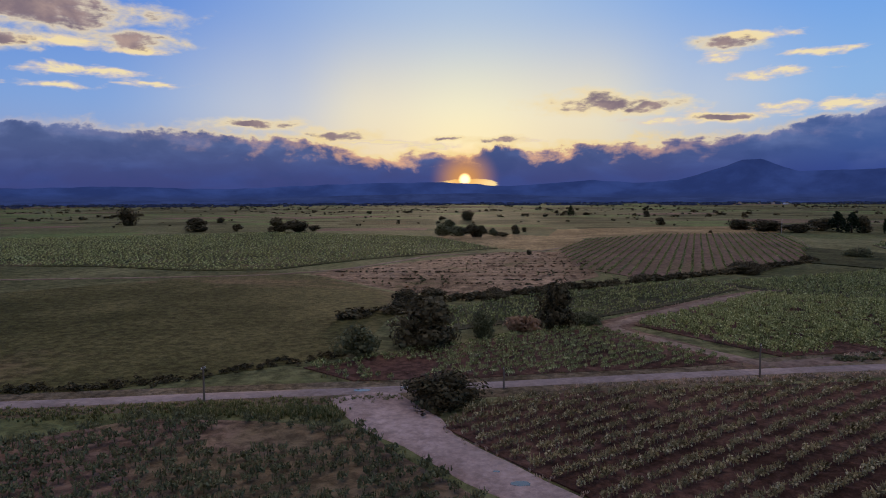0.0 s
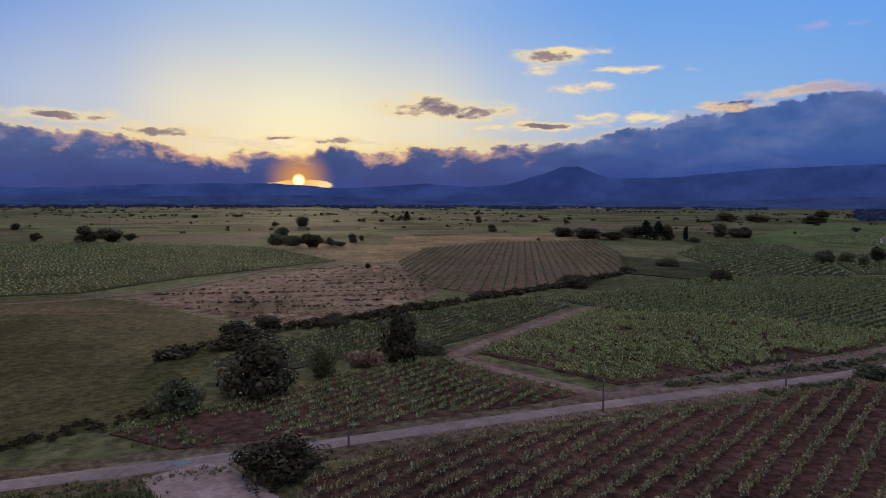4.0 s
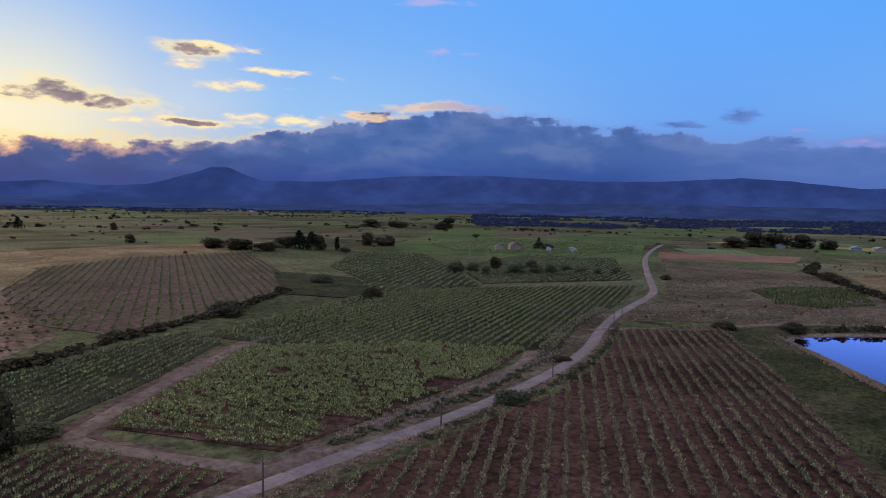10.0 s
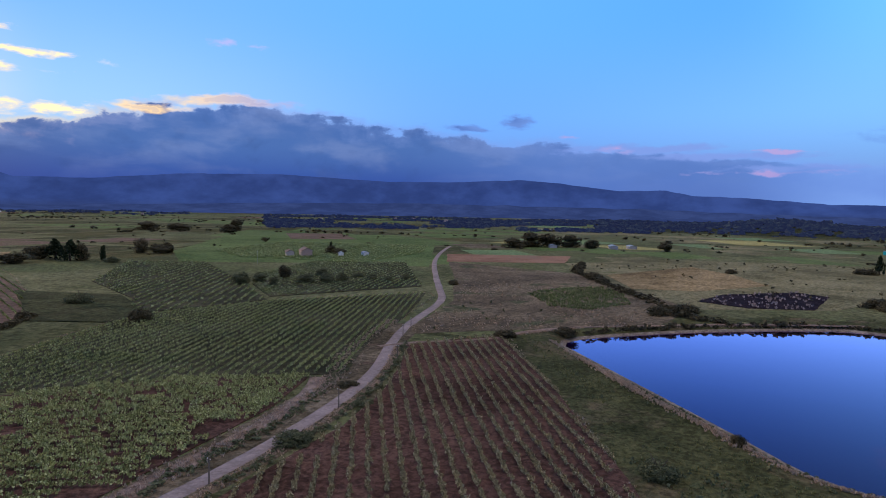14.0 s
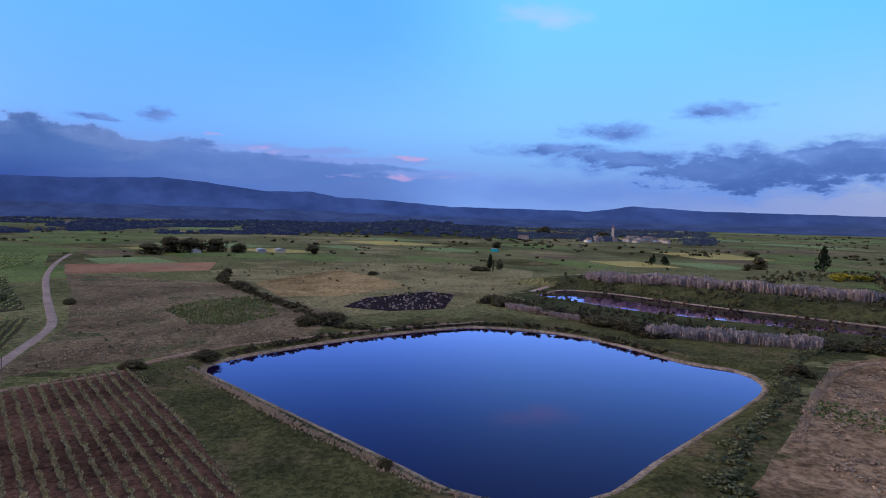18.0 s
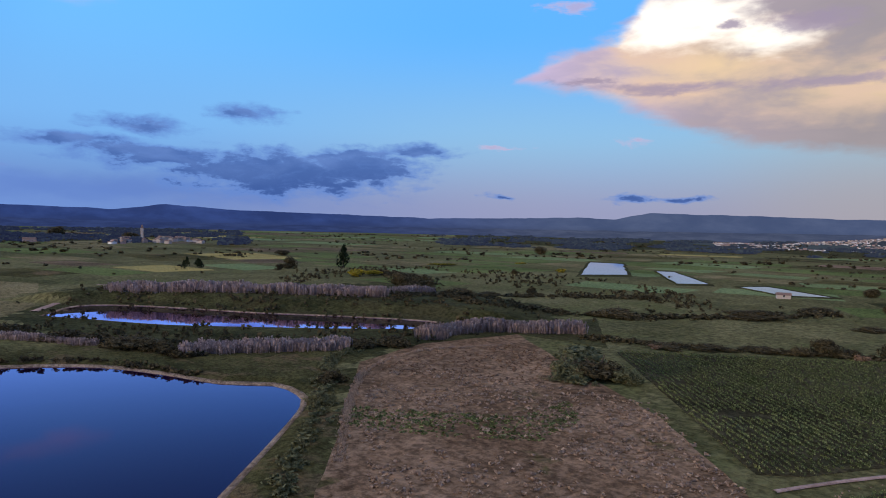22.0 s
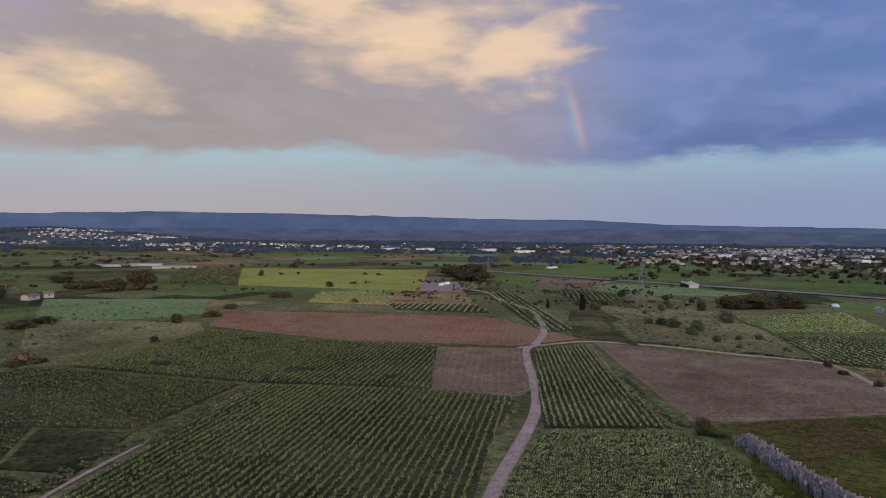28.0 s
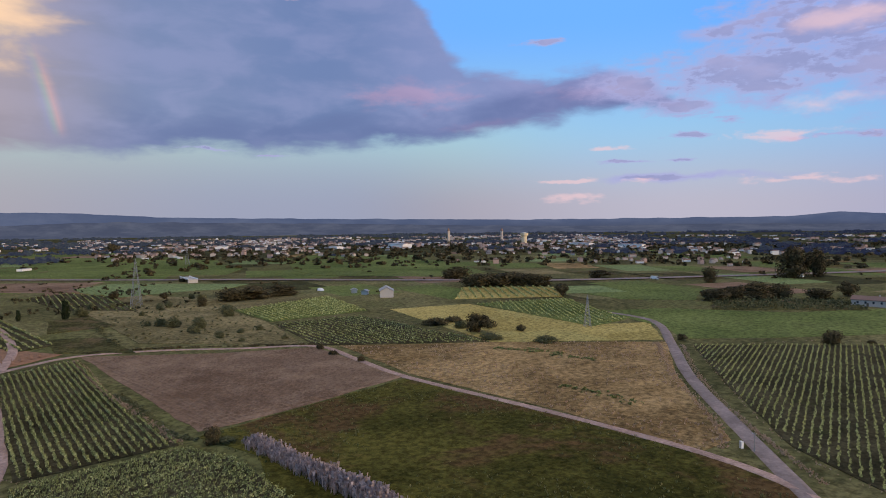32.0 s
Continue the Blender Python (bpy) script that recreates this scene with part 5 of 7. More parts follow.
plant("tree_dark", [(-3, 107, 11.9, 8.6), (-8, 143, 7.5, 4.7), (-2, 158, 6.8, 3.0), (21, 122, 8.2, 8.8), (-300, 631, 20.3, 17.9), (-187, 501, 19.2, 11.0), (-158, 508, 9.1, 6.4), (-122, 488, 16.3, 11.2), (-108, 486, 18.7, 10.2), (-235, 699, 8.8, 6.3), (19, 417, 11.8, 9.1), (24, 416, 8.3, 8.3), (38, 421, 7.8, 3.5), (50, 458, 6.9, 6.2), (59, 480, 4.0, 4.0), (28, 751, 16.5, 11.4), (-1, 756, 8.9, 5.1), (-99, 508, 8.7, 5.2), (37, 283, 2.4, 2.4), (263, 856, 9.1, 9.1)])
plant("tree_dark", [(195, 594, 11.6, 7.4), (277, 482, 23.4, 10.3), (286, 450, 11.6, 11.6), (226, 503, 18.5, 8.3), (234, 477, 22.3, 8.9), (246, 459, 21.9, 7.0), (355, 481, 14.1, 12.1), (364, 470, 20.0, 8.0), (371, 469, 10.1, 9.1), (699, 751, 26.1, 12.2), (665, 880, 37.4, 13.1), (695, 849, 37.2, 11.2), (753, 791, 24.1, 18.5), (556, 542, 9.2, 5.3), (284, 267, 7.0, 7.6), (459, 375, 11.8, 6.9), (454, 361, 10.5, 5.7), (664, 292, 27.6, 10.8), (696, 285, 31.1, 16.2), (711, 268, 29.0, 15.1)])
plant("tree_dark", [(726, 250, 25.5, 14.0), (720, 225, 18.8, 10.0), (720, 147, 15.9, 11.0), (884, -61, 13.4, 13.4), (1689, -256, 37.7, 26.1), (1506, -361, 39.4, 18.4), (315, -40, 7.6, 2.5), (641, -286, 16.4, 11.7), (624, -267, 7.9, 6.8), (881, -395, 19.5, 8.1), (831, -863, 24.1, 14.1), (141, -254, 10.2, 7.3), (122, -266, 9.0, 6.5), (183, -538, 15.5, 9.7), (173, -435, 6.4, 5.6), (217, -546, 13.0, 7.0), (97, -596, 28.4, 17.2), (117, -590, 25.2, 10.1), (169, -690, 23.7, 7.1), (63, -375, 6.3, 5.1)])
plant("tree_dark", [(-54, -580, 7.0, 5.0), (-11, -745, 6.3, 6.3), (70, -311, 4.2, 3.2), (-61, -133, 3.9, 4.2), (-199, -629, 34.5, 11.5), (-210, -610, 22.5, 10.1), (-484, -288, 30.7, 11.3), (-423, -238, 26.8, 10.7), (-434, -225, 27.1, 10.8), (-445, -212, 27.3, 10.9), (-447, -196, 22.6, 9.9), (-390, -158, 10.3, 8.7), (-274, -347, 19.9, 8.8), (-290, -341, 24.2, 8.9), (-313, -339, 25.0, 7.5), (-219, -655, 35.7, 15.5), (-211, -688, 30.9, 11.1), (-248, -430, 7.0, 6.1), (-263, -398, 5.9, 5.1), (-243, -339, 6.7, 6.0)])
plant("tree_dark", [(-797, -1204, 25.0, 20.0), (-226, -144, 13.4, 9.3), (-257, -5, 9.4, 5.7), (-395, -62, 19.0, 8.3), (-406, -52, 19.4, 9.3), (-412, -39, 19.6, 11.0), (-424, -27, 16.1, 9.6), (-426, -5, 18.6, 7.3), (-450, 12, 12.7, 10.2), (-242, -59, 4.5, 3.0), (-525, -79, 11.8, 12.8), (-595, -21, 27.4, 27.4), (-614, -4, 22.5, 25.9), (-538, -172, 20.7, 8.3)])
plant("tree_soft", [(-13, 100, 7.9, 5.5), (7, 114, 5.2, 5.2), (0, 440, 11.0, 8.8), (10, 433, 14.5, 7.2), (33, 432, 7.2, 5.8), (5, 563, 11.3, 7.6), (289, 421, 9.4, 4.3), (250, 265, 10.0, 7.1), (262, 264, 8.4, 5.4), (255, 248, 5.2, 5.2), (274, 244, 10.1, 6.0), (282, 236, 8.4, 6.0), (308, 261, 8.6, 5.3), (291, 234, 6.1, 5.5), (312, 239, 8.3, 3.8), (313, 229, 7.0, 3.2), (309, 216, 4.3, 3.7), (321, 213, 5.0, 4.4), (572, -34, 7.6, 9.6), (-183, -366, 7.4, 5.9)])
plant("tree_soft", [(-206, -392, 4.6, 4.6), (-217, -387, 3.9, 3.5), (-231, -354, 5.2, 4.5), (-249, -346, 6.8, 7.6), (-219, -347, 5.1, 5.1), (-177, -294, 6.1, 4.9), (-174, -300, 3.7, 3.1), (-177, -285, 7.8, 5.4), (-180, -271, 7.6, 6.4), (-169, -262, 6.2, 3.9), (-165, -241, 5.3, 3.2), (-218, -291, 9.1, 7.2), (-178, -242, 3.8, 2.5), (-198, -336, 3.4, 3.1), (-270, -379, 4.9, 4.9), (-162, -225, 3.5, 2.0), (-156, -310, 3.1, 2.4), (-278, -454, 5.6, 4.2), (-175, -213, 3.1, 2.0), (-188, -240, 3.9, 2.8)])
plant("bush_rust", [(15, 119, 6.5, 4.6), (129, -255, 6.3, 3.4), (111, -281, 11.9, 6.2), (185, -211, 6.4, 2.7)])
plant("bush_soft", [(28, 127, 6.8, 3.2), (168, 266, 10.5, 5.8), (387, 121, 6.7, 3.0), (95, 93, 6.7, 2.8), (119, 96, 3.5, 1.4), (112, 38, 5.9, 4.0), (188, -67, 6.4, 4.8), (174, -146, 12.5, 7.8), (158, -153, 9.8, 6.0), (-63, -131, 4.5, 2.1), (-234, -157, 8.1, 4.9), (-212, -132, 9.7, 3.9), (-214, -108, 10.4, 3.8)])
plant("tree_conifer", [(176, 912, 14.1, 14.1), (278, 466, 16.4, 13.7), (279, 451, 16.0, 13.4), (555, -25, 8.3, 13.0), (710, -209, 6.3, 8.8), (701, -217, 9.9, 7.4), (638, -345, 15.8, 23.1), (668, -192, 5.8, 8.1), (671, -208, 8.2, 8.2)])
plant("tree_cypress", [(291, 434, 4.0, 10.5), (471, 384, 2.5, 9.1), (-172, -363, 4.0, 10.1), (-157, -380, 2.6, 5.9)])
plant("bush_broom", [(535, -295, 20.5, 9.2), (537, -315, 18.8, 7.3), (621, -593, 14.3, 3.6), (495, -521, 13.1, 6.0), (635, -477, 32.7, 3.9)])


CLUMPS = [crown_quads(500 + i, 60, 6, 0.10, "bush") for i in range(4)]
TUFTS = []
for i in range(4):
    g_ = np.random.default_rng(700 + i)
    blades = []
    for j in range(9):
        a_, l_ = g_.uniform(0, 6.28), g_.uniform(0.15, 0.5)
        b_ = np.array([math.cos(a_) * 0.1, math.sin(a_) * 0.1, -0.05])
        t_ = b_ + np.array([math.cos(a_) * l_, math.sin(a_) * l_, g_.uniform(0.5, 1.0)])
        s_ = np.array([-math.sin(a_), math.cos(a_), 0]) * 0.12
        blades.append([b_ - s_, b_ + s_, t_ + s_ * 0.5, t_ - s_ * 0.5])
    TUFTS.append(np.array(blades))
SCRUB_LOW = [crown_quads(580 + i, 14, 4, 0.20, "bush") for i in range(5)]
REEDS = []
for i in range(4):
    g_ = np.random.default_rng(800 + i)
    blades = []
    for j in range(10):
        a_, l_ = g_.uniform(0, 6.28), g_.uniform(0.05, 0.22)
        b_ = np.array([g_.uniform(-0.35, 0.35), g_.uniform(-0.35, 0.35), -0.03])
        t_ = b_ + np.array([math.cos(a_) * l_, math.sin(a_) * l_, g_.uniform(0.65, 1.05)])
        s_ = np.array([-math.sin(a_), math.cos(a_), 0]) * 0.035
        m_ = (b_ + t_) / 2 + (t_ - b_) * 0.2
        blades.append([b_ - s_ * 0.6, b_ + s_ * 0.6, m_ + s_, m_ - s_])
        blades.append([m_ - s_ * 1.0, m_ + s_ * 1.0, t_ + s_ * 2.4, t_ - s_ * 2.4])
    REEDS.append(np.array(blades))


def along(name, label, category, line, width, height, per_m, mat, templates, seed=1, wide=None, gaps=0.0):
    """Growth that nobody could count, in a band along a line."""
    g = np.random.default_rng(seed)
    c = curve_pts(line, 2.0)
    seg = np.linalg.norm(np.diff(c, axis=0), axis=1)
    n = int(seg.sum() * per_m * (1.05 if templates is CLUMPS else 1.0))
    s = np.sort(g.uniform(0, seg.sum(), n))
    cum = np.r_[0, np.cumsum(seg)]
    x, y = np.interp(s, cum, c[:, 0]), np.interp(s, cum, c[:, 1])
    t = np.gradient(c, axis=0)
    t /= np.linalg.norm(t, axis=1)[:, None]
    nx, ny = np.interp(s, cum, -t[:, 1]), np.interp(s, cum, t[:, 0])
    o = g.normal(0, 0.32, n).clip(-0.8, 0.8) * width
    x, y = x + nx * o, y + ny * o
    thick = np.array([noise.noise((a * 0.05, b * 0.05, seed * 3.1)) for a, b in zip(x, y)])
    on = thick > -0.9 + gaps * 1.2
    x, y, thick = x[on], y[on], thick[on]
    sc = height * g.uniform(0.55, 1.1, len(x)) * (1 + 0.5 * thick)
    me = scatter_mesh(name, templates, x, y, ground_height(x, y), sc * (wide or 1.0), mat, g, 1.0 / (wide or 1.0))
    return tagged(new(name, me), label, category, kind="stuff")


def over(name, label, category, poly, per_m2, size, mat, templates, seed=1, patchy=0.0, scale_n=0.03, tall=1.0, z=0.0):
    """Growth spread over an area."""
    g = np.random.default_rng(seed)
    P = np.array(poly, float)
    lo, hi = P.min(0), P.max(0)
    n = int((hi - lo).prod() * per_m2)
    x, y = g.uniform(lo[0], hi[0], n), g.uniform(lo[1], hi[1], n)
    on = inside_poly(x, y, poly)
    x, y = x[on], y[on]
    if patchy:
        f = np.array([noise.fractal((a * scale_n, b * scale_n, seed * 1.7), 1.0, 2.0, 3) for a, b in zip(x, y)])
        on = f > g.uniform(-0.6, 0.6, len(x)) * 0.5 + patchy - 0.5
        x, y = x[on], y[on]
    me = scatter_mesh(name, templates, x, y, ground_height(x, y) + z, size * g.uniform(0.55, 1.3, len(x)), mat, g, tall)
    return tagged(new(name, me), label, category, kind="stuff")


along("hedge", "dark overgrown hedge along a ditch", "hedge", [(-20, 131), (-9, 145), (3, 156), (23, 167), (57, 189), (100, 217), (141, 250)], 3.5, 2.6, 1.6, M["tree"], CLUMPS, 21, 1.5)
along("hedge", "dark bramble strip beside the gravel track", "hedge", [(-64, 80.5), (-42, 84.5), (-27, 93.5), (-16, 101)], 3.4, 1.3, 3.4, M["tree"], CLUMPS, 22, 1.5)
along("hedge", "low hedge along a vineyard edge", "hedge", [(82, -140), (70, -164), (59, -173), (39, -213)], 3.0, 1.8, 1.4, M["tree_soft"], CLUMPS, 23, 1.5)
along("hedge", "dark scrub on the bank beside the lane", "hedge", [(56, 95.5), (83, 99.5), (103, 103), (124, 110), (142, 119)], 2.4, 1.2, 1.6, M["tree_soft"], CLUMPS, 24, 1.6, 0.3)
along("hedge", "green scrub along the lane", "hedge", [(70, 89.5), (103, 94), (128, 100.5), (150, 109), (176, 122)], 1.8, 1.1, 1.5, M["tree_soft"], CLUMPS, 25, 1.6, 0.4)
along("hedge", "dark hedge across rough grassland", "hedge", [(483, 163), (430, 150), (402, 131), (370, 115), (337, 95), (300, 72), (276, 60), (268, 45)], 5.0, 2.6, 1.0, M["tree"], CLUMPS, 26, 1.6, 0.25)
along("hedge", "dark hedge on the dam between reservoir and pond", "hedge", [(356, -5), (330, -26), (300, -46), (285, -54), (262, -62)], 8.0, 3.0, 2.2, M["tree"], CLUMPS, 27, 1.5)
along("hedge", "overgrown hedge beside the fallow field", "hedge", [(250, -118), (232, -96), (208, -80), (190, -70), (172, -56), (140, -33), (110, -20)], 5.0, 2.0, 1.5, M["tree_soft"], CLUMPS, 28, 1.5)
along("hedge", "dark thicket above the vineyard", "hedge", [(215, -205), (172, -229), (146, -250), (125, -264), (104, -280)], 6.0, 2.6, 1.8, M["tree"], CLUMPS, 29, 1.5)
along("hedge", "long dark thicket on the rise", "hedge", [(300, -250), (248, -278), (207, -342), (190, -400)], 12.0, 3.2, 1.4, M["tree"], CLUMPS, 30, 1.6)
along("hedge", "dark scrub along the pond terrace", "hedge", [(380, -255), (352, -290), (330, -330), (290, -380)], 14.0, 3.2, 1.4, M["tree"], CLUMPS, 31, 1.6)
along("hedge", "dark scrub below the reed bed", "hedge", [(330, -190), (352, -222), (330, -235), (296, -215)], 9.0, 2.8, 1.6, M["tree"], CLUMPS, 32, 1.5)
along("hedge", "thicket of scrub round the broom", "hedge", [(560, -330), (500, -330), (450, -300), (410, -270)], 22.0, 4.0, 1.6, M["tree"], CLUMPS, 33, 1.5)
along("grass_verge", "dry yellow grass along the square vineyard", "grass", [(-105, -251), (-92, -225), (-78, -193), (-66, -160), (-58, -141)], 2.0, 0.8, 4.0, M["tuft"], TUFTS, 34)
along("hedge", "green brambles beside the vineyard", "hedge", [(-80, -192), (-72, -172), (-62, -148), (-60, -138)], 2.5, 1.1, 1.6, M["tree_soft"], CLUMPS, 35, 1.6)
along("reed_bed", "pale pinkish dry reeds along a ditch", "reeds", [(-66, -126), (-61, -113), (-57, -101), (-54, -90), (-50, -76)], 3.4, 2.6, 11, M["reed"], REEDS, 36, 1.2)
along("reed_bed", "pale pinkish dry reeds beside the pond", "reeds", [(270, -60), (266, -73), (261, -87), (255, -101), (249, -113)], 7.0, 4.2, 15, M["reed"], REEDS, 37, 0.9)
along("reed_bed", "long pale pinkish bed of dry reeds", "reeds", [(446, -78), (421, -110), (398, -140), (372, -168), (346, -196)], 9.0, 5.0, 19, M["reed"], REEDS, 38, 0.8)
along("reed_bed", "pale dry reeds at the end of the pond", "reeds", [(248, -148), (254, -163), (255, -183), (242, -198), (226, -218)], 8.0, 4.6, 15, M["reed"], REEDS, 39, 0.9)
along("reed_bed", "clump of pale dry reeds", "reeds", [(372, -222), (380, -240), (384, -256)], 9.0, 5.0, 16, M["reed"], REEDS, 40, 0.9)
along("reed_bed", "thin pale reeds on the dam", "reeds", [(335, -14), (318, -28), (300, -40)], 4.0, 3.0, 6, M["reed"], REEDS, 41, 0.9)
along("grass_verge", "pale dry grass beside the lane", "grass", [(-60, 72), (-27, 76), (-5, 78.5)], 2.2, 0.6, 9.0, M["grass"], TUFTS, 42)
along("grass_verge", "pale dry grass beside the lane", "grass", [(14, 82), (42, 86), (62, 89), (83, 91.5), (103, 95), (126, 101), (147, 109), (168, 120)], 1.8, 0.5, 9.0, M["tuft"], TUFTS, 43)
along("grass_verge", "dry grass bank beside the lane", "grass", [(60, 97), (83, 101), (103, 105), (130, 113), (152, 126), (176, 136), (206, 146)], 4.0, 0.6, 9.0, M["tuft"], TUFTS, 44)
along("grass_verge", "dry grass on the near track edge", "grass", [(-30, 73), (-18, 73.5), (-11, 72)], 3.0, 0.6, 18.0, M["grass"], TUFTS, 45)
along("grass_verge", "dry grass along the southern lane", "grass", [(-95, -12), (-128, -27), (-176, -44), (-230, -57)], 1.6, 0.5, 6.0, M["tuft"], TUFTS, 46)
along("grass_verge", "tawny grass along the southern lane", "grass", [(-108, -31), (-128, -35), (-176, -52), (-232, -67)], 2.4, 0.6, 6.0, M["tuft"], TUFTS, 47)
over("dry_tufts", "pale pinkish dry tussocks covering the fallow field", "grass", [(168, -66), (205, -94), (216, -112), (170, -128), (158, -136), (140, -138), (92, -96), (62, -60), (95, -25)], 0.30, 1.5, M["tuft"], SCRUB_LOW, 48, 0.25, 0.05, 0.6)
over("dry_tufts", "brownish tussocks on the fallow field", "grass", [(214, -98), (230, -136), (220, -172), (196, -166), (170, -132), (190, -110)], 0.22, 1.3, M["rust"], SCRUB_LOW, 49, 0.35, 0.05, 0.55)
over("grass_tufts", "band of green rough grass across the fallow field", "grass", [(182, -72), (164, -88), (151, -101), (154, -123), (140, -109), (136, -90), (152, -74), (169, -63)], 0.8, 1.2, M["vine_dark"], SCRUB_LOW, 50, 0.15, 0.05, 0.6)
along("grass_verge", "pale grass ridge along the fallow field", "grass", [(150, -50), (168, -62), (193, -80), (214, -98), (226, -118), (230, -136), (222, -170)], 2.0, 0.8, 7.0, M["tuft"], TUFTS, 320)
along("grass_verge", "pale dry grass along the near shore", "grass", [(204, 87), (162, 54), (140, 34), (125, 20), (121, 8), (122, -2)], 2.4, 0.6, 12.0, M["tuft"], TUFTS, 321)
along("grass_verge", "dry grass between the dam's tracks", "grass", [(205, 99), (230, 85), (244, 68), (263, 47), (279, 24), (291, 0)], 1.6, 0.5, 9.0, M["tuft"], TUFTS, 322)
along("hedge", "tall grassy thicket beside the fallow field", "hedge", [(163, -139), (176, -154), (188, -168), (198, -182)], 9.0, 4.2, 3.0, M["tree_soft"], CLUMPS, 323, 1.5)
over("grass_tufts", "rough grass on the reservoir bank", "grass", [(204, 98), (150, 62), (112, 42), (96, 20), (105, -20), (128, -34), (118, 0), (122, 20), (160, 52), (200, 88)], 0.5, 0.45, M["grass"], TUFTS, 51, 0.3)
over("grass_tufts", "rough grass in the wet field", "grass", [(-63, -140), (-134, -127), (-116, -69), (-102, -34), (-80, -10), (-50, -80)], 0.35, 0.55, M["grass"], TUFTS, 52, 0.4)
over("dry_tufts", "dry tufts across the tawny field", "grass", [(-172, -181), (-205, -128), (-236, -64), (-176, -51), (-115, -30), (-104, -35), (-120, -70), (-141, -130)], 0.22, 0.6, M["tuft"], TUFTS, 53, 0.4)
over("dry_tufts", "dry tufts in the tawny grassland", "grass", [(187, 131), (250, 66), (330, 100), (350, 190), (262, 152)], 0.12, 0.6, M["tuft"], TUFTS, 55, 0.4)
over("weeds", "scattered weeds on the brown fallow", "weeds", [(-40, 212), (24, 292), (58, 298), (46, 205), (19, 172), (5, 165), (-10, 175)], 0.025, 1.0, M["tree_soft"], CLUMPS, 56, 0.5)
for r_ in range(13):
    y_ = 176 + r_ * 9.5
    x0_, x1_ = -38 + max(0, y_ - 212) * 0.8 + max(0, 212 - y_) * 0.75, min(56, 10 + (y_ - 165) * 0.9)
    if x1_ - x0_ > 12:
        along("weeds", "row of dead dark shrubs on the brown fallow", "weeds", [(x0_, y_ + 4), ((x0_ + x1_) / 2, y_ + 1), (x1_, y_ - 2)], 1.2, 0.8, 0.75, M["rust"] if r_ % 3 == 0 else M["tree"], CLUMPS, 400 + r_, 1.6, 0.35)
along("weeds", "dark green weeds in the tawny field", "weeds", [(-193, -122), (-195, -105), (-190, -92), (-188, -80)], 5.0, 1.0, 2.2, M["vine_dark"], CLUMPS, 420, 1.8, 0.2)
along("weeds", "dark green weeds in the tawny field", "weeds", [(-147, -80), (-143, -68), (-135, -54)], 4.0, 0.9, 2.0, M["vine_dark"], CLUMPS, 421, 1.8, 0.2)
over("weeds", "dead stalks on a dark burnt patch", "weeds", [(327, 62), (361, 55), (396, 24), (384, 9), (328, 16), (317, 40)], 0.05, 1.2, M["reed"], TUFTS, 57)
over("grass_tufts", "dark green rough grass in the dry grassland", "grass", [(309, 137), (340, 128), (357, 112), (330, 96), (298, 84), (270, 96), (272, 112)], 0.9, 0.9, M["vine_dark"], TUFTS, 58, 0.15)
field("field_burnt_patch", [(327, 62), (361, 55), (396, 24), (384, 9), (328, 16), (317, 40)], earthy("dark_turned_earth", (0.008, 0.005, 0.008), (0.034, 0.021, 0.028), None, 0.05, 0.8, 0.3), "dark patch of turned earth")

SCRUB = [crown_quads(550 + i, 16, 4, 0.21, "bush") for i in range(5)]
over("scrub", "dark scrub on the slopes round the narrow pond", "scrub", [(240, -120), (262, -78), (300, -52), (350, -20), (400, -30), (470, -70), (440, -150), (400, -210), (390, -280), (320, -270), (250, -230)], 0.05, 2.6, M["tree"], SCRUB, 301, 0.45, 0.04)
over("scrub", "dark bushes between reed beds and far basins", "scrub", [(250, -230), (390, -280), (470, -180), (640, -300), (600, -480), (420, -480), (300, -430), (200, -330)], 0.02, 3.4, M["tree"], SCRUB, 302, 0.75, 0.012)
over("scrub", "low dark scrub on the rough pasture", "scrub", [(300, 60), (420, 143), (499, 181), (600, 120), (640, 0), (560, -60), (430, -40), (330, 10)], 0.006, 2.0, M["tree"], SCRUB, 303, 0.8, 0.02)
over("scrub", "low scrub between fields beyond the thicket", "scrub", [(110, -280), (200, -330), (190, -480), (130, -520), (60, -400)], 0.006, 2.2, M["tree_soft"], SCRUB, 304, 0.6, 0.03)
over("scrub", "rough weeds on the reservoir banks", "scrub", [(204, 98), (150, 62), (112, 42), (96, 20), (105, -20), (128, -34), (118, 0), (122, 20), (160, 52), (200, 88)], 0.05, 0.9, M["tree_soft"], SCRUB, 305, 0.45, 0.05)
over("scrub", "scattered scrub on the dry grassland", "scrub", [(187, 131), (250, 66), (330, 80), (430, 150), (450, 250), (350, 198), (262, 152)], 0.004, 1.5, M["tree_soft"], SCRUB, 306, 0.6, 0.03)
over("scrub", "scattered scrub on the southern plain", "scrub", [(-110, -420), (-190, -380), (-240, -330), (-290, -420), (-330, -560), (-200, -640), (-60, -560)], 0.008, 3.0, M["tree"], SCRUB, 307, 0.55, 0.015)
along("scrub", "small shrubs on the reservoir's far shore", "scrub", [(238, -55), (256, -46), (277, -31), (289, -2), (283, 19), (256, 54), (222, 84)], 2.2, 1.9, 1.4, M["tree"], SCRUB, 308, 1.3, 0.15)
along("scrub", "weeds on the reservoir's near shore", "scrub", [(200, 84), (163, 52), (140, 32), (126, 18), (122, 6)], 1.6, 0.7, 1.0, M["tree_soft"], SCRUB, 309, 1.4, 0.3)
along("grass_verge", "dark grass strip between lane and vineyard", "grass", [(-62, 71), (-40, 72.5), (-24, 73.5), (-12, 72)], 4.0, 0.7, 10.0, M["grass"], TUFTS, 310)

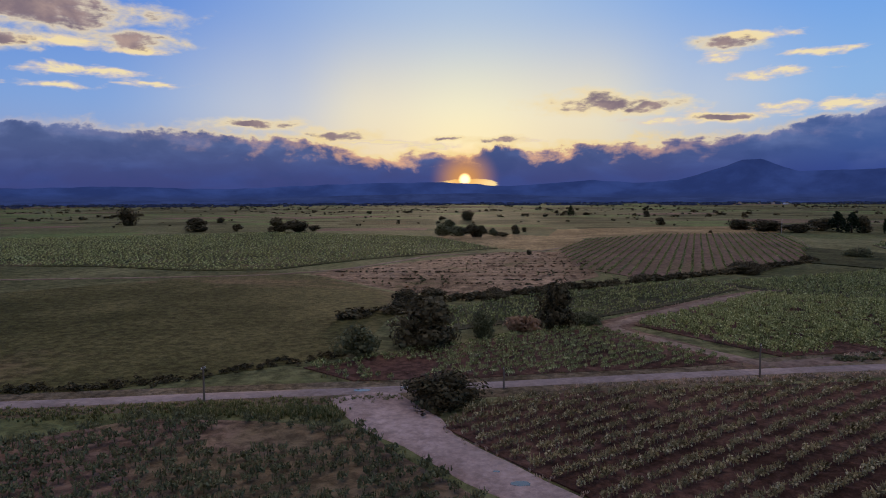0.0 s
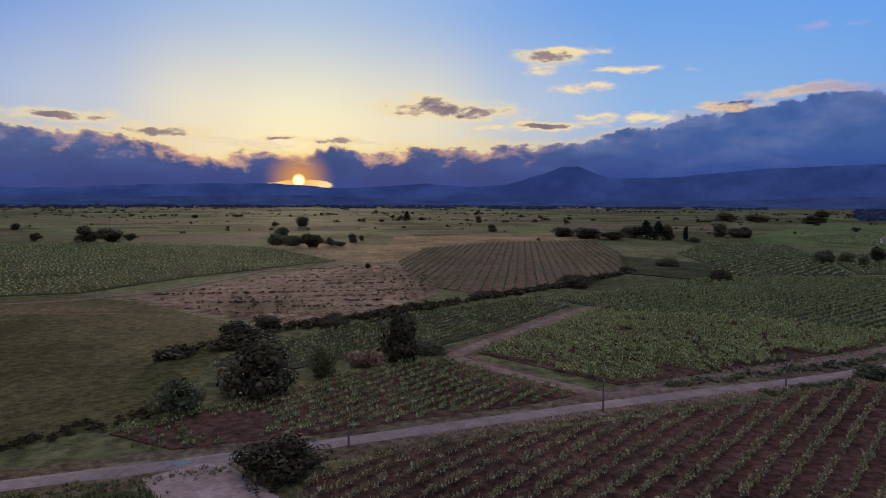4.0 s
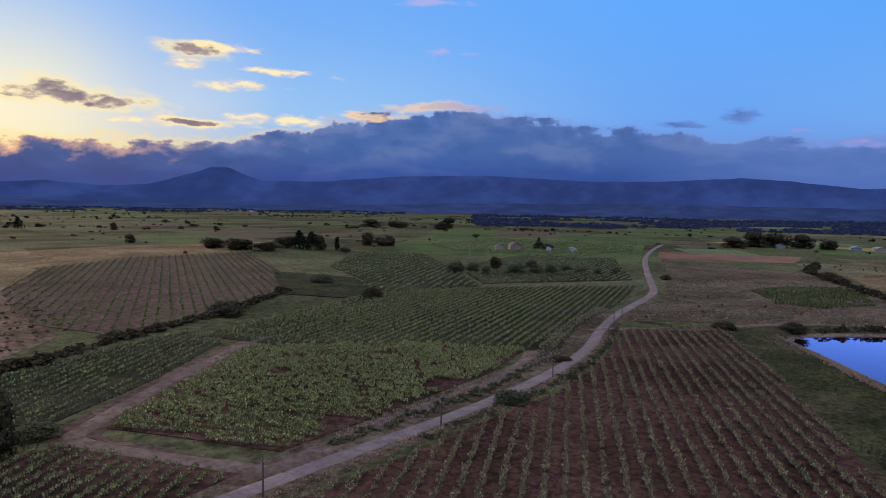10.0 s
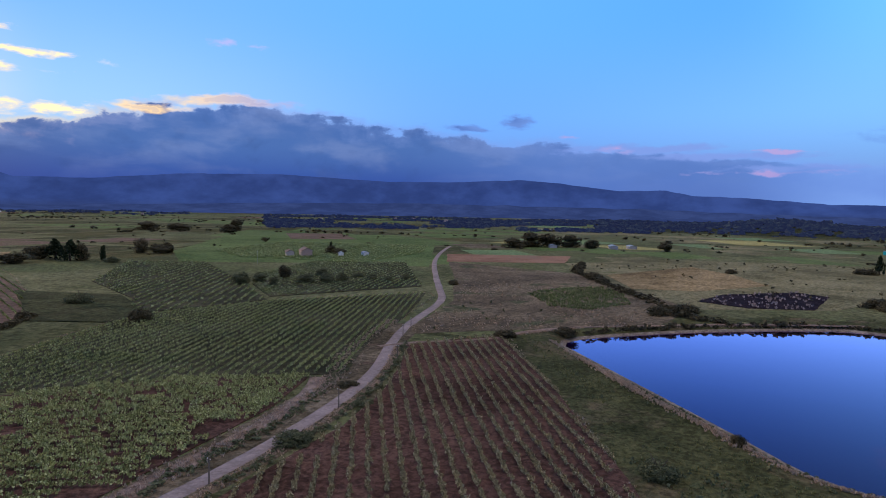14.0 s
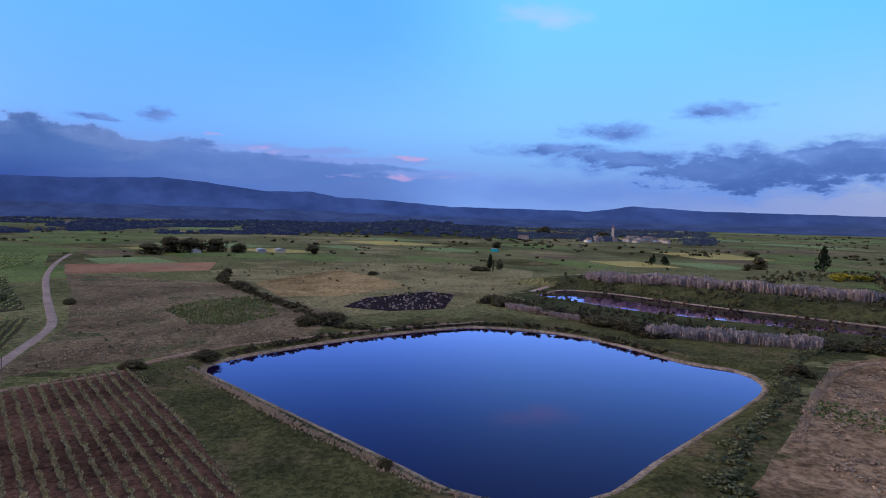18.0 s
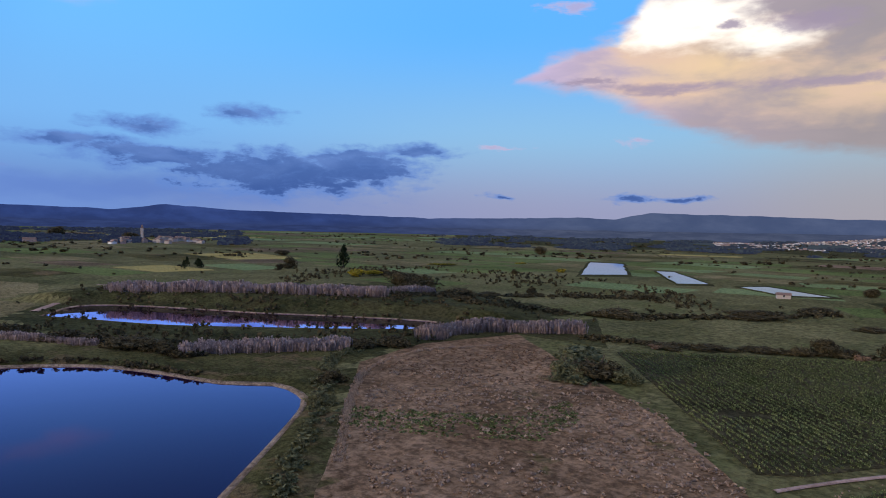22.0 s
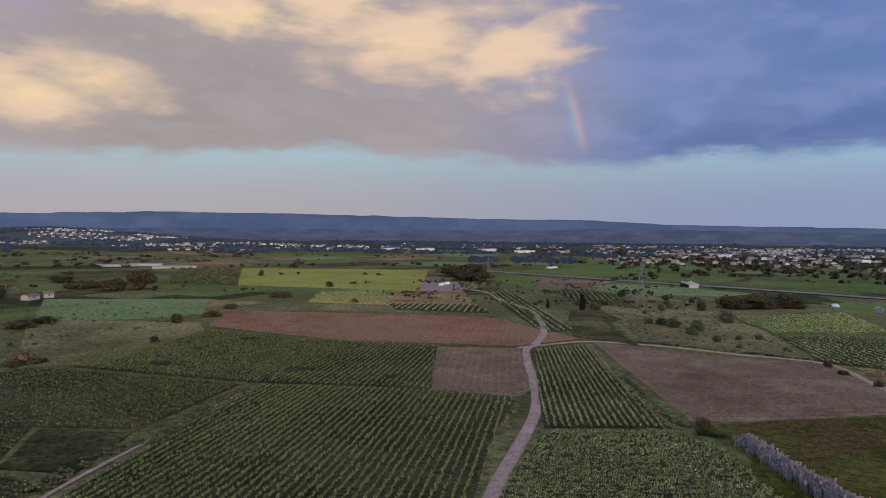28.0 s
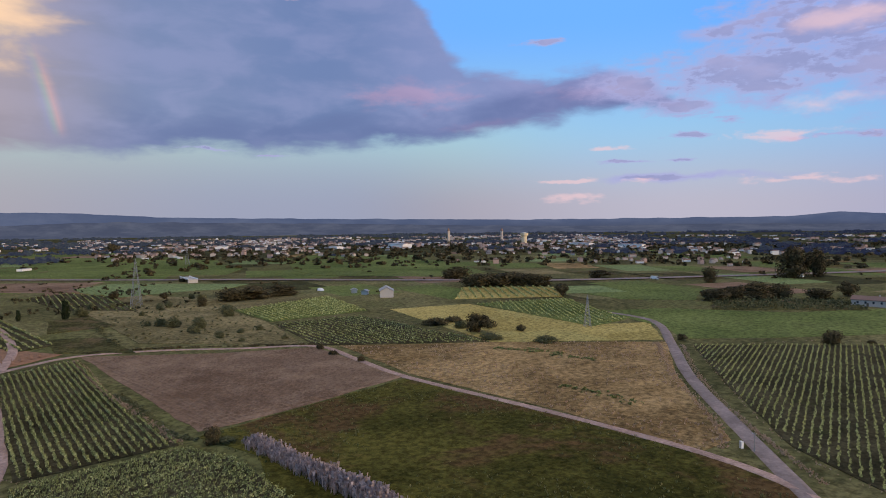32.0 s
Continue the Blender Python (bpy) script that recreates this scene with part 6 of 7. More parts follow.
for i, pts in enumerate(EDGES):
    closed = [*pts, pts[0]]
    if min(math.hypot(x, y) for x, y in pts) < 260:
        along("grass_verge", "tufts of rough grass edging a vineyard", "grass", closed, 1.1, 0.42, 0.9, M["grass"] if i % 2 else M["tuft"], TUFTS, 200 + i)

# ---- far plain: fields, groves, woods ----
far_mats = [M[k] for k in ("crop", "meadow", "dry", "mint", "bank", "crop", "plain", "pasture", "plough", "crop", "crop", "dark", "mint", "bank")]
north_mats = [M[k] for k in ("crop", "bank", "meadow", "plain", "bank", "crop", "plain", "meadow", "mauve", "crop", "plain", "bank", "meadow", "crop")]
east_mats = [M[k] for k in ("pasture", "mint", "crop", "plain", "pasture", "heath", "crop", "plain", "mint", "pasture", "crop", "hay", "plain", "meadow")]
g_far = np.random.default_rng(11)


def near_free(x, y):
    """Whether a place on the plain lies outside the mapped fields."""
    r = math.hypot(x, y)
    a = math.degrees(math.atan2(x, y)) % 360
    limit = {0: 500, 1: 520, 2: 640, 3: 560, 4: 420, 5: 400, 6: 400, 7: 500, 8: 500}[min(8, int(a / 40))]
    return r > limit


for ring, (r0, r1, cell) in enumerate(((400, 900, 105), (900, 1500, 170), (1500, 2400, 270), (2400, 3500, 420))):
    for gx_ in np.arange(-r1, r1, cell):
        for gy_ in np.arange(-r1, r1, cell * 0.62):
            cx, cy = gx_ + g_far.uniform(-0.1, 0.1) * cell, gy_ + g_far.uniform(-0.1, 0.1) * cell
            r = math.hypot(cx, cy)
            az_c = math.degrees(math.atan2(cx, cy)) % 360
            if not (r0 <= r < r1) or not near_free(cx, cy) or 282 < az_c < 320 or g_far.random() < 0.10:
                continue
            t_ = 0.5 + 0.35 * noise.noise((cx * 0.0012, cy * 0.0012, 2.0)) * 3
            w_, h_ = cell * g_far.uniform(0.40, 0.52), cell * 0.31 * g_far.uniform(0.75, 1.0)
            ca_, sa_ = math.cos(t_), math.sin(t_)
            pts = []
            for sx, sy in ((-1, -1), (1, -1), (1, 1), (-1, 1)):
                px_, py_ = sx * w_ * g_far.uniform(0.8, 1.05), sy * h_ * g_far.uniform(0.8, 1.05)
                pts.append((cx + px_ * ca_ - py_ * sa_, cy + px_ * sa_ + py_ * ca_))
            mat = (east_mats if 62 < az_c < 150 else far_mats if az_c < 282 and az_c > 62 else north_mats)[int(g_far.integers(0, len(far_mats)))]
            z_ = (0.004 if ring == 0 else 0.05 * ring) + 0.0006 * int(g_far.integers(0, 40))
            me = sheet_mesh("far_field", pts, mat, z_, 0.0)
            tagged(new("far_field", me), "far field of the patchwork plain", "field", kind="structure")

BLOBS = [crown_quads(900 + i, 15, 4, 0.27, "bush") for i in range(5)]


def hill_height(x, y):
    return 52.0 * math.exp(-(((x - 600) / 480) ** 2 + ((y + 2880) / 430) ** 2)) if y < -2000 else 0.0


def far_trees(name, label, pts_fn, n, size, mat, seed, tall=0.75):
    g = np.random.default_rng(seed)
    x, y = pts_fn(g, n)
    me = scatter_mesh(name, BLOBS, x, y, np.array([hill_height(u, v) for u, v in zip(x, y)]), size * g.uniform(0.5, 1.4, len(x)), mat, g, tall)
    return tagged(new(name, me), label, "woods", kind="stuff")


def sector(a0, a1, r0, r1, clump=0.0, line=0.0):
    """Random places in a sector of the plain, gathered into clumps or hedge lines."""
    def pick(g, n):
        a, r = np.radians(g.uniform(a0, a1, n * 4)), np.sqrt(g.uniform(r0**2, r1**2, n * 4))
        x, y = np.sin(a) * r, np.cos(a) * r
        if clump:
            f = np.array([noise.noise((u * 0.006, v * 0.006, clump)) for u, v in zip(x, y)])
            keep = f > 0.16
            x, y = x[keep][:n], y[keep][:n]
        elif line:
            f = np.array([noise.noise((u * 0.0035 + v * 0.002, v * 0.009 - u * 0.003, line)) for u, v in zip(x, y)])
            keep = np.abs(f) < 0.022
            x, y = x[keep][:n], y[keep][:n]
        else:
            x, y = x[:n], y[:n]
        return x, y
    return pick


far_trees("far_hedgerows", "dark hedgerows between far fields to the north", sector(-38, 60, 560, 2300, 0, 1.3), 3000, 3.6, M["tree"], 61)
far_trees("far_hedgerows", "dark hedgerows between far fields to the east", sector(60, 150, 620, 2400, 0, 2.3), 2400, 4, M["tree"], 62)
far_trees("far_hedgerows", "dark hedgerows between far fields to the south", sector(150, 282, 430, 2000, 0, 3.3), 4200, 4.6, M["tree"], 63)
far_trees("far_groves", "scattered far groves", sector(-38, 130, 900, 3000, 4.4), 1300, 9, M["tree"], 64, 0.6)
far_trees("far_groves", "scattered far groves to the south", sector(130, 280, 900, 2600, 5.4), 1400, 9, M["tree"], 65, 0.6)
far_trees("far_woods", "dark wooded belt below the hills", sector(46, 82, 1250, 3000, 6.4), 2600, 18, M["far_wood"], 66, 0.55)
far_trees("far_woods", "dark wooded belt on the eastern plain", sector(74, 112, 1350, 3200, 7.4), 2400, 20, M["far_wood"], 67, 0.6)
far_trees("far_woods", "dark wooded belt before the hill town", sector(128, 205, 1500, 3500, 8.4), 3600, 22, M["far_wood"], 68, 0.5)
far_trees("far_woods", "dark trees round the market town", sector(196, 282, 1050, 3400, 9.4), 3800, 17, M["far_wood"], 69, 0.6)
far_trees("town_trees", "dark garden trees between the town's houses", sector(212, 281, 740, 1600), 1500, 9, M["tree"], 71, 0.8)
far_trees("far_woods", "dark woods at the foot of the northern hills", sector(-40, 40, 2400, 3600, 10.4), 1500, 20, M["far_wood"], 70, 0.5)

rise_x, rise_y = np.meshgrid(np.linspace(-420, 420, 40), np.linspace(-260, 260, 26), indexing="ij")
rise_z = 26.0 * np.exp(-((rise_x / 210) ** 2 + (rise_y / 120) ** 2)) - 0.8
RISE = pose(1640, 60, 0, 0, 0, 82)
rv = np.array([RISE @ Vector(p) for p in np.stack([rise_x, rise_y, rise_z], -1).reshape(-1, 3)])
rid = np.arange(rise_x.size).reshape(rise_x.shape)
rise_me = mesh_quads("ground_rise", rv, np.stack([rid[:-1, :-1], rid[1:, :-1], rid[1:, 1:], rid[:-1, 1:]], -1).reshape(-1, 4), M["dark"])
rise_me.shade_smooth()
tagged(new("ground_rise", rise_me), "low rise covered in dark wood", "hill", kind="structure")
g_rise = np.random.default_rng(77)
ru, rw = g_rise.normal(0, 190, 900).clip(-400, 400), g_rise.normal(0, 95, 900).clip(-240, 240)
rz = 26.0 * np.exp(-((ru / 210) ** 2 + (rw / 120) ** 2)) - 1.0
rp = np.array([RISE @ Vector(p) for p in zip(ru, rw, rz)])
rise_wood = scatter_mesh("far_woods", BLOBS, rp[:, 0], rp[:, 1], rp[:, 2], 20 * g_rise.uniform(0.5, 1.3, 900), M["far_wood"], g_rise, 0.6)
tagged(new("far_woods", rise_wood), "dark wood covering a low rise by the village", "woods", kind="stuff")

# scrubby plot with small trees, olive grove, small fields of the south
field("field_scrub_plot", [(-191, -374), (-140, -262), (-167, -195), (-209, -254), (-236, -310), (-280, -366), (-270, -440)], M["pasture"], "scrubby grass plot with small trees")
field("field_mint_crop", [(133, -400), (152, -526), (46, -497), (50, -413), (82, -397)], M["mint"], "pale green smooth crop field")
field("field_rough_grass", [(112, -270), (135, -400), (100, -395), (52, -372), (50, -345), (84, -268)], M["pasture"], "rough grass between hedges")
field("field_green_belt", [(-343, -658), (-563, -1040), (-649, -760), (-470, -549)], M["crop"], "bright green far field")
field("field_green_belt_near_town", [(-554, -529), (-795, -736), (-828, -529), (-571, -352)], M["crop"], "bright green field below the town")
field("field_green_wedge", [(-233, -638), (-300, -757), (-279, -583), (-213, -522)], M["crop"], "green wedge of young crop")
field("field_dry_band", [(-66, -427), (-87, -518), (-150, -506), (-120, -412)], M["dry"], "band of dry grass")
field("field_yard", [(-115, -518), (-148, -610), (-185, -601), (-150, -508)], M["lane"], "pale gravel yard beside a yellow field")
vineyard("olive grove in dotted rows", [(82, -654), (75, -913), (3, -890), (20, -620)], 70, 9.0, 7.0, M["bank"], M["tree_soft"], VINES_FAR, scale=3.0, bald=0.0, seed=31)
vineyard("small vineyard before a pylon", [(-223, -490), (-260, -500), (-258, -444), (-212, -357), (-194, -401)], 62, 4.0, 2.0, M["loam"], M["vine"], VINES_FAR, scale=1.3, bald=0.0, seed=38)
vineyard("grey-green orchard before the motorway", [(-349, -59), (-398, -64), (-429, 10), (-377, 18)], 40, 5.0, 3.0, M["bank"], M["tree_soft"], VINES_FAR, scale=2.2, bald=0.0, seed=39)
vineyard("small far vineyard beside a yellow field", [(-17, -459), (-39, -533), (-87, -520), (-66, -427)], 62, 4.5, 2.5, M["hay"], M["vine"], VINES_FAR, scale=1.6, bald=0.0, seed=32)
vineyard("narrow vineyard along the southern track", [(-160, -485), (-189, -503), (-121, -291), (-103, -288)], 72, 4.0, 2.0, M["loam"], M["vine"], VINES_FAR, scale=1.4, bald=0.0, seed=33)
vineyard("far vineyard beyond dry grass", [(-67, -434), (-120, -411), (-111, -366), (-62, -401)], 62, 4.0, 2.0, M["loam"], M["vine"], VINES_FAR, scale=1.3, bald=0.0, seed=34)
vineyard("wide vineyard below the farmhouse", [(225, 222), (300, 190), (345, 222), (420, 275), (380, 330), (300, 300), (255, 262)], 20, 3.2, 1.8, M["loam"], M["vine"], VINES_FAR, scale=1.15, bald=0.1, seed=35)
vineyard("striped far vineyard behind the hedge", [(163, 228), (188, 262), (215, 330), (300, 420), (330, 380), (255, 268), (217, 216)], 35, 4.0, 2.0, M["loam"], M["vine"], VINES_FAR, scale=1.3, bald=0.15, seed=36)
vineyard("green far vineyard round the farmhouse", [(400, 300), (520, 320), (620, 372), (560, 520), (420, 470), (380, 400)], 24, 4.5, 2.6, M["crop"], M["vine"], VINES_FAR, scale=1.5, bald=0.0, seed=37)
strip("road_far_track", [(-82, -257), (-110, -300), (-140, -372), (-150, -440), (-165, -500), (-150, -560)], 3.4, M["road"], "pale track beyond the crossing")
along("hedge", "dark hedge along the farm track", "hedge", [(-116, -262), (-140, -238), (-160, -206), (-171, -190)], 1.6, 1.2, 1.4, M["tree"], CLUMPS, 71, 1.6)
along("hedge", "grassy bank of an irrigation ditch", "hedge", [(-130, -262), (-150, -300), (-185, -370), (-215, -420)], 3.0, 1.2, 1.0, M["tree_soft"], CLUMPS, 72, 1.6)
over("weeds", "small shrubs on the scrub plot", "weeds", [(-191, -374), (-140, -262), (-167, -195), (-209, -254), (-280, -366)], 0.02, 1.5, M["tree_soft"], CLUMPS, 73)
over("grass_tufts", "green tufts in the far meadow strips", "grass", [(90, -270), (130, -395), (60, -365), (60, -290)], 0.06, 0.9, M["grass"], TUFTS, 74)


# ---- furrows ----
def furrows(label, poly, angle, gap, h, mat, seed=1):
    """Low soil ridges left by the plough."""
    a = radians(angle)
    d, q = np.array([math.cos(a), math.sin(a)]), np.array([-math.sin(a), math.cos(a)])
    P = np.array(poly, float)
    verts = []
    for off in np.arange((P @ q).min() + gap / 2, (P @ q).max(), gap):
        s = np.arange((P @ d).min(), (P @ d).max(), 3.0)
        x, y = s * d[0] + off * q[0], s * d[1] + off * q[1]
        on = inside_poly(x, y, poly)
        for i in range(len(s) - 1):
            if on[i] and on[i + 1]:
                w = gap * 0.30
                for side in (-1, 1):
                    for k, (o, z) in ((i, (side * w, 0.0)), (i, (0, h)), (i + 1, (0, h)), (i + 1, (side * w, 0.0))):
                        verts.append((x[k] + q[0] * o, y[k] + q[1] * o, 0.1 + z + 0.03 * noise.noise((x[k], y[k], seed))))
    me = mesh_quads("furrows", np.array(verts), np.arange(len(verts)).reshape(-1, 4), mat)
    return tagged(new("furrows", me), label, "furrows", kind="stuff")


furrows("fine plough ridges in brown soil", [(-112, -255), (-140, -213), (-164, -188), (-135.6, -130), (-108, -134), (-75, -140.5), (-68, -144)], 73, 1.7, 0.22, M["plough"])
furrows("plough ridges in the bare plot", [(-41.6, -265), (-71, -252), (-43, -188), (-36, -182), (-15, -196)], 64.5, 2.6, 0.3, M["plough"], 2)
furrows("faint furrows in the brown fallow", [(-42, 213), (24, 295), (58, 299), (46, 204), (19, 171), (5, 164), (-12, 174)], 66, 6.0, 0.10, M["fallow"], 3)
furrows("plough ridges in red earth", [(46, -359), (36, -420), (-37, -386), (-101, -353), (-109, -270), (-76, -262), (-7, -298)], 62, 3.0, 0.25, M["red"], 4)

# puddles on the gravel track
for px_, py_, pr_ in ((-10.2, 81.4, 1.1), (6.5, 53.9, 0.9), (4.6, 56.4, 0.35), (-5.0, 82.6, 0.5)):
    ring = [(px_ + math.cos(i * 0.42) * pr_ * (1 + 0.3 * noise.noise((i, px_, 0))), py_ + math.sin(i * 0.42) * pr_ * 0.55 * (1 + 0.3 * noise.noise((i, py_, 4)))) for i in range(15)]
    me = mesh_of("puddle", [(x, y, SIDE_Z + 0.075) for x, y in ring] + [(x, y, 0.0) for x, y in ring], [tuple(range(15))] + [(i, i + 15, (i + 1) % 15 + 15, (i + 1) % 15) for i in range(15)], M["water_pale"])
    tagged(new("puddle", me), "shallow puddle on the gravel track", "puddle", "puddles on the track")

# ---- buildings ----
def box(bm, x0, y0, z0, x1, y1, z1):
    v = [bm.verts.new(p) for p in ((x0, y0, z0), (x1, y0, z0), (x1, y1, z0), (x0, y1, z0), (x0, y0, z1), (x1, y0, z1), (x1, y1, z1), (x0, y1, z1))]
    for f in ((3, 2, 1, 0), (4, 5, 6, 7), (0, 1, 5, 4), (1, 2, 6, 5), (2, 3, 7, 6), (3, 0, 4, 7)):
        bm.faces.new([v[i] for i in f])


def house(w, d, h, pitch, wall_mat, roof_mat, label, category="house", windows=0, chimney=True, door=False):
    """A gabled house at the origin: walls, two roof slopes, windows, door and chimney."""
    root = new("house")
    bm = bmesh.new()
    a = [bm.verts.new(p) for p in ((-w / 2, -d / 2, -0.3), (w / 2, -d / 2, -0.3), (w / 2, d / 2, -0.3), (-w / 2, d / 2, -0.3),
                                   (-w / 2, -d / 2, h), (w / 2, -d / 2, h), (w / 2, d / 2, h), (-w / 2, d / 2, h), (-w / 2, 0, h + pitch), (w / 2, 0, h + pitch))]
    for f in ((0, 1, 5, 4), (2, 3, 7, 6), (1, 2, 6, 9, 5), (3, 0, 4, 8, 7), (3, 2, 1, 0)):
        bm.faces.new([a[i] for i in f])
    part("wall", bm, wall_mat, root)
    for s in (-1, 1):
        bm = bmesh.new()
        o = 0.5
        run = d / 2 + o
        drop = pitch * run / (d / 2)
        top, low = h + pitch + 0.05, h + pitch + 0.05 - drop
        v = [bm.verts.new(p) for p in ((-w / 2 - o, 0, top), (w / 2 + o, 0, top), (w / 2 + o, s * run, low), (-w / 2 - o, s * run, low),
                                       (-w / 2 - o, 0, top + 0.25), (w / 2 + o, 0, top + 0.25), (w / 2 + o, s * run, low + 0.25), (-w / 2 - o, s * run, low + 0.25))]
        for f in ((3, 2, 1, 0), (4, 5, 6, 7), (0, 1, 5, 4), (1, 2, 6, 5), (2, 3, 7, 6), (3, 0, 4, 7)):
            bm.faces.new([v[i] for i in f])
        bmesh.ops.recalc_face_normals(bm, faces=bm.faces)
        part("roof_slope", bm, roof_mat, root)
    for i in range(windows):
        for s in (-1, 1):
            x = (i + 0.5) / windows * w * 0.86 - w * 0.43
            bm = bmesh.new()
            box(bm, x - 0.5, s * d / 2 - 0.06, h * 0.45, x + 0.5, s * d / 2 + 0.06, h * 0.45 + 1.3)
            pane = part("window", bm, M["glass"], root)
            bm = bmesh.new()
            box(bm, x - 0.65, s * d / 2 - 0.1, h * 0.45 - 0.14, x + 0.65, s * d / 2 + 0.1, h * 0.45)
            part("sill", bm, M["concrete"], pane, "pale stone sill")
    if door:
        bm = bmesh.new()
        box(bm, -w * 0.05 - 0.55, -d / 2 - 0.07, 0, -w * 0.05 + 0.55, -d / 2 + 0.05, 2.1)
        part("door", bm, M["post"], root)
    if chimney:
        bm = bmesh.new()
        box(bm, w * 0.2, d * 0.1, h, w * 0.2 + 0.7, d * 0.1 + 0.7, h + pitch + 0.9)
        part("chimney", bm, wall_mat, root)
    return tagged(root, label, category)


def turned(x, y, deg, z=0.0, s=1.0):
    return pose(x, y, z, 0, 0, deg) @ Matrix.Diagonal((s, s, s, 1))


farm = house(15, 8, 4.6, 2.0, M["pinkwall"], M["tile"], "pink-walled farmhouse with a terracotta roof", windows=4, door=True)
farm.matrix_basis = turned(424, 372, 50)
barn = house(9, 6, 3.4, 1.4, M["render"], M["tile"], "low pale farm outbuilding beside the farmhouse", "outbuilding", 2, False)
barn.matrix_basis = turned(414, 380, 50)
for x, y, d in ((440, 349, 40), (458, 338, 60)):
    shed = house(6, 4, 2.6, 1.0, M["white"], M["greyroof"], "small white shed beside the farmhouse", "shed", 1, False)
    shed.matrix_basis = turned(x, y, d)
for x, y, d, w in ((735, 205, 20, 26), (748, 188, 25, 18), (700, 262, 30, 12)):
    shed = house(w, 8, 2.8, 1.1, M["render"], M["greyroof"], "long white farm building by a grove", "farm building", 3, False)
    shed.matrix_basis = turned(x, y, d)
grey_barn = house(15, 9, 4.5, 2.4, M["concrete"], M["greyroof"], "grey sheet-roofed barn on the plain", "barn", 2, False, True)
grey_barn.matrix_basis = turned(-336, -265, 35)
for x, y, d, w in ((-342, -287, 20, 6), (-347, -300, 40, 5)):
    cot = house(w, 4, 2.4, 0.9, M["concrete"], M["greyroof"], "small pale hut beside the barn", "hut", 1, False)
    cot.matrix_basis = turned(x, y, d)
tile_house = house(18, 9, 3.6, 1.8, M["render"], M["tile"], "long low house with a terracotta roof", windows=4, door=True)
tile_house.matrix_basis = turned(-400, 20, 75)
pink = house(20, 12, 5.5, 2.5, M["pinkwall"], M["tile"], "large pink house before the wooded hill", windows=4)
pink.matrix_basis = turned(1403, -168, 70)
for x, y, d, w in ((248, -470, 30, 9), (160, -525, 60, 10), (152, -540, 20, 6)):
    ruin = house(w, 6, 2.8, 1.2, M["render"], M["tile"], "small pale stone cabin", "cabin", 1, False)
    ruin.matrix_basis = turned(x, y, d)

# a shelter under turquoise sheeting
bm = bmesh.new()
box(bm, -3, -2, -0.1, 3, 2, 2.6)
bmesh.ops.bevel(bm, geom=bm.edges[:], offset=0.25, segments=2, affect="EDGES")
shelter = new("shelter")
part("sheeting", bm, M["teal"], shelter)
bm = bmesh.new()
box(bm, -3.2, -2.2, 2.6, 3.2, 2.2, 2.75)
part("roof", bm, M["greyroof"], shelter)
shelter.matrix_basis = turned(858, -57, 80, 0, 1.5)
tagged(shelter, "shelter wrapped in bright turquoise sheeting", "shelter")

# round white tent-like house
dome = new("domed_house")
bm = bmesh.new()
bmesh.ops.create_uvsphere(bm, u_segments=18, v_segments=9, radius=5.0)
bmesh.ops.bisect_plane(bm, geom=bm.verts[:] + bm.edges[:] + bm.faces[:], plane_co=(0, 0, 0), plane_no=(0, 0, -1), clear_outer=True)
bmesh.ops.scale(bm, vec=(1.5, 1.0, 0.75), verts=bm.verts)
part("shell", bm, M["white"], dome)
bm = bmesh.new()
box(bm, -1.2, -5.2, 0, 1.2, -4.2, 2.2)
part("door", bm, M["glass"], dome)
dome.matrix_basis = turned(-351, -334, 60, 0, 0.55)
tagged(dome, "white dome-shaped farm shelter with a dark door", "shelter")

# ---- towns ----
def sector_ring(a0, a1, r0, r1, n=14):
    """Outline of a piece of the plain between two bearings and two distances, with uneven edges."""
    inner, outer = [], []
    for i in range(n + 1):
        a = radians(a0 + (a1 - a0) * i / n)
        k0, k1 = 1 + 0.10 * math.sin(i * 2.3), 1 + 0.05 * math.sin(i * 1.7)
        inner.append((math.sin(a) * r0 * k0, math.cos(a) * r0 * k0))
        outer.append((math.sin(a) * r1 * k1, math.cos(a) * r1 * k1))
    return inner + outer[::-1]


field("field_town_gardens", sector_ring(214, 281, 1120, 3500), M["dark"], "dark wooded gardens between the town's houses", 0.22)
field("field_valley_woods", sector_ring(130, 214, 1750, 3500), M["dark"], "dark wooded valley floor before the hills", 0.22)
walls = [M["render"], M["white"], M["pinkwall"], M["render"]]
stock = []
for i, (w, d, h, p) in enumerate(((12, 9, 5.5, 1.8), (15, 10, 4.0, 1.8), (10, 8, 7.5, 1.6), (18, 10, 6.5, 2.0))):
    stock.append(house(w, d, h, p, walls[i], M["tile"], "pale town house with a tiled roof", windows=0))
    stock[-1].matrix_basis = turned(-1200 - 20 * i, -800, 20 * i)
    tagged(stock[-1], group="houses of the market town")


def town(n, a0, a1, r0, r1, group, seed, size=1.0, lump=0.0):
    g = np.random.default_rng(seed)
    made = 0
    while made < n:
        a, r = radians(g.uniform(a0, a1)), math.sqrt(g.uniform(r0**2, r1**2))
        x, y = math.sin(a) * r, math.cos(a) * r
        if noise.noise((x * 0.004, y * 0.004, seed)) < lump:
            continue
        ob = copy_thing(stock[int(g.integers(0, 4))], turned(x, y, g.choice([20, 110, 35, 125]) + g.uniform(-8, 8), hill_height(x, y), size * g.uniform(0.8, 1.35)))
        tagged(ob, group=group)
        made += 1


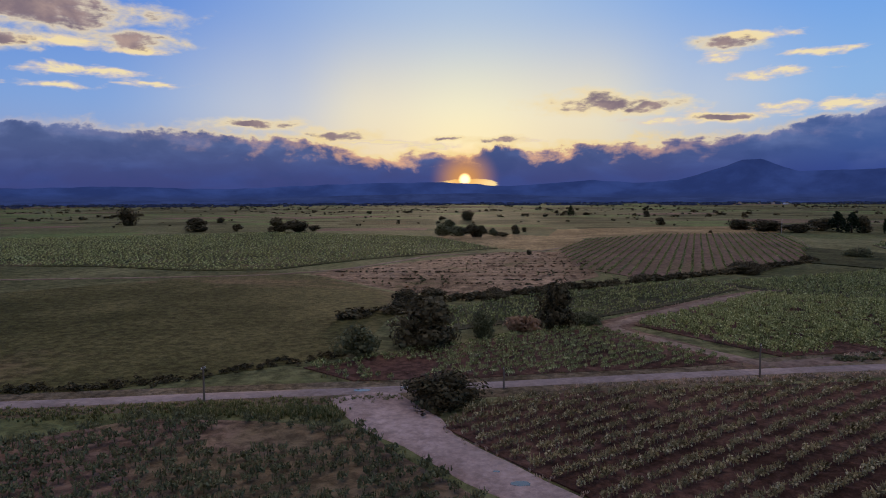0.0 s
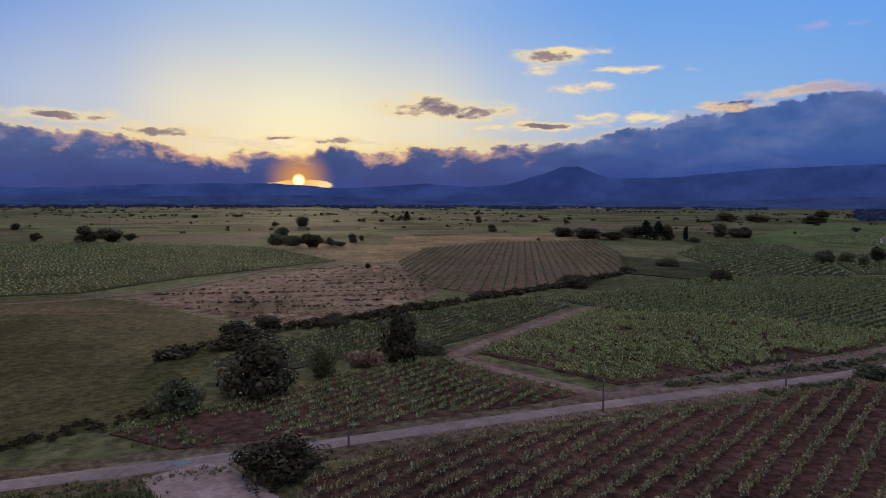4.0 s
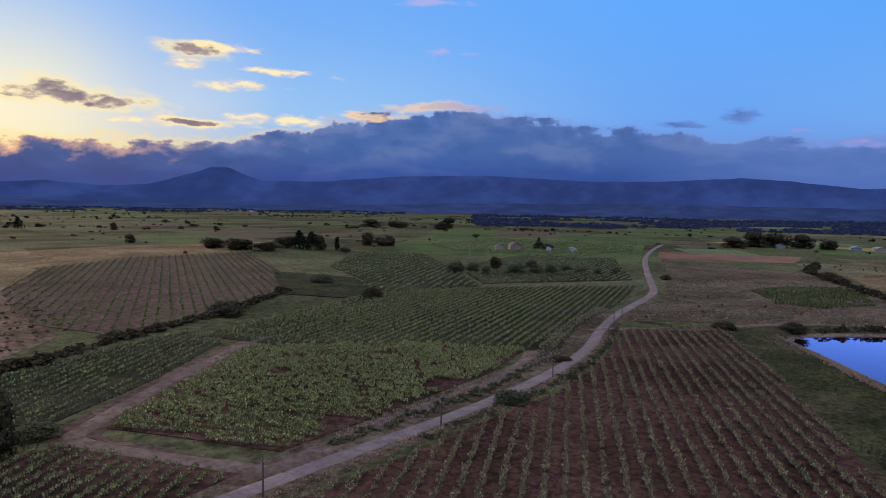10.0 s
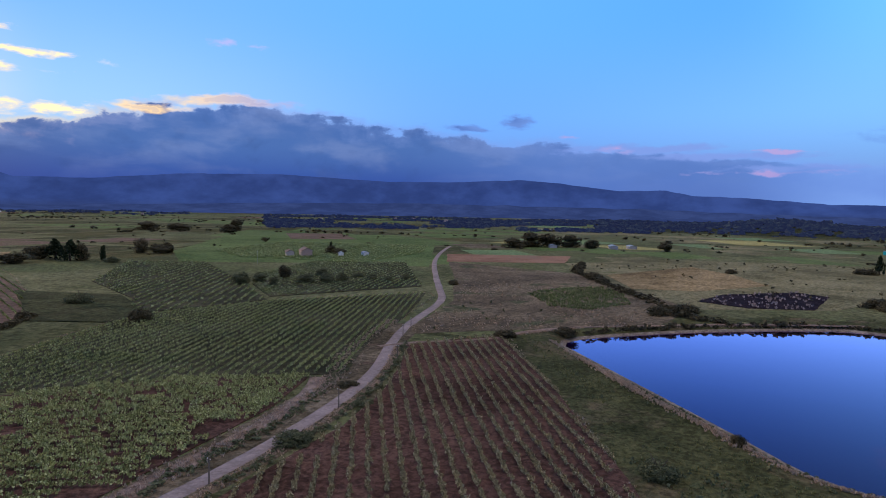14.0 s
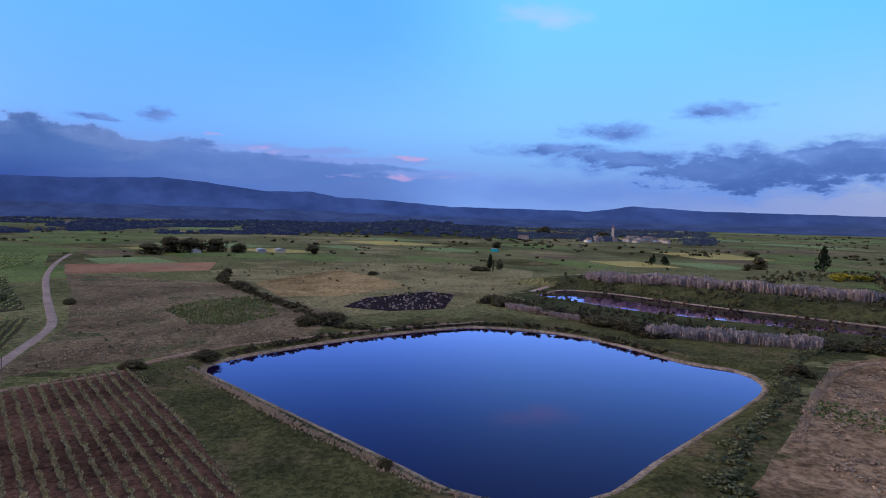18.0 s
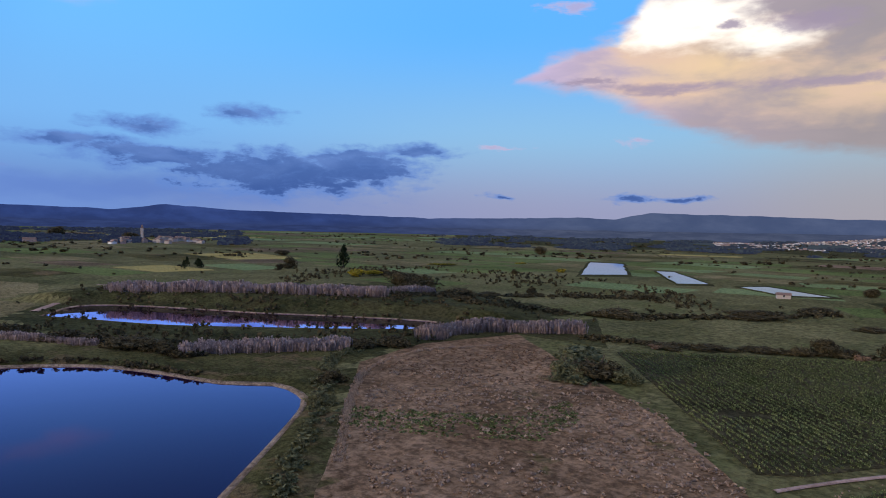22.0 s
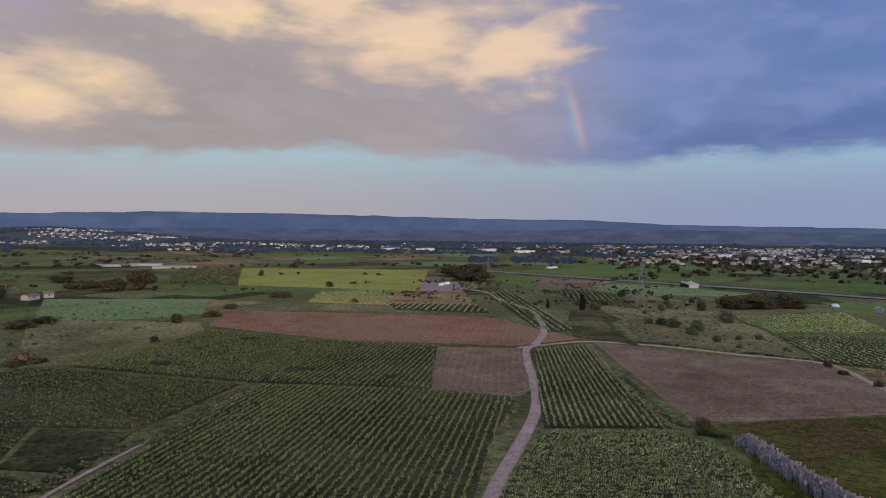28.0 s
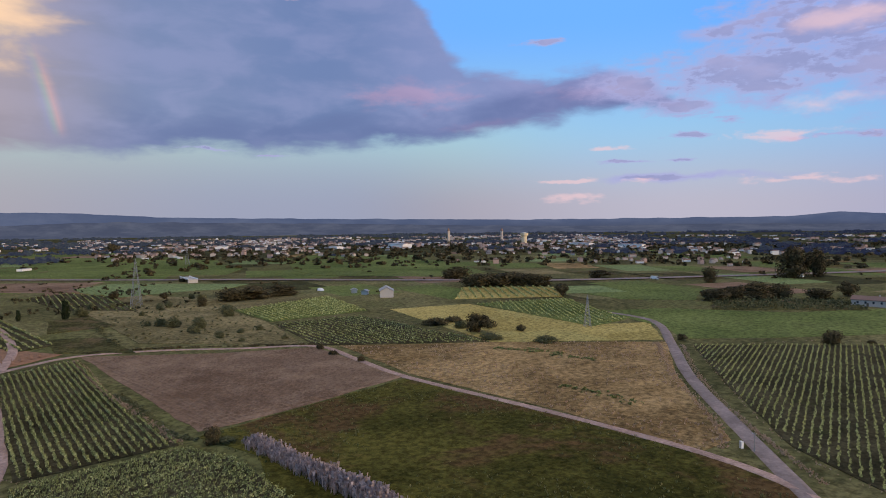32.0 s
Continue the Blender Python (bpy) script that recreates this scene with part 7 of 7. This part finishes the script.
town(150, 212, 250, 1020, 1700, "houses of the market town", 81, 0.55, -0.05)
town(80, 240, 266, 740, 1300, "houses of the market town", 82, 0.5, 0.0)
town(25, 214, 226, 1080, 1300, "houses of the market town", 83, 0.6, 0.0)
town(20, 264, 279, 1000, 1500, "houses of the market town", 84, 0.6, 0.05)
town(30, 102, 108.5, 1330, 1620, "houses of the village", 86, 0.9, -0.5)
town(6, 50, 62, 2000, 2500, "houses on the far slope", 87, 0.9, -0.5)
town(6, 20, 40, 2500, 3000, "houses on the far slope", 88, 0.9, -0.5)


def far_houses(label, n, a0, a1, r0, r1, seed, lump, size=1.0):
    """Roofs and walls of a town too far off to tell its houses apart."""
    g = np.random.default_rng(seed)
    verts, mats = [], []
    while len(mats) < n * 6:
        a, r = radians(g.uniform(a0, a1)), math.sqrt(g.uniform(r0**2, r1**2))
        x, y = math.sin(a) * r, math.cos(a) * r
        if noise.noise((x * 0.004, y * 0.004, seed)) < lump:
            continue
        w, d, h = g.uniform(4, 8) * size, g.uniform(3.5, 5.5) * size, g.uniform(3, 8) * size
        p, z = g.uniform(1.0, 2.0) * size, hill_height(x, y) - 0.3
        t = radians(g.choice([20, 110, 35, 125]) + g.uniform(-8, 8))
        c, s = math.cos(t), math.sin(t)
        at = lambda u, v, k: (x + u * c - v * s, y + u * s + v * c, z + k)
        for q in (((-w, -d, 0), (w, -d, 0), (w, -d, h), (-w, -d, h)), ((w, d, 0), (-w, d, 0), (-w, d, h), (w, d, h)), ((w, -d, 0), (w, d, 0), (w, d, h), (w, -d, h)), ((-w, d, 0), (-w, -d, 0), (-w, -d, h), (-w, d, h)),
                  ((-w, -d, h), (w, -d, h), (w, 0, h + p), (-w, 0, h + p)), ((w, d, h), (-w, d, h), (-w, 0, h + p), (w, 0, h + p))):
            verts += [at(*k) for k in q]
        k = int(g.integers(0, 3))
        mats += [k, k, k, k, 3, 3]
    me = mesh_quads("far_houses", np.array(verts), np.arange(len(verts)).reshape(-1, 4), M["render"])
    for m_ in (M["white"], M["pinkwall"], M["tile"]):
        me.materials.append(m_)
    me.polygons.foreach_set("material_index", mats)
    return tagged(new("far_houses", me), label, "houses", kind="stuff")


far_houses("dense pale roofs of the market town", 1500, 212, 258, 1350, 2700, 91, -0.15, 0.75)
far_houses("scattered roofs at the town's southern edge", 420, 250, 280, 1000, 2400, 92, 0.0, 0.75)
far_houses("pale roofs of the hill town", 1300, 151, 178, 2150, 3100, 93, -0.12, 0.62)
far_houses("roofs along the valley road", 300, 176, 214, 1650, 2600, 94, -0.1, 0.75)

hx, hy = np.meshgrid(np.linspace(-300, 1580, 48), np.linspace(-3700, -2060, 42), indexing="ij")
hv = np.stack([hx, hy, np.vectorize(hill_height)(hx, hy) - 0.6], -1).reshape(-1, 3)
hid = np.arange(hx.size).reshape(hx.shape)
# the mound carries the far woods' emissive haze too
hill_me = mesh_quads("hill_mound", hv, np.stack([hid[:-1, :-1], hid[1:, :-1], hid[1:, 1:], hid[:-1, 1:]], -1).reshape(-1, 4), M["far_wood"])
hill_me.shade_smooth()
tagged(new("ground_hill", hill_me), "low wooded hill under the hill town", "hill", kind="structure")

works = [house(55, 18, 7, 1.2, M["white"], M["greyroof"], "long white warehouse on the town's edge", "warehouse", 0, False)]
works[0].matrix_basis = turned(-640, -1560, 25)
tagged(works[0], group="warehouses")
for x, y, d, s in ((-500, -1640, 30, 1.0), (-700, -1480, 20, 0.8), (-560, -1500, 24, 0.6), (-420, -1700, 30, 0.9), (-880, -1250, 35, 0.9), (-830, -1330, 30, 0.6), (-960, -1080, 40, 1.1), (-1150, -760, 60, 1.2), (-1060, -860, 60, 0.8), (-1330, -420, 70, 0.9), (-1260, -300, 75, 0.9), (-405, -812, 30, 0.35)):
    copy_thing(works[0], turned(x, y, d, 0, s))


def tower(x, y, h, r, label, flare=1.5, square=False, mat=None):
    root = new("tower")
    bm = bmesh.new()
    seg = 4 if square else 16
    prof = [(1.0, -0.3), (0.95, 0.3 * h), (0.95, 0.7 * h), (flare, 0.85 * h), (flare, h)]
    rings = [[bm.verts.new((math.cos(j * 2 * math.pi / seg) * r * k, math.sin(j * 2 * math.pi / seg) * r * k, z)) for j in range(seg)] for k, z in prof]
    for a, b in zip(rings, rings[1:]):
        for j in range(seg):
            bm.faces.new((a[j], a[(j + 1) % seg], b[(j + 1) % seg], b[j]))
    bm.faces.new(rings[-1])
    part("shaft", bm, mat or M["render"], root)
    bm = bmesh.new()
    bmesh.ops.create_cone(bm, cap_ends=True, segments=seg, radius1=r * flare * 1.06, radius2=r * 0.2, depth=h * (0.3 if square else 0.08))
    bmesh.ops.translate(bm, vec=(0, 0, h + h * (0.15 if square else 0.04)), verts=bm.verts)
    part("cap", bm, M["tile"] if square else M["concrete"], root)
    root.matrix_basis = turned(x, y, 15)
    return tagged(root, label, "tower")


tower(-1390, -572, 27, 6.5, "flared cream concrete water tower", 1.35, False, plain("cream_concrete", (0.62, 0.52, 0.36), 0.85))
tower(1480, -376, 26, 3.6, "square pale church tower in the village", 1.05, True)
tower(-1640, -900, 30, 4.0, "square church tower in the market town", 1.05, True)
tower(-1700, -760, 28, 4.0, "pale church tower among town roofs", 1.05, True)

for x0, y0, w in ((155, -972, 46), (82, -915, 52), (120, -990, 40)):
    gh = house(w, 9, 2.4, 0.8, M["concrete"], plain("blue_glass_roof", (0.16, 0.20, 0.28), 0.4), "long low glasshouse on the plain", "glasshouse", 0, False)
    gh.matrix_basis = turned(x0, y0, 5)

# ---- far basins ----
for poly, name in (([(461, -512), (613, -722), (572, -739), (440, -560)], "first"), ([(461, -645), (444, -654), (337, -531), (354, -508)], "second"), ([(309, -529), (297, -556), (229, -508), (257, -487)], "third")):
    ring = wobble(poly, 18, 1.5)
    c = np.mean(poly, axis=0)
    n = len(ring)
    outer = [((x - c[0]) * 1.12 + c[0], (y - c[1]) * 1.12 + c[1]) for x, y in ring]
    far_out = [((x - c[0]) * 1.2 + c[0], (y - c[1]) * 1.2 + c[1]) for x, y in ring]
    tris = tessellate_polygon([[Vector((x, y, 0)) for x, y in ring]])
    me = mesh_of("water_basin", [(x, y, 0.6) for x, y in ring], [tuple(t) for t in tris], M["water_pale"])
    if me.polygons[0].normal.z < 0:
        me.flip_normals()
    tagged(new("water_basin", me), "far rectangular basin mirroring the pale sky", "water", kind="structure")
    v = [(x, y, 0.4) for x, y in ring] + [(x, y, 1.0) for x, y in outer] + [(x, y, -0.3) for x, y in far_out]
    q = [(i, (i + 1) % n, (i + 1) % n + n, i + n) for i in range(n)] + [(i + n, (i + 1) % n + n, (i + 1) % n + 2 * n, i + 2 * n) for i in range(n)]
    tagged(new("basin_bank", mesh_of("basin_bank", v, q, M["dark"], True)), "low dark earth bank round a basin", "bank", kind="structure")

# ---- motorway and bridge ----
strip("road_motorway", [(-270, -800), (-311, -686), (-336, -620), (-362, -551), (-402, -460), (-437, -356), (-465, -281), (-498, -195), (-562, -109), (-625, -31), (-701, 57), (-800, 160), (-900, 250)], 11.0, M["asphalt"], "grey motorway crossing the plain", category="motorway", z=0.9, crown=0.1)
bridge = new("bridge")
bm = bmesh.new()
box(bm, -24, -5, 3.2, 24, 5, 4.0)
part("deck", bm, M["concrete"], bridge)
for s in (-1, 1):
    bm = bmesh.new()
    box(bm, -24, s * 5 - 0.2, 4.0, 24, s * 5 + 0.2, 4.9)
    part("parapet", bm, M["white"], bridge)
    bm = bmesh.new()
    box(bm, s * 23 - 1.5, -5, -0.3, s * 23 + 1.5, 5, 3.2)
    part("abutment", bm, M["concrete"], bridge)
bridge.matrix_basis = turned(-372, -500, 60, 0, 0.8)
tagged(bridge, "small concrete motorway bridge with white parapets", "bridge")
van = new("van")
bm = bmesh.new()
box(bm, -3.2, -1.1, 0.5, 3.2, 1.1, 3.0)
bmesh.ops.bevel(bm, geom=bm.edges[:], offset=0.2, segments=2, affect="EDGES")
part("body", bm, M["white"], van)
for sx in (-2, 2):
    for sy in (-1, 1):
        bm = bmesh.new()
        bmesh.ops.create_cone(bm, cap_ends=True, segments=12, radius1=0.5, radius2=0.5, depth=0.3)
        bmesh.ops.rotate(bm, matrix=Matrix.Rotation(math.pi / 2, 3, "X"), verts=bm.verts)
        bmesh.ops.translate(bm, vec=(sx, sy * 1.05, 0.5), verts=bm.verts)
        part("wheel", bm, M["glass"], van)
bm = bmesh.new()
box(bm, 2.7, -0.9, 1.7, 3.25, 0.9, 2.6)
part("windscreen", bm, M["glass"], van)
van.matrix_basis = turned(-525, -122, 66, 1.0)
tagged(van, "white van driving lane of the motorway", "van", "vans")
for x, y, d, z in ((-590, -15, 60, 1.0), (-150, -560, 20, 0.1), (-160, -572, 20, 0.1)):
    copy_thing(van, turned(x, y, d, z))

# ---- poles and pylons ----
def pole_mesh(h, r):
    bm = bmesh.new()
    bmesh.ops.create_cone(bm, cap_ends=True, segments=10, radius1=r, radius2=r * 0.65, depth=h + 0.4)
    bmesh.ops.translate(bm, vec=(0, 0, h / 2 - 0.2), verts=bm.verts)
    return bm


def telegraph_pole(x, y, h, label, mat=None, z=0.0):
    root = new("telegraph_pole")
    part("shaft", pole_mesh(h, 0.14), mat or M["post"], root)
    bm = bmesh.new()
    box(bm, -0.45, -0.05, h - 0.35, 0.45, 0.05, h - 0.25)
    arm = part("crossarm", bm, mat or M["post"], root)
    for s in (-0.38, 0.38):
        bm = bmesh.new()
        bmesh.ops.create_cone(bm, cap_ends=True, segments=8, radius1=0.05, radius2=0.03, depth=0.16)
        bmesh.ops.translate(bm, vec=(s, 0, h - 0.17), verts=bm.verts)
        part("insulator", bm, M["white"], arm, "small white insulator")
    root.matrix_basis = turned(x, y, 75)
    return tagged(root, label, "pole", "telegraph poles along the lane")


for x, y, h in ((-28.5, 77.2, 4.4), (42.3, 87.0, 4.7), (7.6, 82.0, 3.0), (76, 92.0, 3.9), (113.8, 98.6, 4.0), (155, 111.6, 4.0), (180.6, 126.0, 4.2), (192.5, 130.5, 4.2)):
    telegraph_pole(x, y, h, "weathered wooden telegraph pole beside the lane")
for x, y, h in ((345, 347, 8.5), (230, 449, 9.5), (-108.8, -25.0, 4.2)):
    telegraph_pole(x, y, h, "pale thin telegraph pole on the plain", M["steel"])
cabinet = new("meter_cabinet")
bm = bmesh.new()
box(bm, -0.4, -0.3, 0, 0.4, 0.3, 1.5)
bmesh.ops.bevel(bm, geom=bm.edges[:], offset=0.04, segments=1, affect="EDGES")
part("case", bm, M["white"], cabinet)
bm = bmesh.new()
box(bm, -0.34, -0.34, 0.15, 0.34, -0.29, 1.4)
part("door", bm, M["concrete"], cabinet)
cabinet.matrix_basis = turned(-110.4, -27.6, 40)
tagged(cabinet, "white metal meter cabinet by the lane", "cabinet")


def bar(bm, a, b, r):
    a, b = Vector(a), Vector(b)
    u = (b - a).normalized().orthogonal() * r
    w = (b - a).normalized().cross(u)
    v = [bm.verts.new(p + q) for p in (a, b) for q in (u, w, -u, -w)]
    for j in range(4):
        bm.faces.new((v[j], v[(j + 1) % 4], v[4 + (j + 1) % 4], v[4 + j]))


def pylon(x, y, h, deg, label):
    root = new("pylon")
    b, t = h * 0.10, h * 0.022
    cs = [(-1, -1), (1, -1), (1, 1), (-1, 1)]
    half = lambda z: b + (t - b) * min(1.0, z / (h * 0.8))
    for cx, cy in cs:
        bm = bmesh.new()
        bar(bm, (cx * b, cy * b, -0.2), (cx * t, cy * t, h * 0.8), 0.10)
        bar(bm, (cx * t, cy * t, h * 0.8), (0, 0, h), 0.07)
        part("leg", bm, M["steel"], root)
    for k in range(7):
        z0, z1 = h * 0.8 * k / 7, h * 0.8 * (k + 1) / 7
        bm = bmesh.new()
        for j in range(4):
            p, q = cs[j], cs[(j + 1) % 4]
            bar(bm, (p[0] * half(z0), p[1] * half(z0), z0), (q[0] * half(z1), q[1] * half(z1), z1), 0.04)
            bar(bm, (q[0] * half(z0), q[1] * half(z0), z0), (p[0] * half(z1), p[1] * half(z1), z1), 0.04)
        part("bracing", bm, M["steel"], root)
    for z, l in ((0.70, 0.15), (0.80, 0.18), (0.90, 0.13)):
        bm = bmesh.new()
        for s in (-1, 1):
            bar(bm, (0, 0, h * z + 0.6), (s * l * h, 0, h * z), 0.06)
            bar(bm, (0, 0, h * z - 0.4), (s * l * h, 0, h * z), 0.06)
        part("arm", bm, M["steel"], root)
    root.matrix_basis = turned(x, y, deg)
    return tagged(root, label, "pylon", "steel pylons across the plain")


pylon(-228, -380, 30, 40, "tall galvanised lattice power pylon")
pylon(-261, -104, 15, 30, "small galvanised lattice power pylon")
pylon(-223, -620, 24, 40, "far galvanised lattice power pylon")
pylon(-560, -720, 26, 40, "far galvanised lattice power pylon")

# dead branch lying in the reservoir's shallows
branch = new("dead_branch")
bm = bmesh.new()
for a, b, r in (((-2.2, 0, 0.0), (1.8, 0.3, 0.5), 0.11), ((0.4, 0.15, 0.3), (1.6, -0.9, 0.9), 0.07), ((-0.6, 0.1, 0.2), (-0.2, 1.0, 0.8), 0.06), ((1.0, 0.2, 0.4), (1.9, 1.0, 0.7), 0.05)):
    bar(bm, a, b, r)
part("wood", bm, M["bark"], branch)
branch.matrix_basis = turned(161, 47, 40, POND_Z - 0.05)
tagged(branch, "dead grey branch lying in shallow water", "branch")
